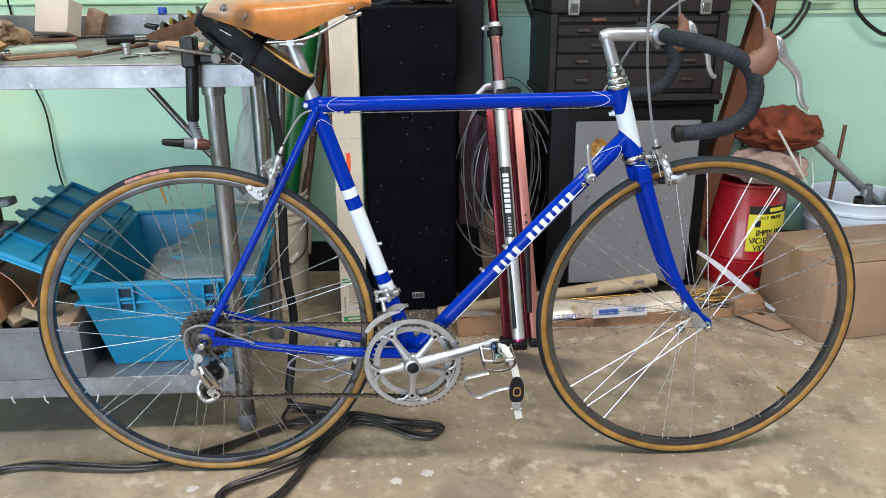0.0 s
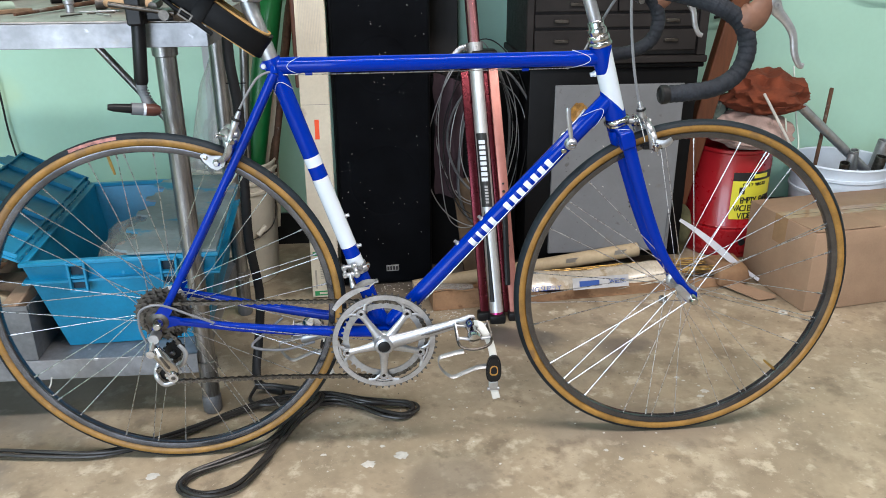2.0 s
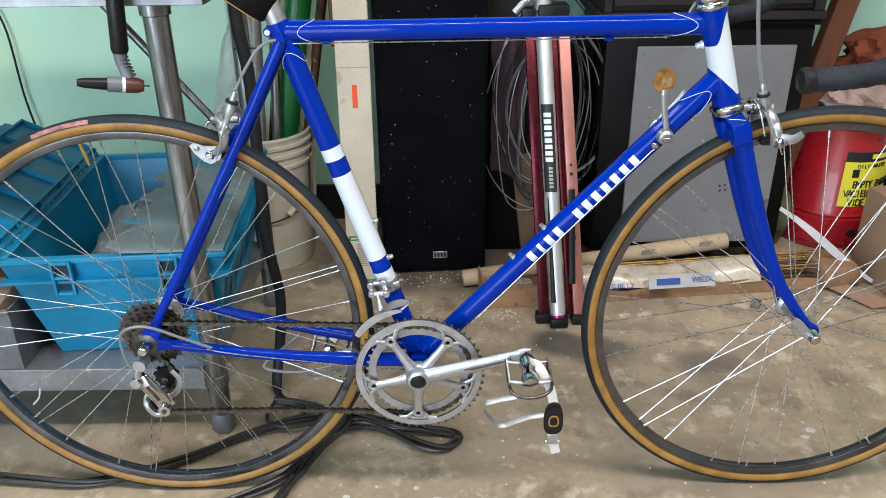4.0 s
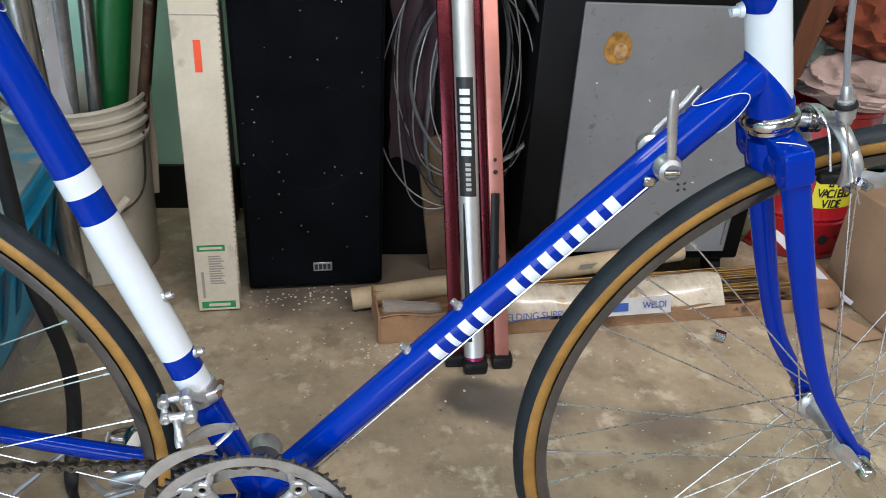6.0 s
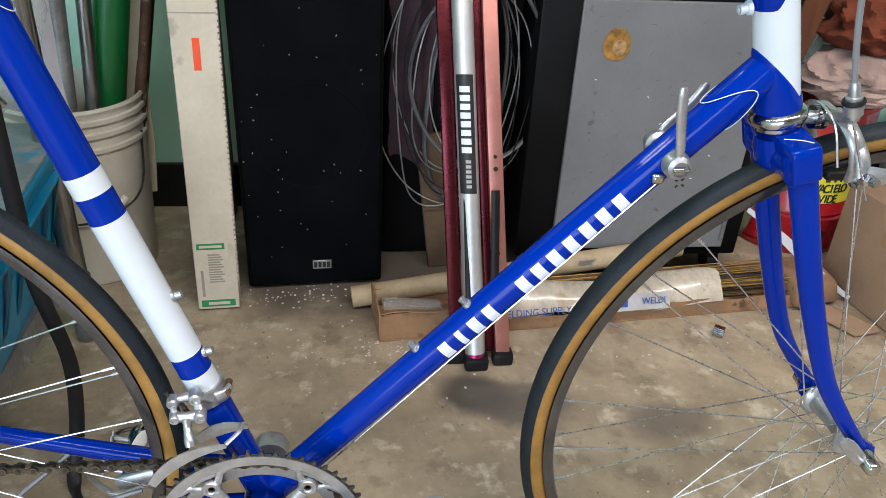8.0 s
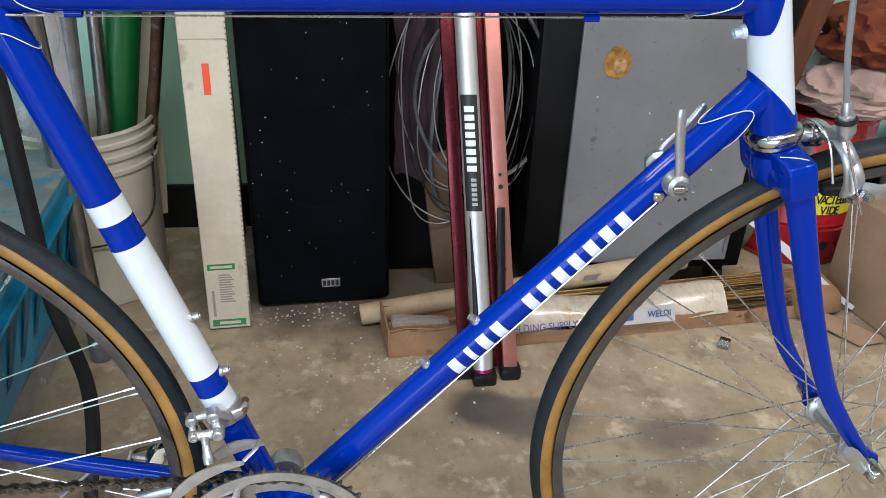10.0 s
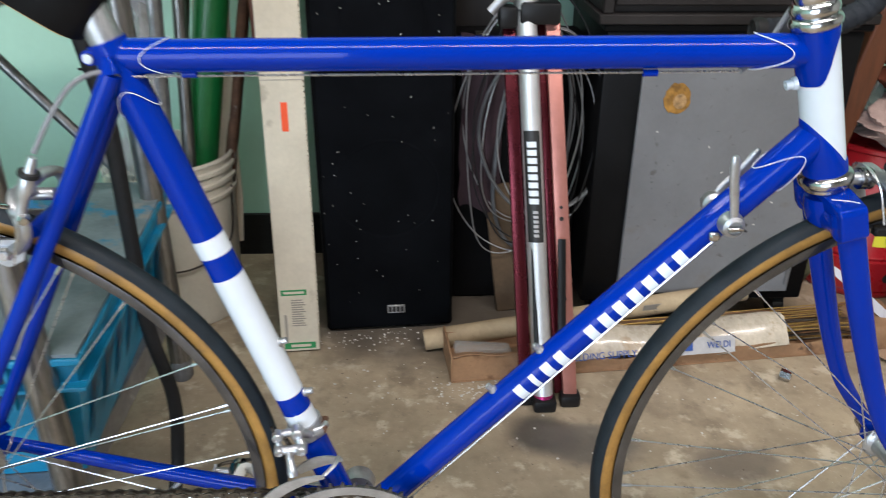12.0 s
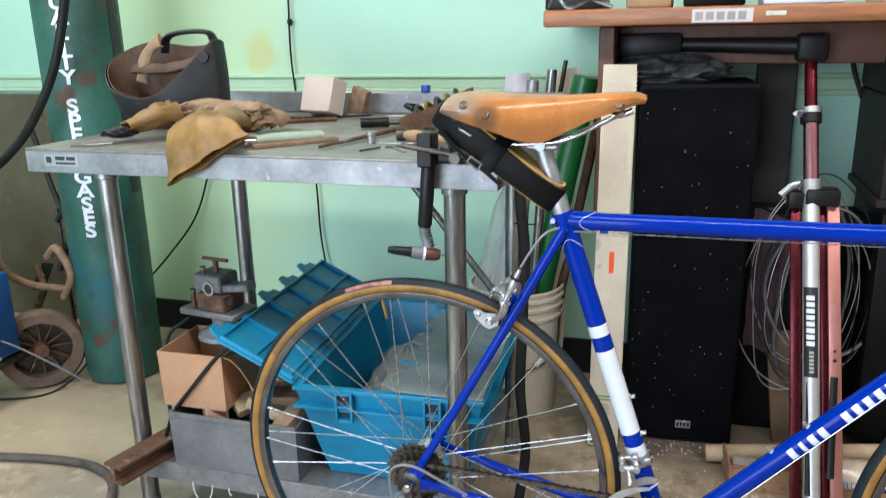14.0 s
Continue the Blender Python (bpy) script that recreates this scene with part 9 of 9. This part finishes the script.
for x, z, s, body in ((0.295, 0.046, 0.0205, "WELDING SUPPLY"), (0.540, 0.053, 0.0185, "WELDI")):
    lettering("print_text", body, s, inv @ TR @ Matrix.Translation((x, -0.010, z)) @ Matrix.Rotation(radians(68), 4, "X"), blue_print, sleeve_bag, squeeze=0.9)
part("print_bar", box(B(), -0.030, 0.030, -0.0006, 0.0006, -0.008, 0.008, 0, TR @ Matrix.Translation((0.455, -0.0095, 0.052)) @ Matrix.Rotation(radians(-22), 4, "X")), blue_print, sleeve_bag, "blue lettering bar")
part("print_patch", box(B(), -0.085, 0.085, -0.0004, 0.0004, -0.017, 0.017, 0, TR @ Matrix.Translation((0.490, -0.0080, 0.052)) @ Matrix.Rotation(radians(-22), 4, "X")), M("dirty white print", (0.46, 0.45, 0.455), 0.45, var=0.15, scale=22, stain=[((0.33, 0.30, 0.26), 14, 0.60)]), sleeve_bag, "dirty white printed patch")
r0, r1 = V(-0.004, 0.722, 0.0225), V(0.690, 0.800, 0.085)
d = (r1 - r0)
roll = solid("paper_roll", lathe(B(), [(0.0215, 0), (0.0215, d.length), (0.015, d.length), (0.013, 0.02), (0.018, 0.004)], 24, axis_m(r0, d)), paper_tan, "rolled cream paper tube lying behind the tray", "paper roll")
for f in (0.70, 0.92):
    p = r0 + d * f + V(-0.004, -0.0225, 0.006)
    bm = prism(B(), [(-0.020, -0.010), (0.020, -0.010), (0.008, 0.001), (0.018, 0.013), (-0.020, 0.013)], 0, 0.0008, frame_m(p, (1, 0.1, 0.05), (0, -0.35, 1)))
    part("print_mark", bm, grey_print, roll, "faded grey print")
bm = rumple(box(B(), 0.055, 0.165, 0.630, 0.665, 0.035, 0.058, 0.006, None, 2), 0.008, 30, 2)
solid("plastic_scrap", bm, bag_film, "crumpled clear plastic scrap in the tray", "plastic scrap")
bm = prism(B(), [(0, 0), (0.055, -0.012), (0.062, 0.0), (0.012, 0.13), (-0.03, 0.12)], 0, 0.003, pose(0.985, 0.575, 0.004, 4, -4, 20))
solid("cardboard_scrap", bm, cardboard, "torn cardboard scrap on the floor", "cardboard")

# wall box and cords at the far side
wbx = thing("socket_box", "pale green painted wall socket box", "socket box", (1.285, WALL_Y - 0.03, 0.90))
part("box_shell", box(B(), 1.235, 1.335, WALL_Y - 0.045, WALL_Y - 0.0185, 0.905, 1.00, 0.005, None, 2), rail_paint, wbx)
part("plate", box(B(), 1.245, 1.325, WALL_Y - 0.050, WALL_Y - 0.0455, 0.915, 0.99, 0.003), alloy_dull, wbx, "steel cover plate")
for k, pts in enumerate((((1.252, 1.150, 1.05), (1.240, 1.140, 0.91), (1.214, 1.130, 0.856), (1.174, 1.125, 0.807), (1.094, 1.125, 0.764), (0.99, 1.13, 0.738)), ((1.236, 1.155, 1.05), (1.224, 1.145, 0.91), (1.198, 1.135, 0.862), (1.160, 1.130, 0.820), (1.080, 1.130, 0.784), (0.98, 1.135, 0.760)),
                         ((1.390, 1.155, 1.05), (1.399, 1.150, 0.908), (1.429, 1.145, 0.858), (1.481, 1.140, 0.818), (1.529, 1.140, 0.803), (1.66, 1.14, 0.800)), ((1.127, 1.160, 1.05), (1.132, 1.160, 0.860), (1.124, 1.155, 0.800)))):
    solid("wall_cord", tube(B(), spline(pts, 7), 0.0068 if k == 2 else 0.0052, 8), cable_black, "black cord looping along the wall", "cable", group="cords on the wall")

# ---- small things on the floor ----
nut = lathe(B(), [(0.0065, 0), (0.0115, 0), (0.0115, 0.020), (0.0065, 0.020)], 6, axis_m((0.700, 0.600, 0.0115), (0.8, -0.6, 0.0)), closed=True)
solid("steel_nut", nut, chrome, "steel coupling nut lying on the floor", "nut")
wsh = lathe(B(), [(0.006, 0), (0.0125, 0), (0.0125, 0.003), (0.006, 0.003)], 18, Matrix.Translation((1.02, 0.50, 0.0)), closed=True)
solid("washer", wsh, soft_white, "white washer lying on the floor", "washer")


def blot(bm, x, y, r, seed):
    random.seed(seed)
    n = 16
    pts = [(x + r * (0.55 + 0.6 * random.random()) * math.cos(2 * math.pi * k / n), y + r * 0.8 * (0.55 + 0.6 * random.random()) * math.sin(2 * math.pi * k / n)) for k in range(n)]
    vs = [bm.verts.new((px, py, 0.0007)) for px, py in pts]
    bm.faces.new(vs)
    return bm


for k, (x, y, r) in enumerate(((-0.132, -0.069, 0.016), (-0.066, -0.046, 0.018), (-0.226, -0.030, 0.0070), (-0.105, -0.012, 0.0065), (-0.175, -0.007, 0.0050), (0.646, 0.132, 0.012), (0.627, 0.111, 0.009), (0.602, 0.195, 0.008), (0.612, 0.180, 0.005), (0.640, 0.155, 0.005), (0.329, 0.075, 0.006), (0.355, -0.067, 0.006), (-0.560, -0.067, 0.015), (0.90, 0.12, 0.006), (0.377, -0.098, 0.006))):
    bm = blot(B(), x, y, r, 40 + k)
    solid("paint_blot", bm, soft_white, "splash of dried white paint on the floor", "paint blot", group="paint blots")
random.seed(77)
bm = B()
for k in range(560):
    u = random.random()
    if u < 0.18:
        x, y = random.uniform(-0.24, 0.10), random.gauss(0.765, 0.018)
    elif u < 0.30:
        x, y = random.gauss(0.07, 0.04), random.gauss(0.575, 0.022)
    elif u < 0.45:
        x, y = random.choice((random.gauss(0.03, 0.05), random.gauss(-0.20, 0.14), random.gauss(0.55, 0.35))), random.gauss(0.60, 0.05)
    elif u < 0.8:
        x, y = random.uniform(-0.3, 1.2), random.uniform(-0.1, 0.6)
    else:
        x, y = random.uniform(-2.2, -1.3), random.uniform(-0.2, 0.6)
    s = random.uniform(0.0006, 0.0022)
    box(bm, -s, s, -s * random.uniform(0.4, 1.0), s, 0, s * 0.5, 0, Matrix.Translation((x, y, 0.0003)) @ Matrix.Rotation(random.uniform(0, 3), 4, "Z"))
tagged(new("floor_flecks", finish(bm, "floor_flecks", soft_white)), "scattered white crumbs and flecks on the floor", "debris", kind="stuff")
bm = B()
for k in range(110):
    x, y = random.uniform(-0.4, 1.2), random.uniform(0.1, 0.85)
    s = random.uniform(0.0005, 0.0018)
    box(bm, -s, s, -s * random.uniform(0.3, 0.9), s * 0.6, 0, s * 0.4, 0, Matrix.Translation((x, y, 0.0003)) @ Matrix.Rotation(random.uniform(0, 3), 4, "Z"))
tagged(new("floor_grit", finish(bm, "floor_grit", grit_dark)), "dark grit scattered on the floor", "debris", kind="stuff")
